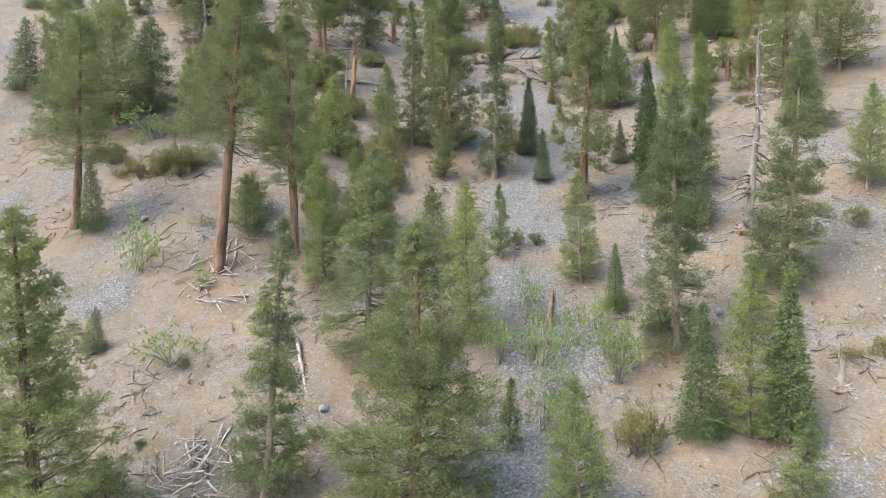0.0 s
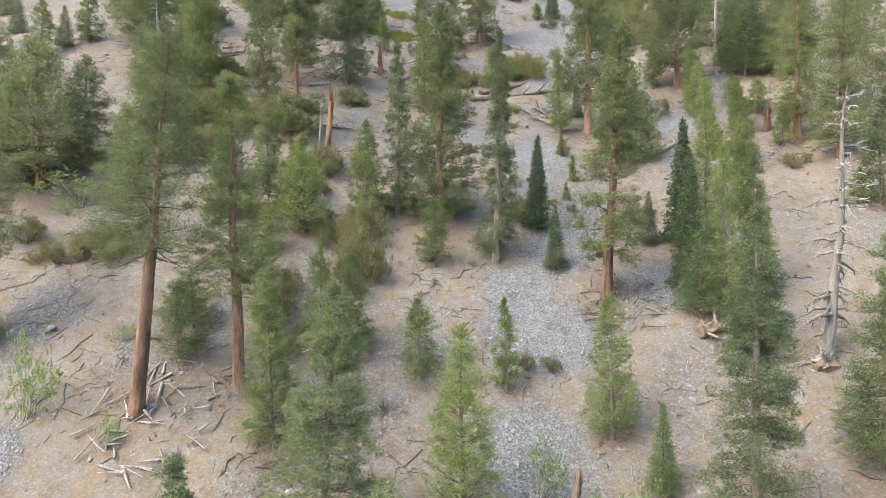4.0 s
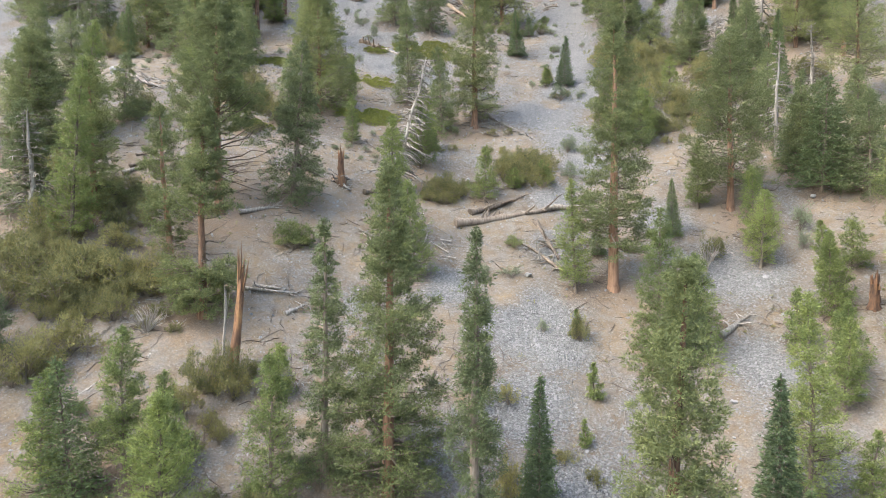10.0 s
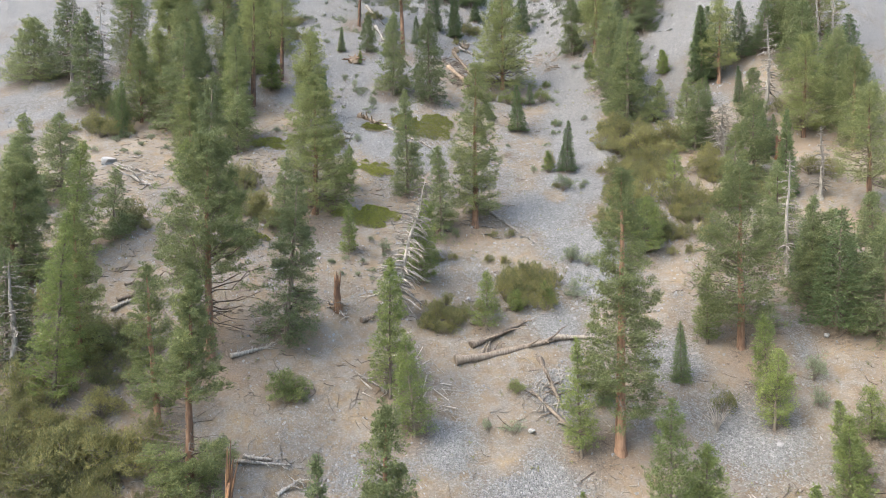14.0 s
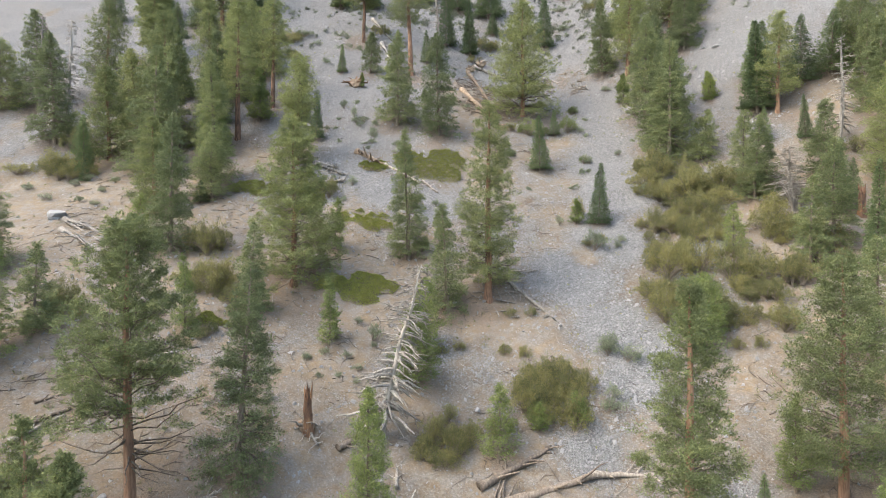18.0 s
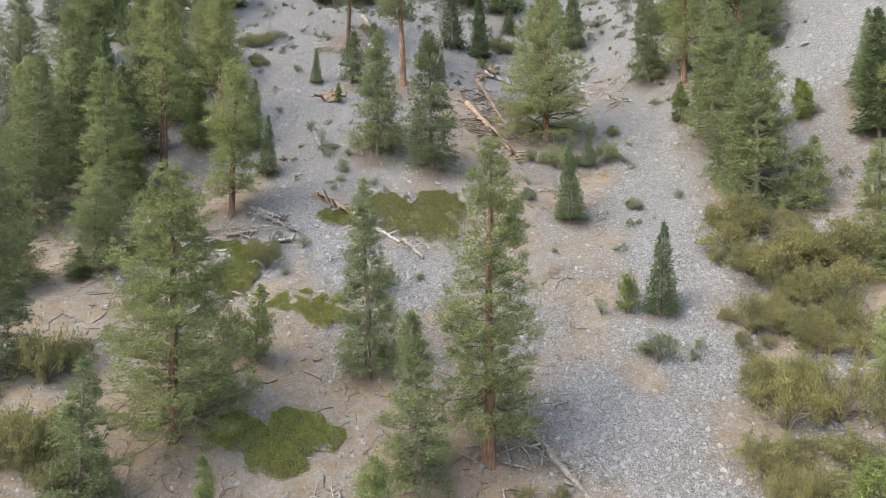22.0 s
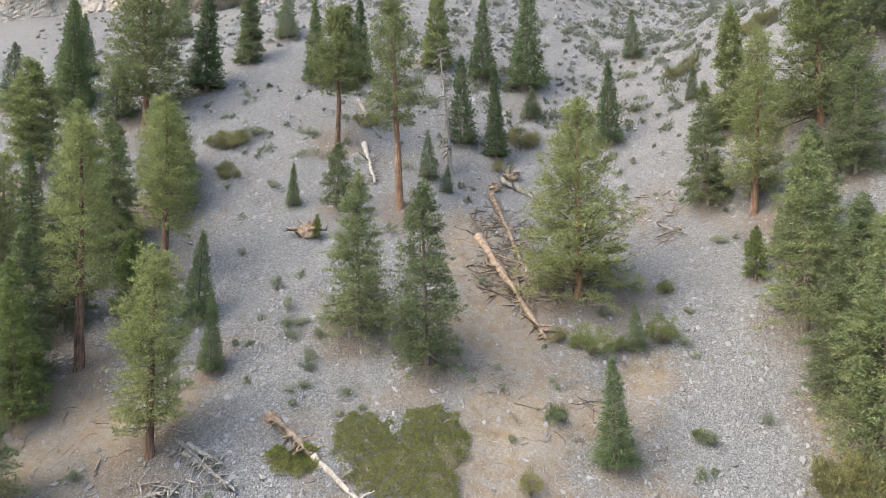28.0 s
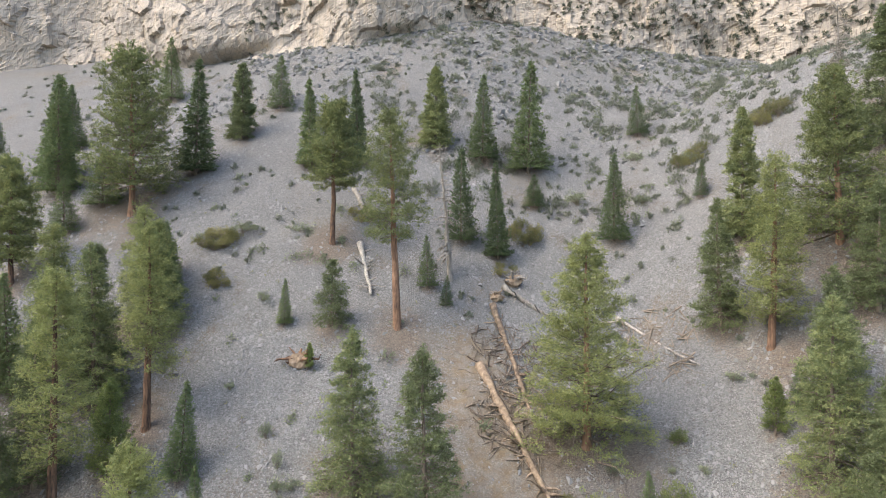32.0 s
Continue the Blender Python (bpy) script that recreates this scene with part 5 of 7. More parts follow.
shrub("olive", 5.3, 109.9, 1.6, 1.1)
shrub("olive", 4.3, 110.4, 1.5, 1.1)
shrub("olive", 2.6, 110.1, 2.5, 1.4)
shrub("olive", 1.8, 109.0, 1.9, 1.2)
shrub("olive", 3.9, 108.7, 1.5, 1.1)
mat_bush(-8.8, 141.1, 4.2, 2.3, 0.6, 1)
shrub("bush", -10.7, 97.9, 2.4, 2.1)
shrub("olive", 4.4, 109.2, 2.6, 1.5)
shrub("olive", 4.3, 110.0, 2.2, 1.3)
shrub("olive", 2.1, 109.7, 1.4, 1.0)
shrub("olive", 1.9, 108.5, 1.6, 1.3)
shrub("olive", 3.6, 108.1, 1.9, 1.5)
shrub("olive", 15.6, 114.6, 2.5, 1.7)
shrub("olive", 15.0, 115.4, 2.9, 1.7)
shrub("olive", 12.8, 116.0, 2.7, 1.5)
shrub("olive", 11.4, 114.8, 2.8, 2.0)
shrub("olive", 10.7, 114.0, 3.0, 1.9)
shrub("olive", 12.7, 112.9, 2.4, 1.7)
shrub("olive", 14.9, 113.1, 2.7, 1.7)
shrub("bush", 11.9, 112.4, 2.3, 1.3)
shrub("olive", 15.1, 112.1, 3.2, 1.4)
shrub("bush", 10.8, 101.2, 1.4, 0.9)
shrub("sage", 10.1, 96.7, 1.1, 1.3)
shrub("sage", 19.5, 120.2, 1.6, 1.3)
shrub("sage", 19.0, 113.9, 1.3, 1.3)
shrub("olive", -26.9, 88.2, 1.9, 1.1)
shrub("olive", -28.4, 89.1, 1.6, 1.0)
shrub("olive", -29.5, 88.8, 1.5, 1.1)
shrub("olive", -28.2, 87.7, 1.2, 1.0)
shrub("olive", -23.8, 90.2, 1.6, 1.1)
shrub("olive", -25.7, 91.5, 1.5, 1.2)
shrub("olive", -26.6, 90.8, 1.7, 1.0)
shrub("olive", -25.2, 89.8, 1.7, 1.2)
shrub("olive", -23.0, 86.3, 1.9, 1.1)
shrub("olive", -23.8, 87.4, 1.9, 1.0)
shrub("olive", -26.1, 87.0, 2.2, 1.3)
shrub("olive", -25.8, 85.8, 1.8, 1.4)
shrub("olive", -24.6, 85.2, 1.7, 1.1)
shrub("olive", -20.5, 89.4, 1.3, 0.8)
shrub("olive", -21.9, 90.0, 2.2, 1.2)
shrub("olive", -23.9, 89.2, 1.5, 0.8)
shrub("olive", -21.8, 88.6, 1.4, 1.0)
shrub("olive", -25.0, 86.0, 1.9, 1.1)
shrub("olive", -26.3, 87.2, 1.8, 1.0)
shrub("olive", -28.4, 86.6, 2.0, 1.2)
shrub("olive", -27.7, 85.3, 2.5, 1.3)
shrub("olive", -26.6, 85.3, 1.6, 1.2)
shrub("olive", -26.7, 99.6, 2.0, 1.3)
shrub("olive", -27.9, 100.0, 2.4, 1.4)
shrub("olive", -29.6, 100.3, 1.6, 1.1)
shrub("olive", -30.6, 99.6, 1.6, 1.3)
shrub("olive", -29.9, 98.4, 2.5, 1.4)
shrub("olive", -27.0, 98.3, 2.1, 1.3)
shrub("olive", -30.2, 93.0, 2.0, 1.3)
shrub("olive", -31.4, 93.6, 1.9, 1.5)
shrub("olive", -32.7, 93.3, 1.4, 1.1)
shrub("olive", -32.8, 92.6, 2.2, 1.3)
shrub("olive", -31.5, 91.8, 1.8, 1.1)
shrub("sage", 38.5, 99.1, 2.4, 1.3)
shrub("sage", 37.4, 96.3, 1.8, 0.8)
shrub("olive", 29.3, 97.3, 2.6, 1.3)
shrub("olive", 35.1, 122.5, 1.8, 1.4)
shrub("olive", 33.3, 123.4, 1.9, 1.4)
shrub("olive", 31.9, 123.2, 1.6, 1.0)
shrub("olive", 31.7, 122.0, 1.8, 1.4)
shrub("olive", 33.9, 121.7, 1.7, 1.3)
shrub("olive", 44.2, 134.1, 1.9, 1.1)
shrub("olive", 42.7, 134.6, 1.7, 1.1)
shrub("olive", 41.8, 134.1, 2.0, 1.1)
shrub("olive", 42.4, 132.8, 1.3, 1.0)
shrub("olive", 37.7, 125.7, 1.5, 0.9)
shrub("olive", 35.8, 126.3, 1.9, 1.1)
shrub("olive", 35.6, 125.1, 1.7, 1.1)
mat_bush(-7.2, 128.0, 4.9, 2.7, 0.6, 3)
mat_bush(-25.5, 146.5, 3.7, 2.2, 0.6, 5)
shrub("olive", 16.5, 116.2, 2.7, 1.4)
shrub("olive", 14.6, 117.3, 2.5, 1.4)
shrub("olive", 13.6, 117.4, 2.9, 1.7)
shrub("olive", 11.9, 117.2, 2.5, 1.8)
shrub("olive", 12.2, 115.8, 1.7, 1.3)
shrub("olive", 12.9, 114.8, 2.7, 1.7)
shrub("olive", 14.6, 115.6, 2.2, 1.5)
shrub("sage", 19.8, 120.8, 1.8, 1.3)
shrub("sage", 19.0, 115.1, 1.4, 0.9)
shrub("olive", 31.8, 126.5, 2.8, 2.1)
shrub("olive", 30.8, 127.4, 2.8, 1.8)
shrub("olive", 28.4, 127.9, 2.3, 1.8)
shrub("olive", 25.8, 127.3, 3.2, 2.2)
shrub("olive", 26.8, 126.5, 2.9, 2.5)
shrub("olive", 28.1, 125.0, 2.5, 2.4)
shrub("olive", 31.0, 124.9, 2.7, 2.4)
shrub("olive", 37.5, 148.9, 3.3, 2.3)
shrub("olive", 36.3, 151.6, 3.3, 2.4)
shrub("olive", 33.8, 151.8, 3.6, 3.0)
shrub("olive", 31.3, 150.3, 3.2, 3.3)
shrub("olive", 31.1, 148.5, 2.6, 2.2)
shrub("olive", 32.1, 146.6, 2.6, 3.3)
shrub("olive", 36.8, 147.2, 2.6, 2.4)
shrub("olive", 42.1, 144.5, 3.4, 2.6)
shrub("olive", 38.5, 145.8, 3.5, 2.6)
shrub("olive", 36.5, 146.2, 3.1, 2.6)
shrub("olive", 33.4, 145.8, 3.1, 2.2)
shrub("olive", 34.0, 143.7, 2.5, 2.6)
shrub("olive", 37.2, 142.2, 3.5, 3.0)
shrub("olive", 39.3, 142.7, 2.8, 2.7)
shrub("olive", 45.9, 134.2, 2.0, 1.4)
shrub("olive", 44.8, 134.8, 2.2, 1.4)
shrub("olive", 42.8, 134.9, 2.2, 1.4)
shrub("olive", 42.5, 133.6, 2.5, 1.5)
shrub("olive", 44.3, 132.8, 2.4, 1.4)
shrub("olive", 36.8, 137.2, 2.7, 1.4)
shrub("olive", 36.0, 138.5, 2.6, 1.4)
shrub("olive", 34.2, 138.7, 2.6, 1.6)
shrub("olive", 33.0, 137.5, 3.4, 1.9)
shrub("olive", 33.4, 136.5, 2.7, 1.8)
shrub("olive", 34.2, 136.3, 3.2, 1.9)
shrub("olive", 36.3, 135.8, 2.2, 1.4)
shrub("olive", 37.2, 126.1, 1.9, 1.3)
shrub("olive", 35.4, 126.9, 2.1, 1.2)
shrub("olive", 35.1, 126.3, 2.4, 1.4)
shrub("olive", 35.5, 125.4, 1.5, 1.0)
shrub("olive", 37.1, 120.3, 3.0, 1.5)
shrub("olive", 4.5, 120.8, 1.2, 0.8)
shrub("olive", 2.8, 120.0, 1.3, 0.8)
shrub("olive", 5.7, 111.0, 1.8, 1.3)
shrub("olive", 3.7, 112.4, 1.9, 1.0)
shrub("olive", 3.1, 111.4, 1.6, 1.0)
shrub("olive", 4.5, 110.4, 1.9, 1.1)
shrub("sage", -4.5, 120.8, 1.6, 1.0)
shrub("olive", -21.2, 122.6, 2.4, 1.3)
shrub("olive", -21.4, 123.5, 3.0, 1.6)
shrub("olive", -24.2, 123.7, 2.2, 1.4)
shrub("olive", -25.1, 122.7, 2.1, 1.6)
shrub("olive", -23.8, 121.7, 1.9, 1.3)
shrub("olive", -21.6, 121.8, 2.2, 1.2)
shrub("olive", -51.8, 149.2, 2.2, 1.6)
shrub("olive", -53.6, 151.3, 3.0, 2.2)
shrub("olive", -55.6, 151.1, 2.9, 1.9)
shrub("olive", -57.7, 150.4, 2.8, 2.3)
shrub("olive", -57.6, 149.2, 3.3, 1.9)
shrub("olive", -55.6, 148.3, 3.2, 2.0)
shrub("olive", -54.1, 148.3, 2.4, 1.6)
shrub("sage", 21.5, 137.6, 2.3, 2.0)
shrub("olive", -24.1, 130.8, 2.7, 1.4)
shrub("olive", -25.2, 131.4, 1.5, 1.2)
shrub("olive", -26.7, 131.4, 1.4, 1.0)
shrub("olive", -27.5, 129.9, 2.5, 1.4)
shrub("olive", -25.2, 129.9, 2.0, 1.5)
mat_bush(-20.1, 118.3, 2.0, 0.8, 0.6, 6)
shrub("dead", 46.5, 138.1, 7.1, 2.6)
mat_bush(-17.7, 144.7, 3.0, 3.9, 0.6, 7)
mat_bush(-18.1, 147.7, 3.6, 1.2, 0.6, 8)
shrub("olive", -14.7, 148.0, 1.4, 0.9)
shrub("olive", -16.8, 148.5, 1.2, 0.8)
shrub("olive", -16.0, 147.1, 1.6, 0.9)
shrub("sage", -11.9, 149.1, 1.3, 1.0)
shrub("olive", -2.7, 144.4, 3.3, 1.7)
shrub("sage", 0.7, 146.0, 1.0, 0.7)
shrub("olive", 22.6, 139.3, 1.1, 0.9)
shrub("olive", 20.6, 138.5, 1.1, 0.9)
shrub("sage", 24.9, 138.7, 1.0, 0.8)
shrub("olive", 36.8, 140.3, 3.5, 2.2)
shrub("olive", 34.7, 141.3, 3.2, 1.8)
shrub("olive", 33.4, 141.9, 3.0, 1.6)
shrub("olive", 32.1, 140.5, 2.7, 2.1)
shrub("olive", 31.6, 139.1, 2.5, 2.2)
shrub("olive", 33.7, 138.3, 2.7, 2.1)
shrub("olive", 36.3, 138.9, 2.7, 2.1)
shrub("olive", 31.3, 133.3, 2.4, 1.9)
shrub("olive", 31.0, 134.4, 2.5, 1.8)
shrub("olive", 28.8, 134.8, 2.4, 1.8)
shrub("olive", 27.9, 133.8, 2.6, 1.5)
shrub("olive", 27.5, 132.6, 1.9, 1.5)
shrub("olive", 29.4, 132.2, 3.1, 1.8)
shrub("olive", 30.8, 132.5, 3.3, 1.7)
shrub("olive", 34.7, 153.4, 2.1, 1.3)
shrub("olive", 34.6, 154.6, 2.0, 1.4)
shrub("olive", 31.5, 154.4, 2.3, 1.4)
shrub("olive", 31.5, 153.6, 2.1, 1.2)
shrub("olive", 32.0, 152.3, 2.1, 1.3)
shrub("olive", 33.6, 152.4, 1.8, 1.1)
shrub("olive", 36.4, 146.9, 1.9, 1.6)
shrub("olive", 35.5, 148.0, 2.1, 1.5)
shrub("olive", 33.7, 147.9, 2.1, 1.3)
shrub("olive", 32.6, 147.0, 2.8, 1.6)
shrub("olive", 34.3, 146.2, 2.1, 1.2)
shrub("olive", 35.5, 146.5, 2.3, 1.6)
shrub("sage", 23.7, 159.2, 1.2, 0.9)
shrub("sage", 12.1, 159.9, 1.5, 1.1)
shrub("sage", 30.3, 149.0, 1.5, 1.5)
shrub("sage", -10.6, 159.9, 1.2, 0.9)
shrub("sage", -14.5, 166.6, 1.4, 0.8)
mat_bush(-9.4, 154.1, 2.4, 1.3, 0.6, 10)
shrub("bush", 11.9, 160.1, 1.6, 1.0)
shrub("bush", 23.6, 159.3, 1.3, 0.8)
shrub("sage", -11.0, 161.6, 1.6, 0.9)
shrub("sage", -11.8, 159.9, 0.5, 0.8)
shrub("sage", -6.5, 159.7, 0.9, 1.0)
shrub("bush", 24.3, 176.4, 1.7, 1.1)
shrub("sage", 25.9, 173.2, 0.9, 0.7)
shrub("sage", -17.7, 171.7, 1.5, 0.9)
shrub("sage", -23.8, 176.7, 1.1, 0.8)
shrub("sage", -15.3, 168.7, 1.8, 0.7)
shrub("sage", -24.9, 188.2, 1.7, 1.2)
shrub("sage", -13.2, 166.9, 1.0, 1.7)
shrub("sage", 17.5, 173.0, 1.2, 0.9)
shrub("olive", -31.1, 190.4, 1.5, 1.0)
shrub("olive", -32.6, 191.3, 2.2, 1.3)
shrub("olive", -33.4, 190.7, 1.9, 1.0)
shrub("olive", -32.4, 190.0, 1.6, 1.0)
shrub("olive", -33.4, 197.6, 2.2, 1.4)
shrub("olive", -33.7, 198.5, 1.7, 1.6)
shrub("olive", -35.2, 198.7, 2.0, 1.7)
shrub("olive", -36.7, 198.1, 2.1, 1.7)
shrub("olive", -37.2, 196.8, 2.3, 1.9)
shrub("olive", -35.4, 196.2, 1.9, 1.5)
shrub("olive", -34.1, 196.7, 2.2, 1.8)
shrub("sage", 31.5, 181.9, 1.2, 1.3)
shrub("sage", 6.6, 164.1, 0.7, 0.5)
shrub("sage", 11.6, 163.9, 0.6, 0.5)
shrub("sage", 8.0, 157.7, 0.7, 0.5)
shrub("sage", 4.4, 162.5, 0.6, 0.5)
shrub("olive", 9.6, 153.9, 2.2, 1.1)
shrub("olive", 33.5, 154.8, 2.0, 1.2)
shrub("olive", 31.5, 155.3, 2.1, 1.2)
shrub("olive", 31.1, 154.6, 1.2, 0.9)
shrub("olive", 32.6, 153.6, 1.7, 1.1)
shrub("sage", -26.3, 151.0, 1.1, 0.9)
shrub("sage", 29.3, 160.3, 0.9, 0.7)
shrub("olive", 7.3, 200.7, 1.5, 0.8)
shrub("olive", 5.3, 200.7, 1.4, 1.0)
shrub("olive", 5.5, 199.7, 1.3, 1.1)
shrub("olive", -14.2, 204.9, 1.5, 1.2)
shrub("olive", -15.1, 205.8, 2.0, 1.3)
shrub("olive", -17.1, 205.2, 1.9, 1.2)
shrub("olive", -15.8, 204.1, 1.5, 1.1)
shrub("sage", -24.3, 200.2, 1.7, 2.2)
shrub("sage", 34.9, 217.5, 1.9, 2.9)
shrub("olive", 10.7, 207.8, 2.0, 1.3)
shrub("olive", 10.6, 209.0, 2.0, 1.5)
shrub("olive", 8.4, 209.4, 2.5, 1.4)
shrub("olive", 7.3, 208.4, 1.7, 1.2)
shrub("olive", 7.1, 207.3, 2.7, 1.5)
shrub("olive", 8.7, 206.4, 2.2, 1.4)
shrub("olive", 9.8, 206.9, 2.3, 1.7)
shrub("sage", 17.7, 215.7, 2.4, 2.4)
shrub("sage", 27.4, 223.9, 1.8, 2.1)
shrub("sage", 27.5, 213.0, 1.7, 1.9)
shrub("olive", 49.5, 215.1, 2.2, 1.5)
shrub("olive", 47.9, 215.8, 2.9, 1.6)
shrub("olive", 46.2, 215.5, 2.8, 1.6)
shrub("olive", 45.7, 215.0, 2.2, 1.5)
shrub("olive", 46.6, 213.9, 1.7, 1.2)
shrub("olive", 48.5, 214.0, 2.7, 1.5)
shrub("olive", 37.4, 217.4, 2.8, 1.6)
shrub("olive", 36.3, 217.7, 1.9, 1.4)
shrub("olive", 34.7, 217.9, 1.5, 1.2)
shrub("olive", 34.1, 216.8, 2.9, 1.6)
shrub("olive", 35.1, 216.2, 1.8, 1.1)
shrub("olive", 37.0, 215.8, 1.5, 1.1)
shrub("sage", -32.5, 199.7, 1.6, 2.6)
shrub("olive", -24.7, 95.9, 1.8, 1.2)
shrub("olive", -25.7, 97.0, 2.3, 1.3)
shrub("olive", -28.2, 96.5, 2.4, 1.4)
shrub("olive", -27.6, 95.8, 1.5, 1.0)
shrub("olive", -26.5, 94.9, 2.3, 1.4)
shrub("olive", 22.3, 59.0, 2.0, 1.3)
shrub("olive", 37.4, 78.1, 1.2, 0.8)
shrub("olive", 35.9, 78.8, 1.2, 0.9)
shrub("olive", 35.8, 77.5, 1.4, 1.0)
shrub("olive", -17.2, 85.3, 1.1, 0.8)
shrub("olive", -18.7, 86.6, 1.5, 0.9)
shrub("olive", -19.4, 85.3, 1.2, 0.8)
shrub("olive", -7.8, 71.5, 1.8, 0.9)
shrub("olive", -9.2, 71.4, 1.6, 1.0)
shrub("olive", -15.1, 71.1, 2.9, 1.6)
shrub("olive", 9.3, 112.0, 1.3, 0.8)
shrub("olive", 7.6, 112.1, 1.4, 0.9)
shrub("olive", 8.0, 111.3, 1.4, 0.8)
shrub("olive", 20.4, 74.0, 1.5, 0.8)
shrub("olive", 18.8, 74.2, 1.3, 0.8)
shrub("olive", -32.5, 115.6, 1.5, 0.9)
shrub("olive", -34.2, 116.4, 2.0, 1.1)
shrub("olive", -35.6, 115.6, 2.1, 1.2)
shrub("olive", -34.6, 114.7, 2.3, 1.3)
shrub("dead", 8.0, 75.5, 3.2, 0.9)
shrub("bush", -20.6, 78.3, 1.1, 0.8)
shrub("bush", -19.0, 77.2, 1.1, 0.9)
shrub("olive", 13.5, 75.7, 1.4, 0.7)
shrub("olive", 11.2, 120.2, 1.4, 0.8)
shrub("olive", 9.2, 120.5, 1.5, 0.8)
shrub("olive", 34.1, 118.8, 1.5, 0.8)
shrub("olive", 32.0, 119.2, 1.3, 0.8)
shrub("dead", 28.1, 95.8, 3.8, 1.5)
shrub("sage", 21.1, 119.2, 1.8, 1.4)
shrub("sage", 12.1, 89.5, 1.1, 0.6)
shrub("sage", 7.5, 97.1, 1.0, 0.6)
shrub("olive", -19.8, 116.9, 1.3, 0.8)
shrub("olive", -21.6, 117.3, 1.2, 0.9)
shrub("olive", -20.6, 115.8, 1.5, 1.0)
shrub("olive", 30.3, 137.9, 1.3, 0.8)
shrub("olive", 28.4, 138.3, 1.6, 0.8)
shrub("olive", 28.5, 137.0, 1.1, 0.8)
shrub("olive", 41.1, 128.5, 1.5, 0.9)
shrub("olive", 39.7, 129.0, 1.4, 0.8)
shrub("olive", 40.8, 126.6, 4.0, 1.2)
shrub("sage", 24.1, 137.5, 1.1, 0.7)
shrub("bush", 19.8, 108.9, 1.2, 0.9)
shrub("olive", 12.3, 126.1, 1.2, 0.8)
shrub("olive", 10.0, 126.0, 1.2, 0.8)
shrub("olive", -14.6, 145.9, 2.9, 1.7)
shrub("sage", -12.2, 144.6, 1.2, 0.6)
shrub("olive", 20.4, 145.0, 3.0, 1.1)
shrub("sage", 17.7, 143.4, 1.2, 0.7)
shrub("olive", 30.5, 141.1, 1.7, 0.9)
shrub("olive", 28.1, 141.3, 1.4, 0.8)
shrub("olive", -13.5, 134.7, 4.8, 1.4)
shrub("sage", -1.6, 141.1, 1.6, 0.8)
shrub("bush", -0.6, 136.3, 2.1, 1.0)
shrub("dead", 1.7, 136.9, 2.8, 0.9)
shrub("olive", -31.0, 66.5, 1.6, 1.1)
shrub("olive", -32.2, 67.7, 1.7, 1.0)
shrub("olive", -32.9, 66.5, 1.2, 0.9)
shrub("olive", 8.6, 82.3, 1.5, 0.9)
shrub("olive", 6.7, 82.4, 1.7, 1.0)
shrub("olive", 12.0, 77.4, 1.1, 0.9)
shrub("olive", 10.3, 77.5, 1.4, 0.9)
shrub("olive", 21.7, 55.5, 2.5, 1.3)
shrub("dead", -3.0, 54.3, 1.7, 1.4)
shrub("olive", 42.1, 135.2, 3.4, 2.7)
shrub("olive", 44.4, 133.6, 3.0, 2.2)
shrub("olive", 37.3, 127.9, 3.8, 2.1)
shrub("olive", 38.2, 124.4, 2.7, 1.7)
shrub("olive", 36.9, 131.5, 3.3, 1.8)
shrub("olive", 46.7, 130.9, 3.2, 2.5)
shrub("olive", 54.5, 129.5, 3.5, 2.1)
shrub("olive", 56.5, 127.7, 3.1, 2.1)
shrub("olive", 46.0, 126.6, 3.1, 2.4)
shrub("olive", 41.8, 126.4, 3.4, 2.0)
shrub("olive", 62.0, 144.8, 2.9, 2.9)
shrub("olive", 57.9, 144.9, 2.5, 2.1)
shrub("olive", 54.3, 147.0, 2.6, 2.1)
shrub("olive", 35.4, 145.3, 5.1, 3.8)
shrub("olive", 33.0, 152.1, 4.5, 2.7)
shrub("olive", -56.9, 150.0, 4.5, 3.1)
shrub("olive", -63.0, 149.6, 2.2, 2.7)
shrub("olive", -59.9, 158.1, 3.9, 1.9)
shrub("olive", -25.1, 128.7, 5.0, 2.1)
shrub("olive", -21.6, 122.8, 4.6, 2.3)
shrub("olive", -19.0, 121.1, 3.2, 1.9)
shrub("olive", -34.3, 116.6, 3.6, 1.8)
shrub("olive", -38.9, 142.3, 2.1, 1.7)
shrub("olive", -53.9, 165.6, 3.1, 2.6)
shrub("olive", 29.6, 139.8, 3.7, 2.1)
shrub("olive", 28.6, 130.7, 4.8, 2.7)
shrub("olive", 32.3, 130.7, 5.3, 2.6)
shrub("olive", 34.9, 128.7, 4.1, 2.3)
shrub("olive", 26.3, 123.9, 4.3, 1.9)
shrub("olive", 31.5, 122.1, 3.6, 2.3)
shrub("olive", 37.5, 128.0, 4.3, 2.3)
shrub("olive", 37.3, 124.9, 2.9, 1.7)
shrub("olive", 43.3, 137.1, 4.1, 2.6)
shrub("olive", 40.5, 127.2, 3.0, 1.7)
shrub("olive", 37.4, 121.0, 3.1, 2.0)
shrub("olive", 39.5, 145.6, 4.6, 3.6)
shrub("olive", 32.8, 153.2, 4.3, 2.5)
shrub("olive", 36.2, 147.1, 4.0, 3.0)
shrub("olive", -5.9, 70.3, 4.9, 2.1)
shrub("olive", -5.8, 66.6, 4.5, 1.9)
shrub("olive", -6.9, 67.8, 3.6, 1.6)
shrub("olive", -11.8, 60.7, 3.3, 1.3)
shrub("olive", -11.3, 61.7, 3.3, 1.4)
shrub("olive", -11.0, 80.7, 2.8, 1.6)
shrub("olive", -9.6, 69.9, 2.2, 1.3)
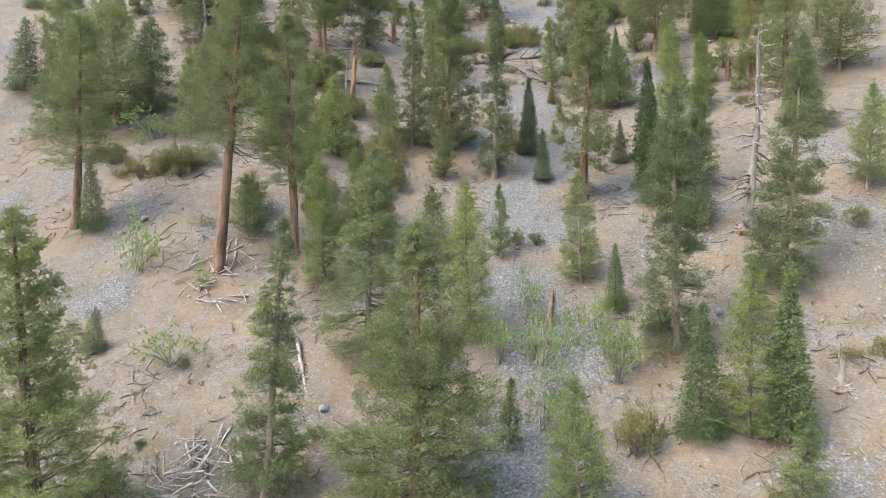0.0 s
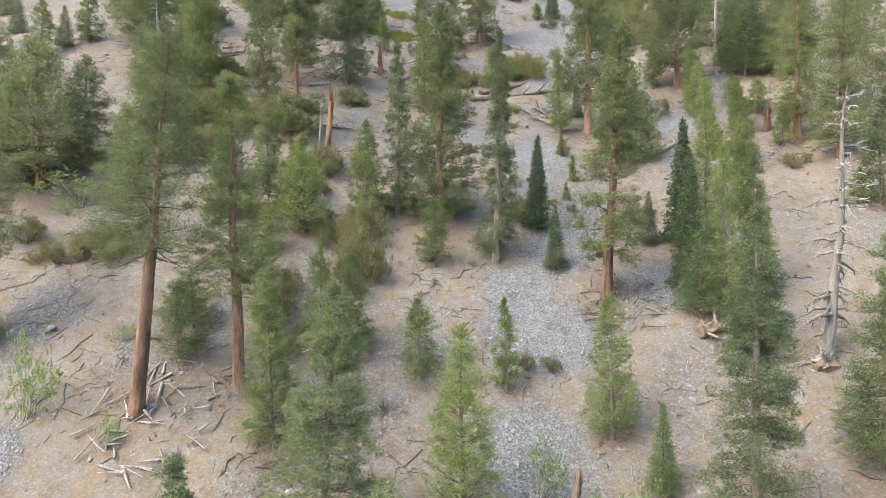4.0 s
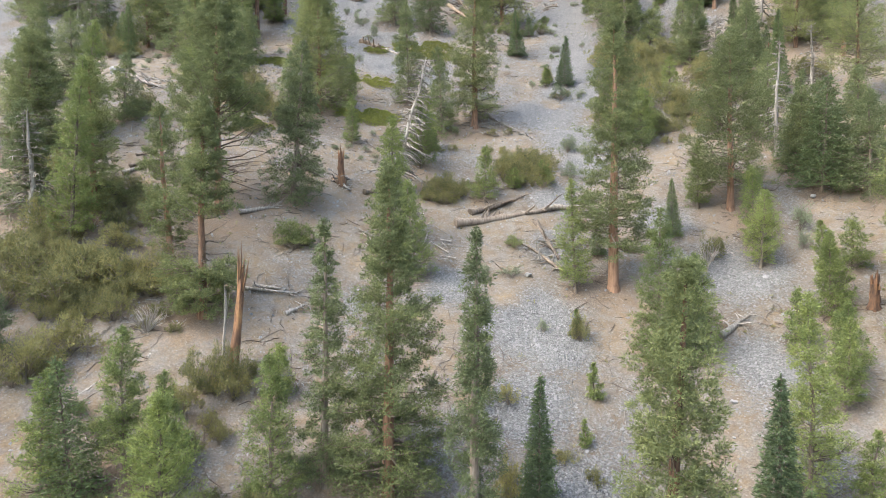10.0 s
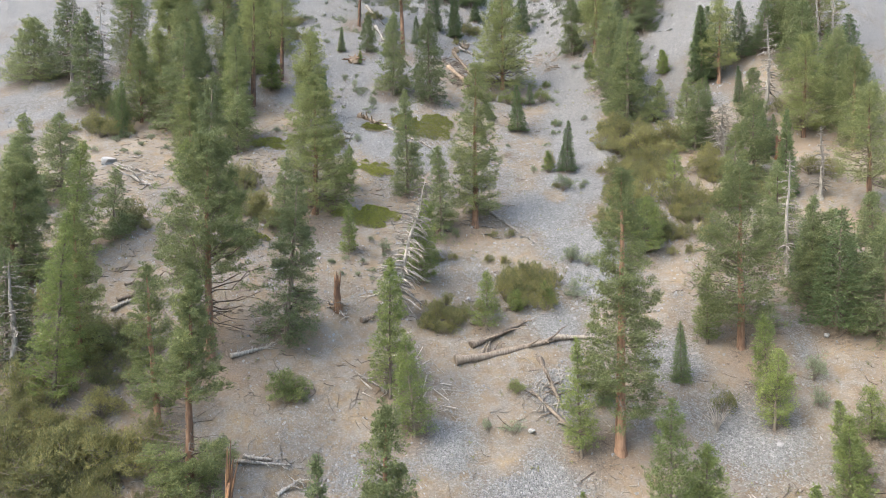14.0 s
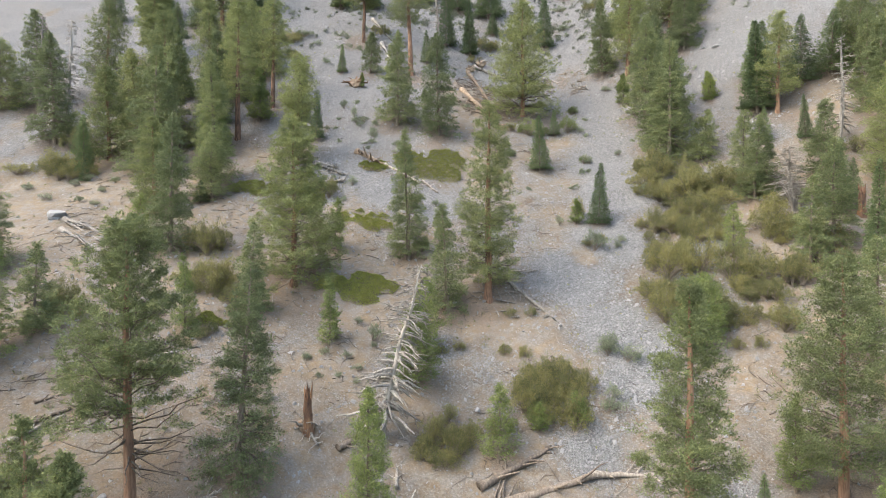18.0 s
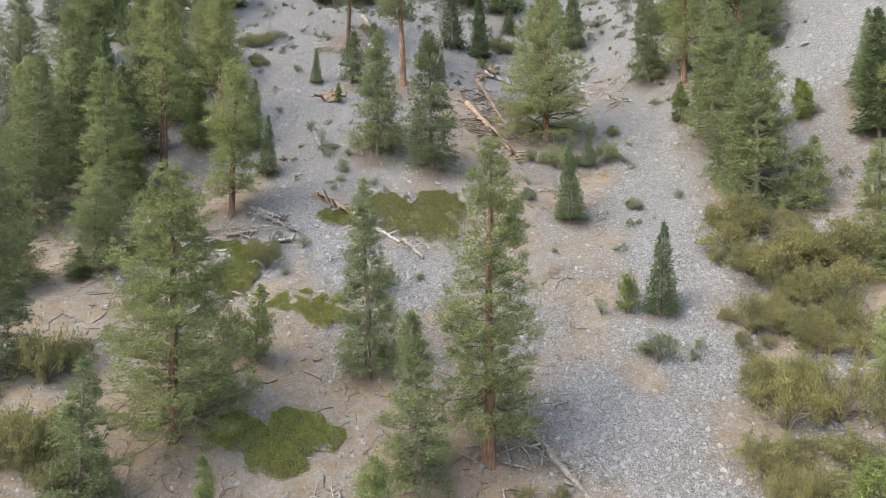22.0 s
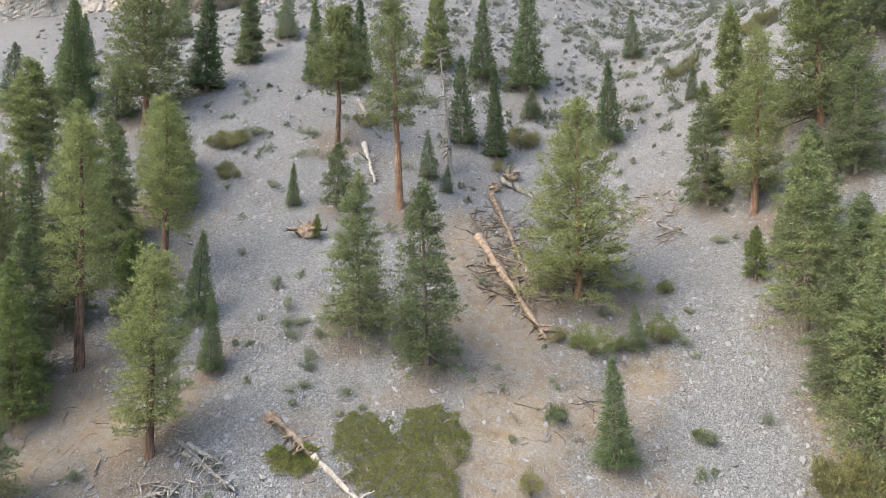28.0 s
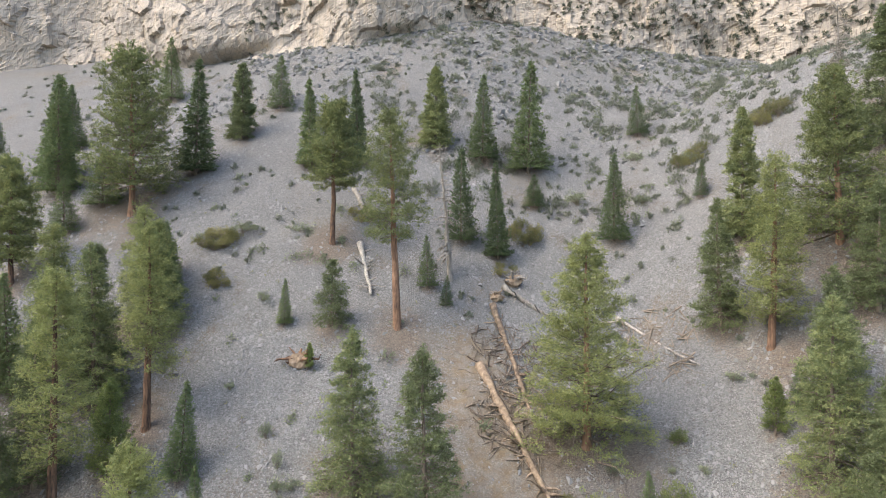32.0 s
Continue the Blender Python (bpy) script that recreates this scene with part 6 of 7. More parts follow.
shrub("olive", -26.8, 86.4, 3.6, 2.8)
shrub("olive", -24.2, 88.7, 3.7, 2.7)
shrub("olive", -21.9, 85.6, 3.1, 2.0)
shrub("olive", -29.1, 91.1, 2.3, 1.4)
shrub("olive", -31.4, 97.0, 3.6, 2.1)
shrub("olive", -28.5, 97.4, 3.1, 1.6)
shrub("olive", -32.8, 93.6, 3.9, 2.0)
shrub("olive", -36.8, 101.2, 3.3, 2.5)
shrub("olive", -25.4, 92.6, 2.9, 2.2)
shrub("olive", -26.1, 89.7, 3.2, 2.5)
shrub("olive", -28.3, 88.2, 3.1, 2.4)
shrub("olive", -20.6, 88.7, 2.2, 2.5)
shrub("sage", -51.9, 146.1, 1.2, 0.9)
shrub("sage", -51.0, 148.2, 1.2, 1.0)
shrub("sage", -46.6, 144.1, 1.0, 0.8)
shrub("sage", -46.5, 147.3, 1.2, 1.0)
shrub("sage", -41.8, 142.2, 1.0, 0.8)
shrub("sage", -48.0, 140.8, 1.0, 0.8)
shrub("sage", -45.1, 139.8, 0.8, 0.7)
shrub("sage", -38.7, 139.2, 1.0, 0.8)
shrub("sage", -53.5, 141.7, 1.0, 0.9)
shrub("sage", -58.0, 144.7, 1.0, 1.0)
shrub("sage", -34.0, 136.7, 0.9, 0.7)
shrub("sage", -29.1, 130.6, 1.0, 0.7)
shrub("sage", -8.7, 117.6, 0.7, 0.7)
shrub("sage", -5.2, 116.5, 0.7, 0.7)
shrub("sage", -6.8, 115.3, 0.7, 0.5)
shrub("sage", -10.3, 116.7, 0.6, 0.6)
shrub("sage", -3.5, 113.2, 0.7, 0.6)
shrub("sage", -9.7, 120.6, 0.6, 0.6)
shrub("sage", -8.2, 120.5, 0.6, 0.6)
shrub("sage", -6.4, 122.6, 0.7, 0.6)
shrub("sage", -4.3, 119.8, 0.6, 0.5)
shrub("sage", -6.6, 117.8, 0.7, 0.6)
shrub("sage", -10.1, 116.5, 0.6, 0.5)
shrub("sage", -4.9, 115.0, 0.7, 0.5)
shrub("sage", -8.6, 114.6, 0.7, 0.5)
shrub("olive", -30.9, 88.7, 4.3, 2.9)
shrub("olive", -26.2, 88.1, 4.2, 3.1)
shrub("olive", -22.7, 88.7, 3.8, 2.6)
shrub("olive", -20.2, 90.5, 3.4, 2.2)
shrub("olive", -25.5, 80.4, 4.0, 2.6)
shrub("olive", -23.8, 82.4, 3.4, 2.3)
shrub("olive", -30.9, 85.9, 4.1, 2.3)
shrub("olive", -13.1, 81.0, 3.7, 2.0)
shrub("olive", -11.3, 81.8, 3.3, 1.7)
shrub("olive", -14.0, 79.1, 2.7, 1.6)
shrub("dead", -19.1, 84.9, 3.1, 1.8)
shrub("dead", -19.2, 85.1, 2.5, 1.7)
shrub("olive", -27.7, 67.5, 3.1, 2.6)
shrub("olive", -34.8, 68.9, 2.7, 2.4)
shrub("olive", -25.4, 68.3, 2.7, 1.9)
shrub("aspen", -33.4, 72.5, 1.7, 1.4)
shrub("aspen", -31.9, 74.1, 1.7, 1.7)
shrub("aspen", -28.8, 75.1, 1.8, 1.8)
shrub("aspen", -19.1, 51.0, 2.3, 0.8)
shrub("bush", 15.7, 167.6, 3.2, 2.2)
shrub("bush", 18.2, 168.6, 1.5, 1.2)
shrub("bush", 22.6, 169.6, 2.9, 1.8)
shrub("sage", 24.7, 169.3, 1.1, 0.8)
shrub("olive", 12.4, 168.6, 1.8, 1.2)
shrub("sage", -11.2, 162.9, 1.5, 0.8)
shrub("sage", -13.5, 165.4, 1.2, 0.8)
shrub("sage", -10.9, 165.4, 1.1, 0.7)
shrub("sage", -4.9, 158.4, 0.9, 0.6)
shrub("sage", 24.6, 176.5, 1.5, 0.9)
shrub("sage", 23.1, 173.3, 0.9, 0.6)
shrub("sage", 26.4, 172.8, 0.8, 0.5)
shrub("sage", 24.4, 158.8, 1.2, 0.8)
shrub("sage", 11.9, 159.9, 1.4, 0.9)
shrub("sage", 7.2, 162.3, 0.6, 0.5)
shrub("sage", 12.0, 163.2, 0.6, 0.5)
shrub("sage", -11.0, 158.5, 0.8, 0.6)
shrub("sage", -6.7, 157.8, 0.8, 0.5)
# the large heart-shaped mat
mat_bush(-0.9, 156.1, 6.0, 4.6, 0.7, 40, [(-3.2, 0.0, 2.8, 2.3), (2.3, 0.8, 3.2, 2.8), (0.4, -2.0, 4.2, 2.4), (2.2, -2.9, 2.7, 1.9)])


# ---- fallen logs and dead wood ----
log(-36.0, 96.7, -39.1, 106.1, .22, WOOD_GREY, "weathered grey fallen log on the slope", 14)
log(-39.5, 100.2, -40.2, 105.1, .18, WOOD_GREY, "weathered grey fallen log on the slope", 14)
log(-30.4, 106.3, -27.4, 108.4, .2, BARK_GREY, "fallen pine trunk with grey-brown bark lying across the slope", 12)
log(-36.2, 114.6, -36.5, 112.0, .18, WOOD_GREY, "weathered grey fallen log on the slope", 14)
log(-30.1, 104.2, -27.3, 106.4, .25, BARK_GREY, "fallen pine trunk with grey-brown bark lying across the slope", 12)
log(-47.7, 135.5, -37.8, 128.8, .2, WOOD_GREY, "weathered grey fallen log on the slope", 14)
log(4.8, 104.3, 16.1, 107.9, .5, BARK_GREY, "fallen pine trunk with grey-brown bark lying across the slope", 12)
log(15.8, 107.9, 20.8, 107.8, .3, WOOD_WHITE, "bleached thin fallen trunk on the stones", 8)
log(6.4, 106.5, 12.7, 110.5, .38, BARK_GREY, "fallen pine trunk with grey-brown bark lying across the slope", 12)
log(-5.4, 108.2, -3.8, 109.8, .3, BARK_GREY, "fallen pine trunk with grey-brown bark lying across the slope", 12)
log(15.3, 97.1, 12.2, 101.5, .22, BARK_GREY, "fallen pine trunk with grey-brown bark lying across the slope", 12)
log(26.0, 87.3, 29.4, 89.4, .28, WOOD_GREY, "weathered grey fallen log on the slope", 14)
log(-9.4, 88.8, -7.9, 90.4, .2, WOOD_GREY, "weathered grey fallen log on the slope", 14)
log(-5.1, 101.4, -1.5, 100.0, .16, WOOD_GREY, "weathered grey fallen log on the slope", 14)
log(-12.9, 91.3, -10.5, 91.6, .2, WOOD_WHITE, "bleached thin fallen trunk on the stones", 8)
log(-17.0, 100.3, -13.2, 102.9, .25, WOOD_GREY, "weathered grey fallen log on the slope", 14)
log(-44.3, 131.2, -36.6, 126.5, .35, WOOD_GREY, "weathered grey fallen log on the slope", 14)
log(9.5, 132.6, 15.9, 124.0, .3, WOOD_GREY, "weathered grey fallen log on the slope", 14)
log(-12.7, 157.2, -8.0, 154.4, .5, WOOD_TAN, "stripped tan fallen trunk lying down the slope", 14)
log(-7.8, 154.3, -2.0, 150.7, .3, WOOD_WHITE, "bleached white fallen trunk among the stones", 9)
log(-1.7, 151.0, 0.7, 148.9, .25, WOOD_WHITE, "bleached white fallen trunk among the stones", 9)
log(-18.6, 154.5, -15.0, 153.2, .25, WOOD_GREY, "weathered grey fallen log on the slope", 14)
log(-20.5, 150.0, -17.7, 151.1, .2, WOOD_GREY, "weathered grey fallen log on the slope", 14)
log(-16.2, 149.2, -13.0, 150.0, .25, WOOD_GREY, "weathered grey fallen log on the slope", 14)
log(3.5, 183.3, 11.3, 168.7, .5, WOOD_TAN, "stripped tan fallen trunk lying down the slope", 30)
log(4.7, 193.7, 9.8, 177.3, .4, WOOD_TAN, "stripped tan fallen trunk lying down the slope", 30)
log(6.0, 197.5, 13.6, 192.7, .4, WOOD_GREY, "weathered grey fallen log on the slope", 14)
log(20.8, 193.9, 28.8, 184.9, .25, WOOD_GREY, "weathered grey fallen log on the slope", 14)
log(14.8, 192.9, 20.9, 193.4, .25, WOOD_GREY, "weathered grey fallen log on the slope", 14)
log(-14.8, 199.7, -11.3, 191.4, .4, WOOD_GREY, "weathered grey fallen log on the slope", 14)
log(-18.6, 210.6, -12.9, 202.2, .4, WOOD_GREY, "weathered grey fallen log on the slope", 14)
log(-10.4, 46.1, -8.5, 40.8, .17, WOOD_WHITE, "bleached white fallen trunk among the stones", 9)
log(20.6, 52.1, 22.0, 51.9, .2, WOOD_WHITE, "bleached thin fallen trunk on the stones", 8)
log(18.9, 58.3, 21.4, 58.6, .45, WOOD_TAN, "stripped tan fallen trunk lying down the slope", 14)
log(-4.9, 71.9, -5.2, 74.4, .16, WOOD_WHITE, "bleached white fallen trunk among the stones", 9)
log(-20.3, 147.2, -13.1, 150.4, .2, WOOD_GREY, "weathered grey fallen log on the slope", 14)
log(-19.7, 154.8, -13.6, 151.4, .25, WOOD_GREY, "weathered grey fallen log on the slope", 14)
log(-0.2, 105.9, -0.5, 109.0, .15, WOOD_GREY, "weathered grey fallen log on the slope", 14)
log(-8.5, 109.6, -7.1, 108.2, .18, WOOD_GREY, "weathered grey fallen log on the slope", 14)
log(-4.6, 72.0, -5.1, 74.3, .12, WOOD_WHITE, "bleached thin fallen trunk on the stones", 8)
log(-18.6, 153.8, -13.1, 151.4, .25, WOOD_GREY, "weathered grey fallen log on the slope", 14)
log(-46.1, 134.7, -36.8, 129.8, .3, WOOD_GREY, "weathered grey fallen log on the slope", 14)
log(-22.7, 113.2, -20.1, 115.1, .15, WOOD_GREY, "weathered grey fallen log on the slope", 14)
log(13.5, 105.1, 15.0, 99.3, .3, BARK_GREY, "fallen pine trunk with grey-brown bark lying across the slope", 12)
log(-18.1, 82.9, -17.2, 86.4, 0.14, WOOD_GREY, "weathered grey fallen log on the slope", 8)
log(-13.4, 90.9, -9.0, 91.4, 0.16, WOOD_GREY, "weathered grey fallen log on the slope", 8)
log(-21.3, 79.4, -19.5, 82.2, 0.14, WOOD_GREY, "weathered grey fallen log on the slope", 8)
log(-30.2, 103.0, -27.5, 105.8, 0.22, WOOD_GREY, "weathered grey fallen log on the slope", 8)
log(-36.6, 96.1, -35.8, 101.0, 0.16, WOOD_GREY, "weathered grey fallen log on the slope", 8)
log(-36.6, 97.0, -35.4, 102.6, 0.14, WOOD_GREY, "weathered grey fallen log on the slope", 8)
log(-17.0, 141.8, -11.4, 141.0, 0.15, WOOD_GREY, "weathered grey fallen log on the slope", 8)
tangle(8.8, 178.0, 6.0, 230, 2.8, 51, "tangle of dead brown branches around the fallen trunks", BARK_GREY)
tangle(6.5, 186.0, 4.5, 110, 2.4, 60, "tangle of dead brown branches around the fallen trunks", BARK_GREY)
tangle(25.3, 189.3, 5.0, 90, 2.8, 52, "dead branches of a toppled tree on the scree", BARK_GREY)
root_plate(-17.1, 180.0, 1.9, 61, BARK_ORANGE, "torn-up reddish root clod lying on the scree")
root_plate(7.4, 198.6, 1.6, 62, WOOD_GREY, "weathered grey roots of a toppled pine")
root_plate(5.2, 195.2, 1.1, 63, WOOD_TAN, "tan splintered roots of a fallen trunk")
tangle(0.1, 101.0, 4.5, 50, 2.2, 54, "scattered dead sticks on tan soil")
tangle(-13.6, 35.9, 2.5, 60, 2.0, 55, "pile of dead branches on bare soil")
tangle(14.6, 62.4, 3.5, 55, 2.0, 71, "dead branches around the foot of a large pine", BARK_GREY)
tangle(-17.0, 53.0, 4.0, 60, 2.2, 56, "dead branches around the foot of a pine")
tangle(15.9, 100.5, 3.5, 60, 2.2, 57, "dead branches on the scree below a pine")
tangle(10.6, 130.2, 4.5, 60, 2.5, 58, "dead branches beside a fallen log")
tangle(-20.4, 150.9, 5.0, 60, 2.5, 59, "scattered dead branches on brown soil")

broken_trunk(22.6, 36.9, 2.3, 0.19, 0.1, WOOD_WHITE, "bleached white stump with spreading roots")
root_plate(22.6, 36.7, 0.6, 64, WOOD_WHITE, "bleached spreading roots at the foot of a stump")
broken_trunk(7.7, 46.9, 2.8, 0.24, 0.3, WOOD_TAN, "splintered tan stump among aspen saplings")
broken_trunk(6.9, 44.3, 1.9, 0.35, 0.2, WOOD_GREY, "rotten grey stump on the scree")
root_plate(24.9, 53.4, 1.2, 65, WOOD_GREY, "grey splayed roots under a standing dead tree")
root_plate(-7.3, 58.5, 1.4, 66, WOOD_WHITE, "bleached upturned root tangle of a fallen pine")
root_plate(19.3, 58.7, 0.7, 67, WOOD_TAN, "reddish torn roots at the end of a log")
broken_trunk(37.9, 86.9, 3.2, 0.41, 0.0)
root_plate(-8.5, 109.4, 1.1, 68, WOOD_GREY, "grey roots at the foot of a broken trunk")

# ---- the ground sheet, now that the litter under the trees is known ----
build_ground()

# ---- loose stone ----
ROCKS = [rock_mesh(900 + i) for i in range(6)]


def scatter_rocks():
    rg = np.random.default_rng(21)
    made = 0
    while made < 260:
        x, y = rg.uniform(-55, 55), rg.uniform(28, 215)
        s, l = cover(np.array([x]), np.array([y]))
        if rg.uniform() > 0.25 + s[0]:
            continue
        size = 0.13 + 0.3 * rg.uniform() ** 3
        rock = tagged(new("rock", ROCKS[made % 6]), "loose pale grey limestone rock lying on the slope", "rock", "loose rocks")
        rock.matrix_basis = Matrix.Translation((x, y, hz(x, y) + 0.3 * size)) @ Euler((rg.uniform(-0.5, 0.5), rg.uniform(-0.5, 0.5), rg.uniform(0, 6.28))).to_matrix().to_4x4() @ Matrix.Scale(size, 4)
        made += 1


def boulder(x, y, size, k):
    rock = tagged(new("boulder", ROCKS[k % 6]), "large pale limestone boulder resting on the slope", "rock", "boulders")
    rock.matrix_basis = Matrix.Translation((x, y, hz(x, y) + 0.3 * size)) @ Euler((0.2, -0.15, 1.3 * k)).to_matrix().to_4x4() @ Matrix.Scale(size, 4)


def scatter_scree():
    """The countless small stones: flattened chips half sunk in the ground."""
    rg = np.random.default_rng(22)
    n = 230000
    x = np.concatenate([rg.uniform(-40, 45, n // 2), rg.uniform(-80, 70, n - n // 2)])
    y = np.concatenate([rg.uniform(26, 150, n // 2), rg.uniform(100, 250, n - n // 2)])
    s, l = cover(x, y)
    keep = rg.uniform(0, 1, n) < np.clip(s * 1.3 - 0.2, 0.16, 1.0) * (1 - 0.6 * l)
    x, y = x[keep], y[keep]
    n = len(x)
    size = (0.05 + 0.2 * rg.uniform(0, 1, n) ** 3) * np.where(y > 150, 1.35, np.where(y < 110, 0.72, 1.0))
    oct_v = np.array([[1, 0, 0], [0, 1, 0], [-1, 0, 0], [0, -1, 0], [0, 0, 1.0]])
    v = oct_v[None] * (size[:, None] * rg.uniform(0.5, 1.2, (n, 3)) * [1, 1, 0.7])[:, None, :]
    v += rg.normal(0, 0.22, v.shape) * size[:, None, None]
    a = rg.uniform(0, 6.28, n)
    c, sn = np.cos(a)[:, None], np.sin(a)[:, None]
    v = np.stack([v[..., 0] * c - v[..., 1] * sn, v[..., 0] * sn + v[..., 1] * c, v[..., 2]], -1)
    z = ground(x, y) + 0.3 * lumps(x, y, 9, 5) + 0.10 * lumps(x, y, 2.4, 6)
    gx, gy = (ground(x + 0.4, y) - ground(x - 0.4, y)) / 0.8, (ground(x, y + 0.4) - ground(x, y - 0.4)) / 0.8
    v[..., 2] += v[..., 0] * gx[:, None] + v[..., 1] * gy[:, None]  # the chips lie along the slope
    v += np.stack([x, y, z + 0.05 * size], -1)[:, None]
    tri = np.array([[0, 1, 4], [1, 2, 4], [2, 3, 4], [3, 0, 4]])  # the buried half is left out
    f = (np.arange(n) * 5)[:, None, None] + tri[None]
    tagged(new("scree_stones", mesh_of("scree_stones", v.reshape(-1, 3), f.reshape(-1, 3), STONE)), "loose grey limestone chips covering the slope", "stones", kind="stuff")


def scatter_sticks(name, label, seed, n, wood, longest, thick):
    """Fallen twigs strewn over the whole slope, closer together in drifts."""
    rg = np.random.default_rng(seed)
    x, y = rg.uniform(-50, 50, 3 * n), rg.uniform(28, 205, 3 * n)
    bare = cover(x, y)[0] + 0.25 * rg.uniform(0, 1, 3 * n) > 0.6  # few lie on the moving scree
    keep = np.where((lumps(x, y, 12, seed) + rg.normal(0, 0.4, 3 * n) > 0.1) & ~bare)[0][:n]
    x, y = x[keep], y[keep]
    n = len(x)
    a, L = rg.uniform(0, 6.28, n), 0.35 + longest * rg.uniform(0, 1, n) ** 2.5
    paths = []
    for k in range(n):
        s = np.array([-0.5, -0.15, 0.2, 0.5]) * L[k]
        w = rg.normal(0, 0.1 * L[k] + 0.02, 4)
        px, py = x[k] + s * math.cos(a[k]) - w * math.sin(a[k]), y[k] + s * math.sin(a[k]) + w * math.cos(a[k])
        pz = ground(px, py) + 0.3 * lumps(px, py, 9, 5) + 0.1 * lumps(px, py, 2.4, 6) + 0.06
        paths.append((np.stack([px, py, pz], -1), np.array([1, 0.85, 0.65, 0.3]) * rg.uniform(0.35, 1.0) * thick))
    tagged(new(name, tube_mesh(name, paths, wood, 3)), label, "sticks", kind="stuff")


def scatter_clumps(name, label, seed, zones, leaf, size, width, per):
    """Small grey-green clumps too many to count; zones: count, x0, x1, y0, y1, smallest and largest radius."""
    rg = np.random.default_rng(seed)
    pts, axes = [], []
    for count, x0, x1, y0, y1, r0, r1 in zones:
        x, y = rg.uniform(x0, x1, count), rg.uniform(y0, y1, count)
        keep = lumps(x, y, 11, seed) + rg.normal(0, 0.5, count) > -0.2
        for cx, cy in zip(x[keep], y[keep]):
            rr = r0 + (r1 - r0) * rg.uniform() ** 2
            m = max(8, int(34 * rr))
            d = unit(rg.normal(size=(m, 3)) * [1, 1, 0.9]) * (rr * rg.uniform(0.3, 1, (m, 1)))
            d[:, 2] = np.abs(d[:, 2]) * 0.9
            qx, qy = cx + d[:, 0], cy + d[:, 1]
            pts.append(np.stack([qx, qy, ground(qx, qy) + d[:, 2] + 0.05], -1))
            axes.append(d / rr + [0, 0, 0.6])
    tagged(new(name, tri_mesh(name, blades(np.concatenate(pts), np.concatenate(axes), per, size, width, 0.6, rg), leaf)), label, "shrubs", kind="stuff")


def scatter_ledges():
    """Angular blocks and broken ledges below the cliff."""
    rg = np.random.default_rng(36)
    n = 9500
    x, y = rg.uniform(-60, 75, n), rg.uniform(222, 268, n)
    keep = lumps(x, y, 18, 37) + (y - 246) / 16 + rg.normal(0, 0.45, n) > 0.1
    x, y = x[keep], y[keep]
    n = len(x)
    size = 0.12 + 0.42 * rg.uniform(0, 1, n) ** 3
    box = np.array([[-1, -1, -1], [1, -1, -1], [1, 1, -1], [-1, 1, -1], [-1, -1, 1], [1, -1, 1], [1, 1, 1], [-1, 1, 1]]) * [1.0, 0.8, 0.55]
    v = box[None] * size[:, None, None] + rg.normal(0, 0.25, (n, 8, 3)) * size[:, None, None]
    a = rg.uniform(0, 6.28, n)
    c, sn = np.cos(a)[:, None], np.sin(a)[:, None]
    v = np.stack([v[..., 0] * c - v[..., 1] * sn, v[..., 0] * sn + v[..., 1] * c, v[..., 2]], -1)
    v += np.stack([x, y, ground(x, y) + 0.3 * lumps(x, y, 9, 5) + 0.1 * lumps(x, y, 2.4, 6) + 0.1 * size], -1)[:, None]
    quad = np.array([[4, 5, 6, 7], [0, 1, 5, 4], [1, 2, 6, 5], [2, 3, 7, 6], [3, 0, 4, 7]])
    f = (np.arange(n) * 8)[:, None, None] + quad[None]
    tagged(new("rock_ledges", mesh_of("rock_ledges", v.reshape(-1, 3), f.reshape(-1, 4), STONE)), "broken grey limestone blocks below the cliff", "rocks", kind="stuff")


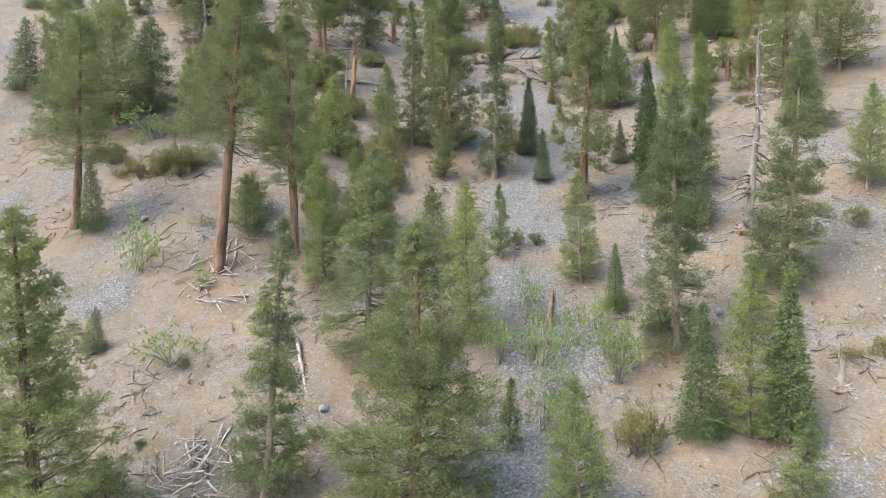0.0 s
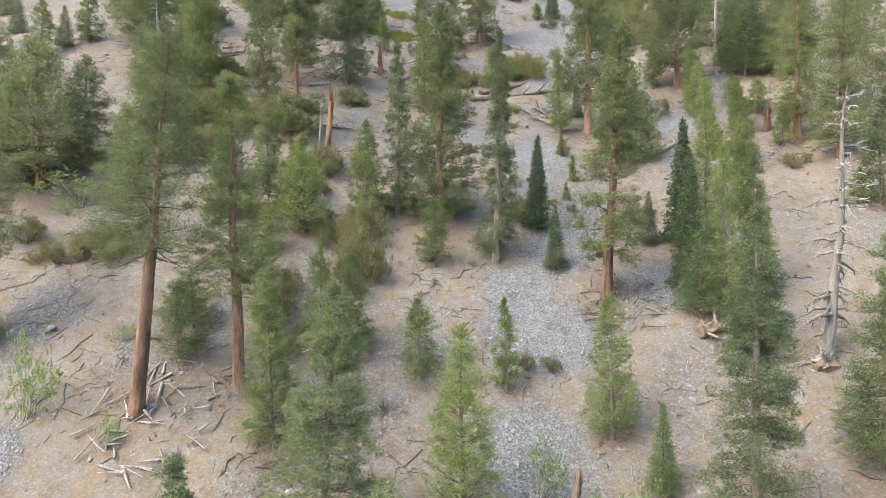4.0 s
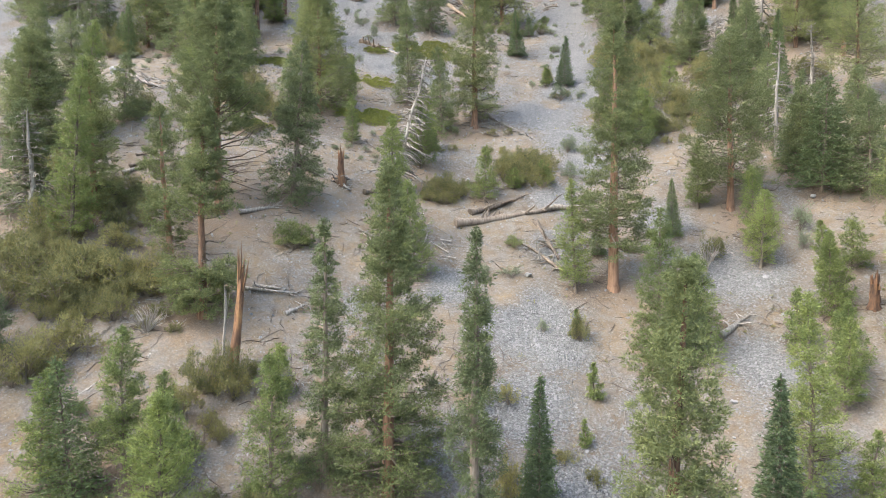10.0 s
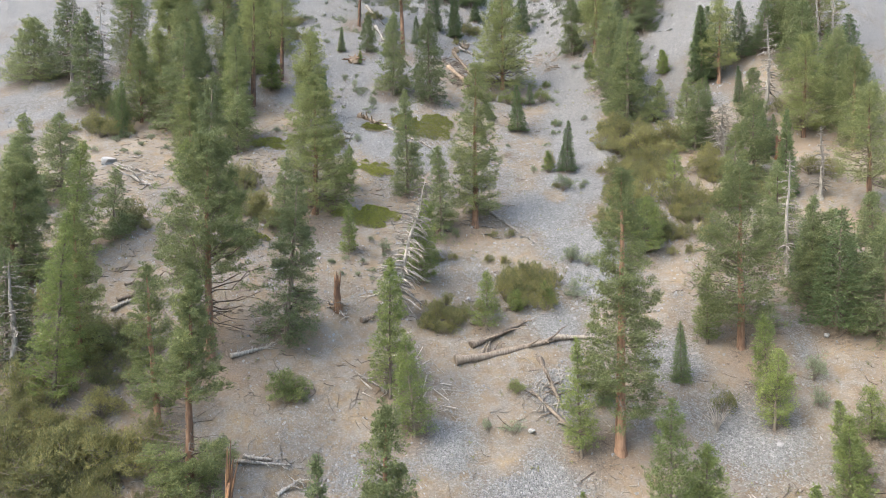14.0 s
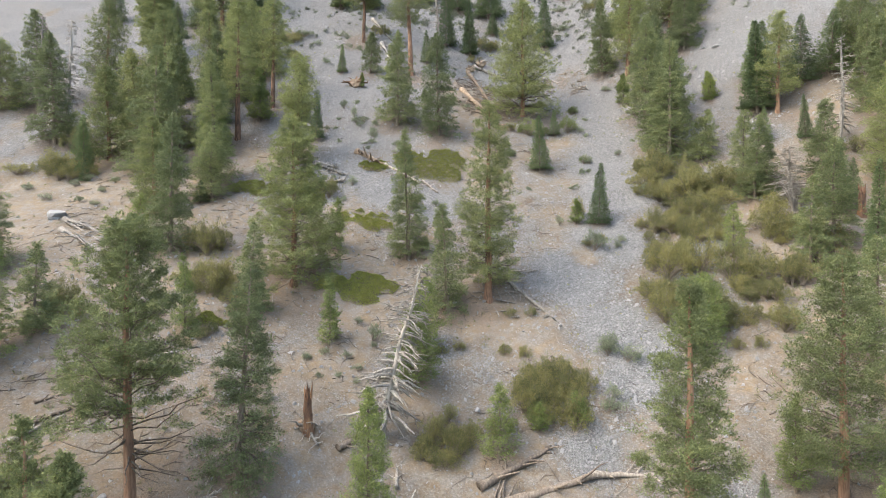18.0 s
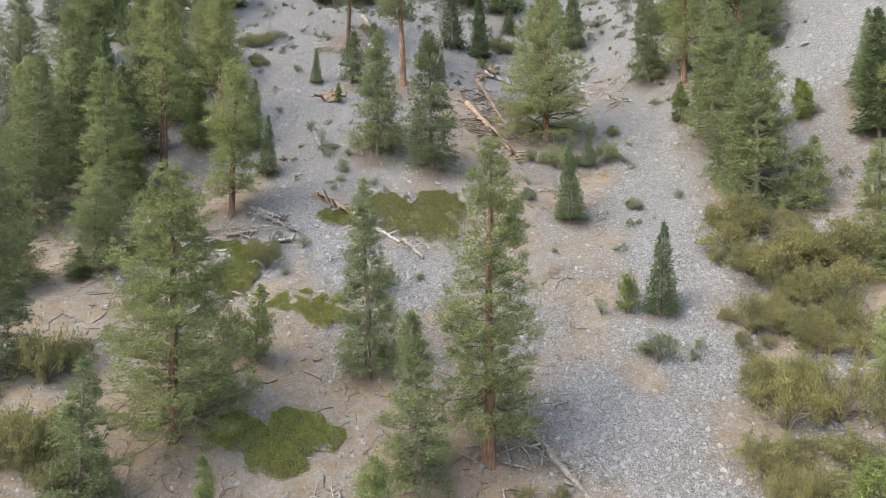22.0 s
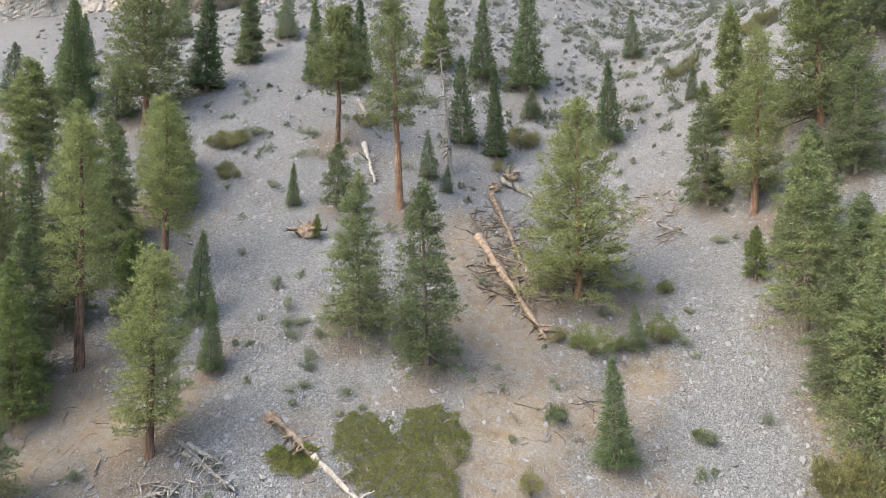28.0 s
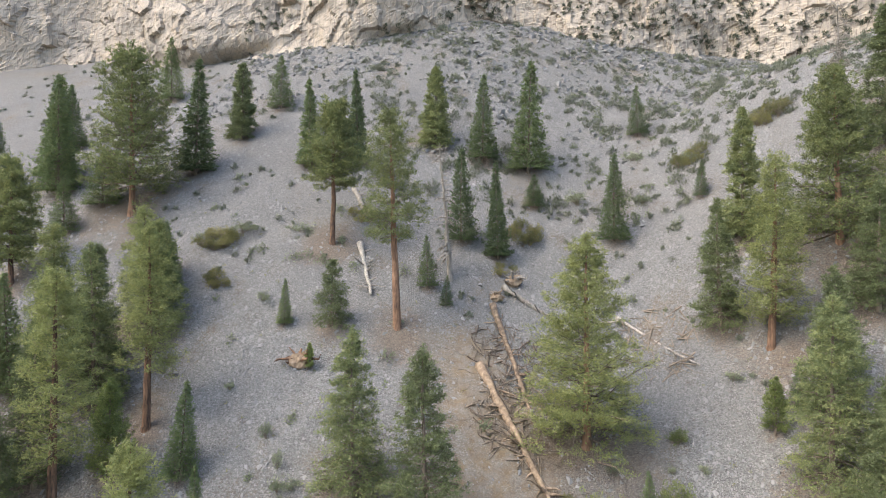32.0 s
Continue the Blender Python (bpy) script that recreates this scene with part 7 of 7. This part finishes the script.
def cliff_shrubs():
    rg = np.random.default_rng(33)
    n = 1500
    u, v = rg.uniform(-60, 110, n), rg.uniform(0.02, 0.9, n)
    keep = lumps(u, v * 30, 13, 34) + 0.01 * u > 0.0
    at = cliff_at(u[keep], v[keep])
    pts, axes = [], []
    for c in at:
        rr = rg.uniform(0.3, 0.9)
        d = unit(rg.normal(size=(26, 3))) * (rr * rg.uniform(0.3, 1, (26, 1)))
        pts.append(c + d + [0, -0.4, 0.1]), axes.append(d / rr + [0, -0.4, 0.4])
    tagged(new("cliff_brush", tri_mesh("cliff_brush", blades(np.concatenate(pts), np.concatenate(axes), 4, 0.36, 0.18, 0.6, rg), LEAF_BRUSH)), "dark grey-green brush clinging to the cliff ledges", "shrubs", kind="stuff")


scatter_rocks()
boulder(-9.6, 42.6, 0.37, 0)
boulder(-7.4, 40.1, 0.42, 1)
boulder(9.5, 44.4, 0.15, 2)
boulder(24.3, 80.9, 0.33, 3)
boulder(14.5, 64.0, 0.20, 4)
boulder(-47.4, 135.0, 1.45, 5)
boulder(-56.4, 161.3, 0.67, 6)
boulder(32.4, 93.2, 0.43, 7)
boulder(49.2, 178.7, 0.47, 8)
boulder(50.8, 177.4, 0.74, 9)
boulder(-47.4, 134.7, 0.93, 10)
boulder(28.6, 166.8, 0.21, 11)
boulder(-8.2, 137.8, 0.18, 12)
boulder(-6.5, 136.8, 0.16, 13)
boulder(23.1, 78.1, 0.15, 14)
boulder(-4.4, 75.2, 0.14, 15)
boulder(-69.4, 204.6, 0.47, 16)
scatter_scree()
cliff_shrubs()
scatter_ledges()
scatter_sticks("fallen_sticks", "dead brown sticks strewn over the slope", 23, 6000, BARK_GREY, 2.2, 0.055)
scatter_sticks("bleached_sticks", "bleached grey sticks strewn over the slope", 24, 4000, WOOD_GREY, 1.8, 0.045)
scatter_clumps("distant_sagebrush", "grey-green sagebrush dotting the upper slope below the cliff", 31,
               [(2700, -30, 110, 212, 268, 0.35, 1.5), (420, -110, -10, 228, 270, 0.3, 1.1), (300, 30, 90, 180, 240, 0.3, 1.2), (130, -50, 30, 190, 215, 0.3, 0.8)], LEAF_BRUSH, 0.4, 0.2, 4)
scatter_clumps("grey_green_bushes", "soft grey-green bushes scattered over the upper scree", 35,
               [(150, 8, 62, 196, 245, 0.6, 1.5), (60, -40, 10, 195, 235, 0.5, 1.3), (46, 10, 50, 150, 196, 0.4, 0.9), (40, -40, 5, 150, 190, 0.4, 1.0)], LEAF_SAGE, 0.3, 0.13, 9)
scatter_clumps("small_forbs", "small dry grass tufts and seedlings among the stones", 32,
               [(1300, -50, 55, 30, 130, 0.12, 0.34), (900, -60, 60, 115, 215, 0.15, 0.42)], LEAF_OLIVE, 0.16, 0.06, 4)
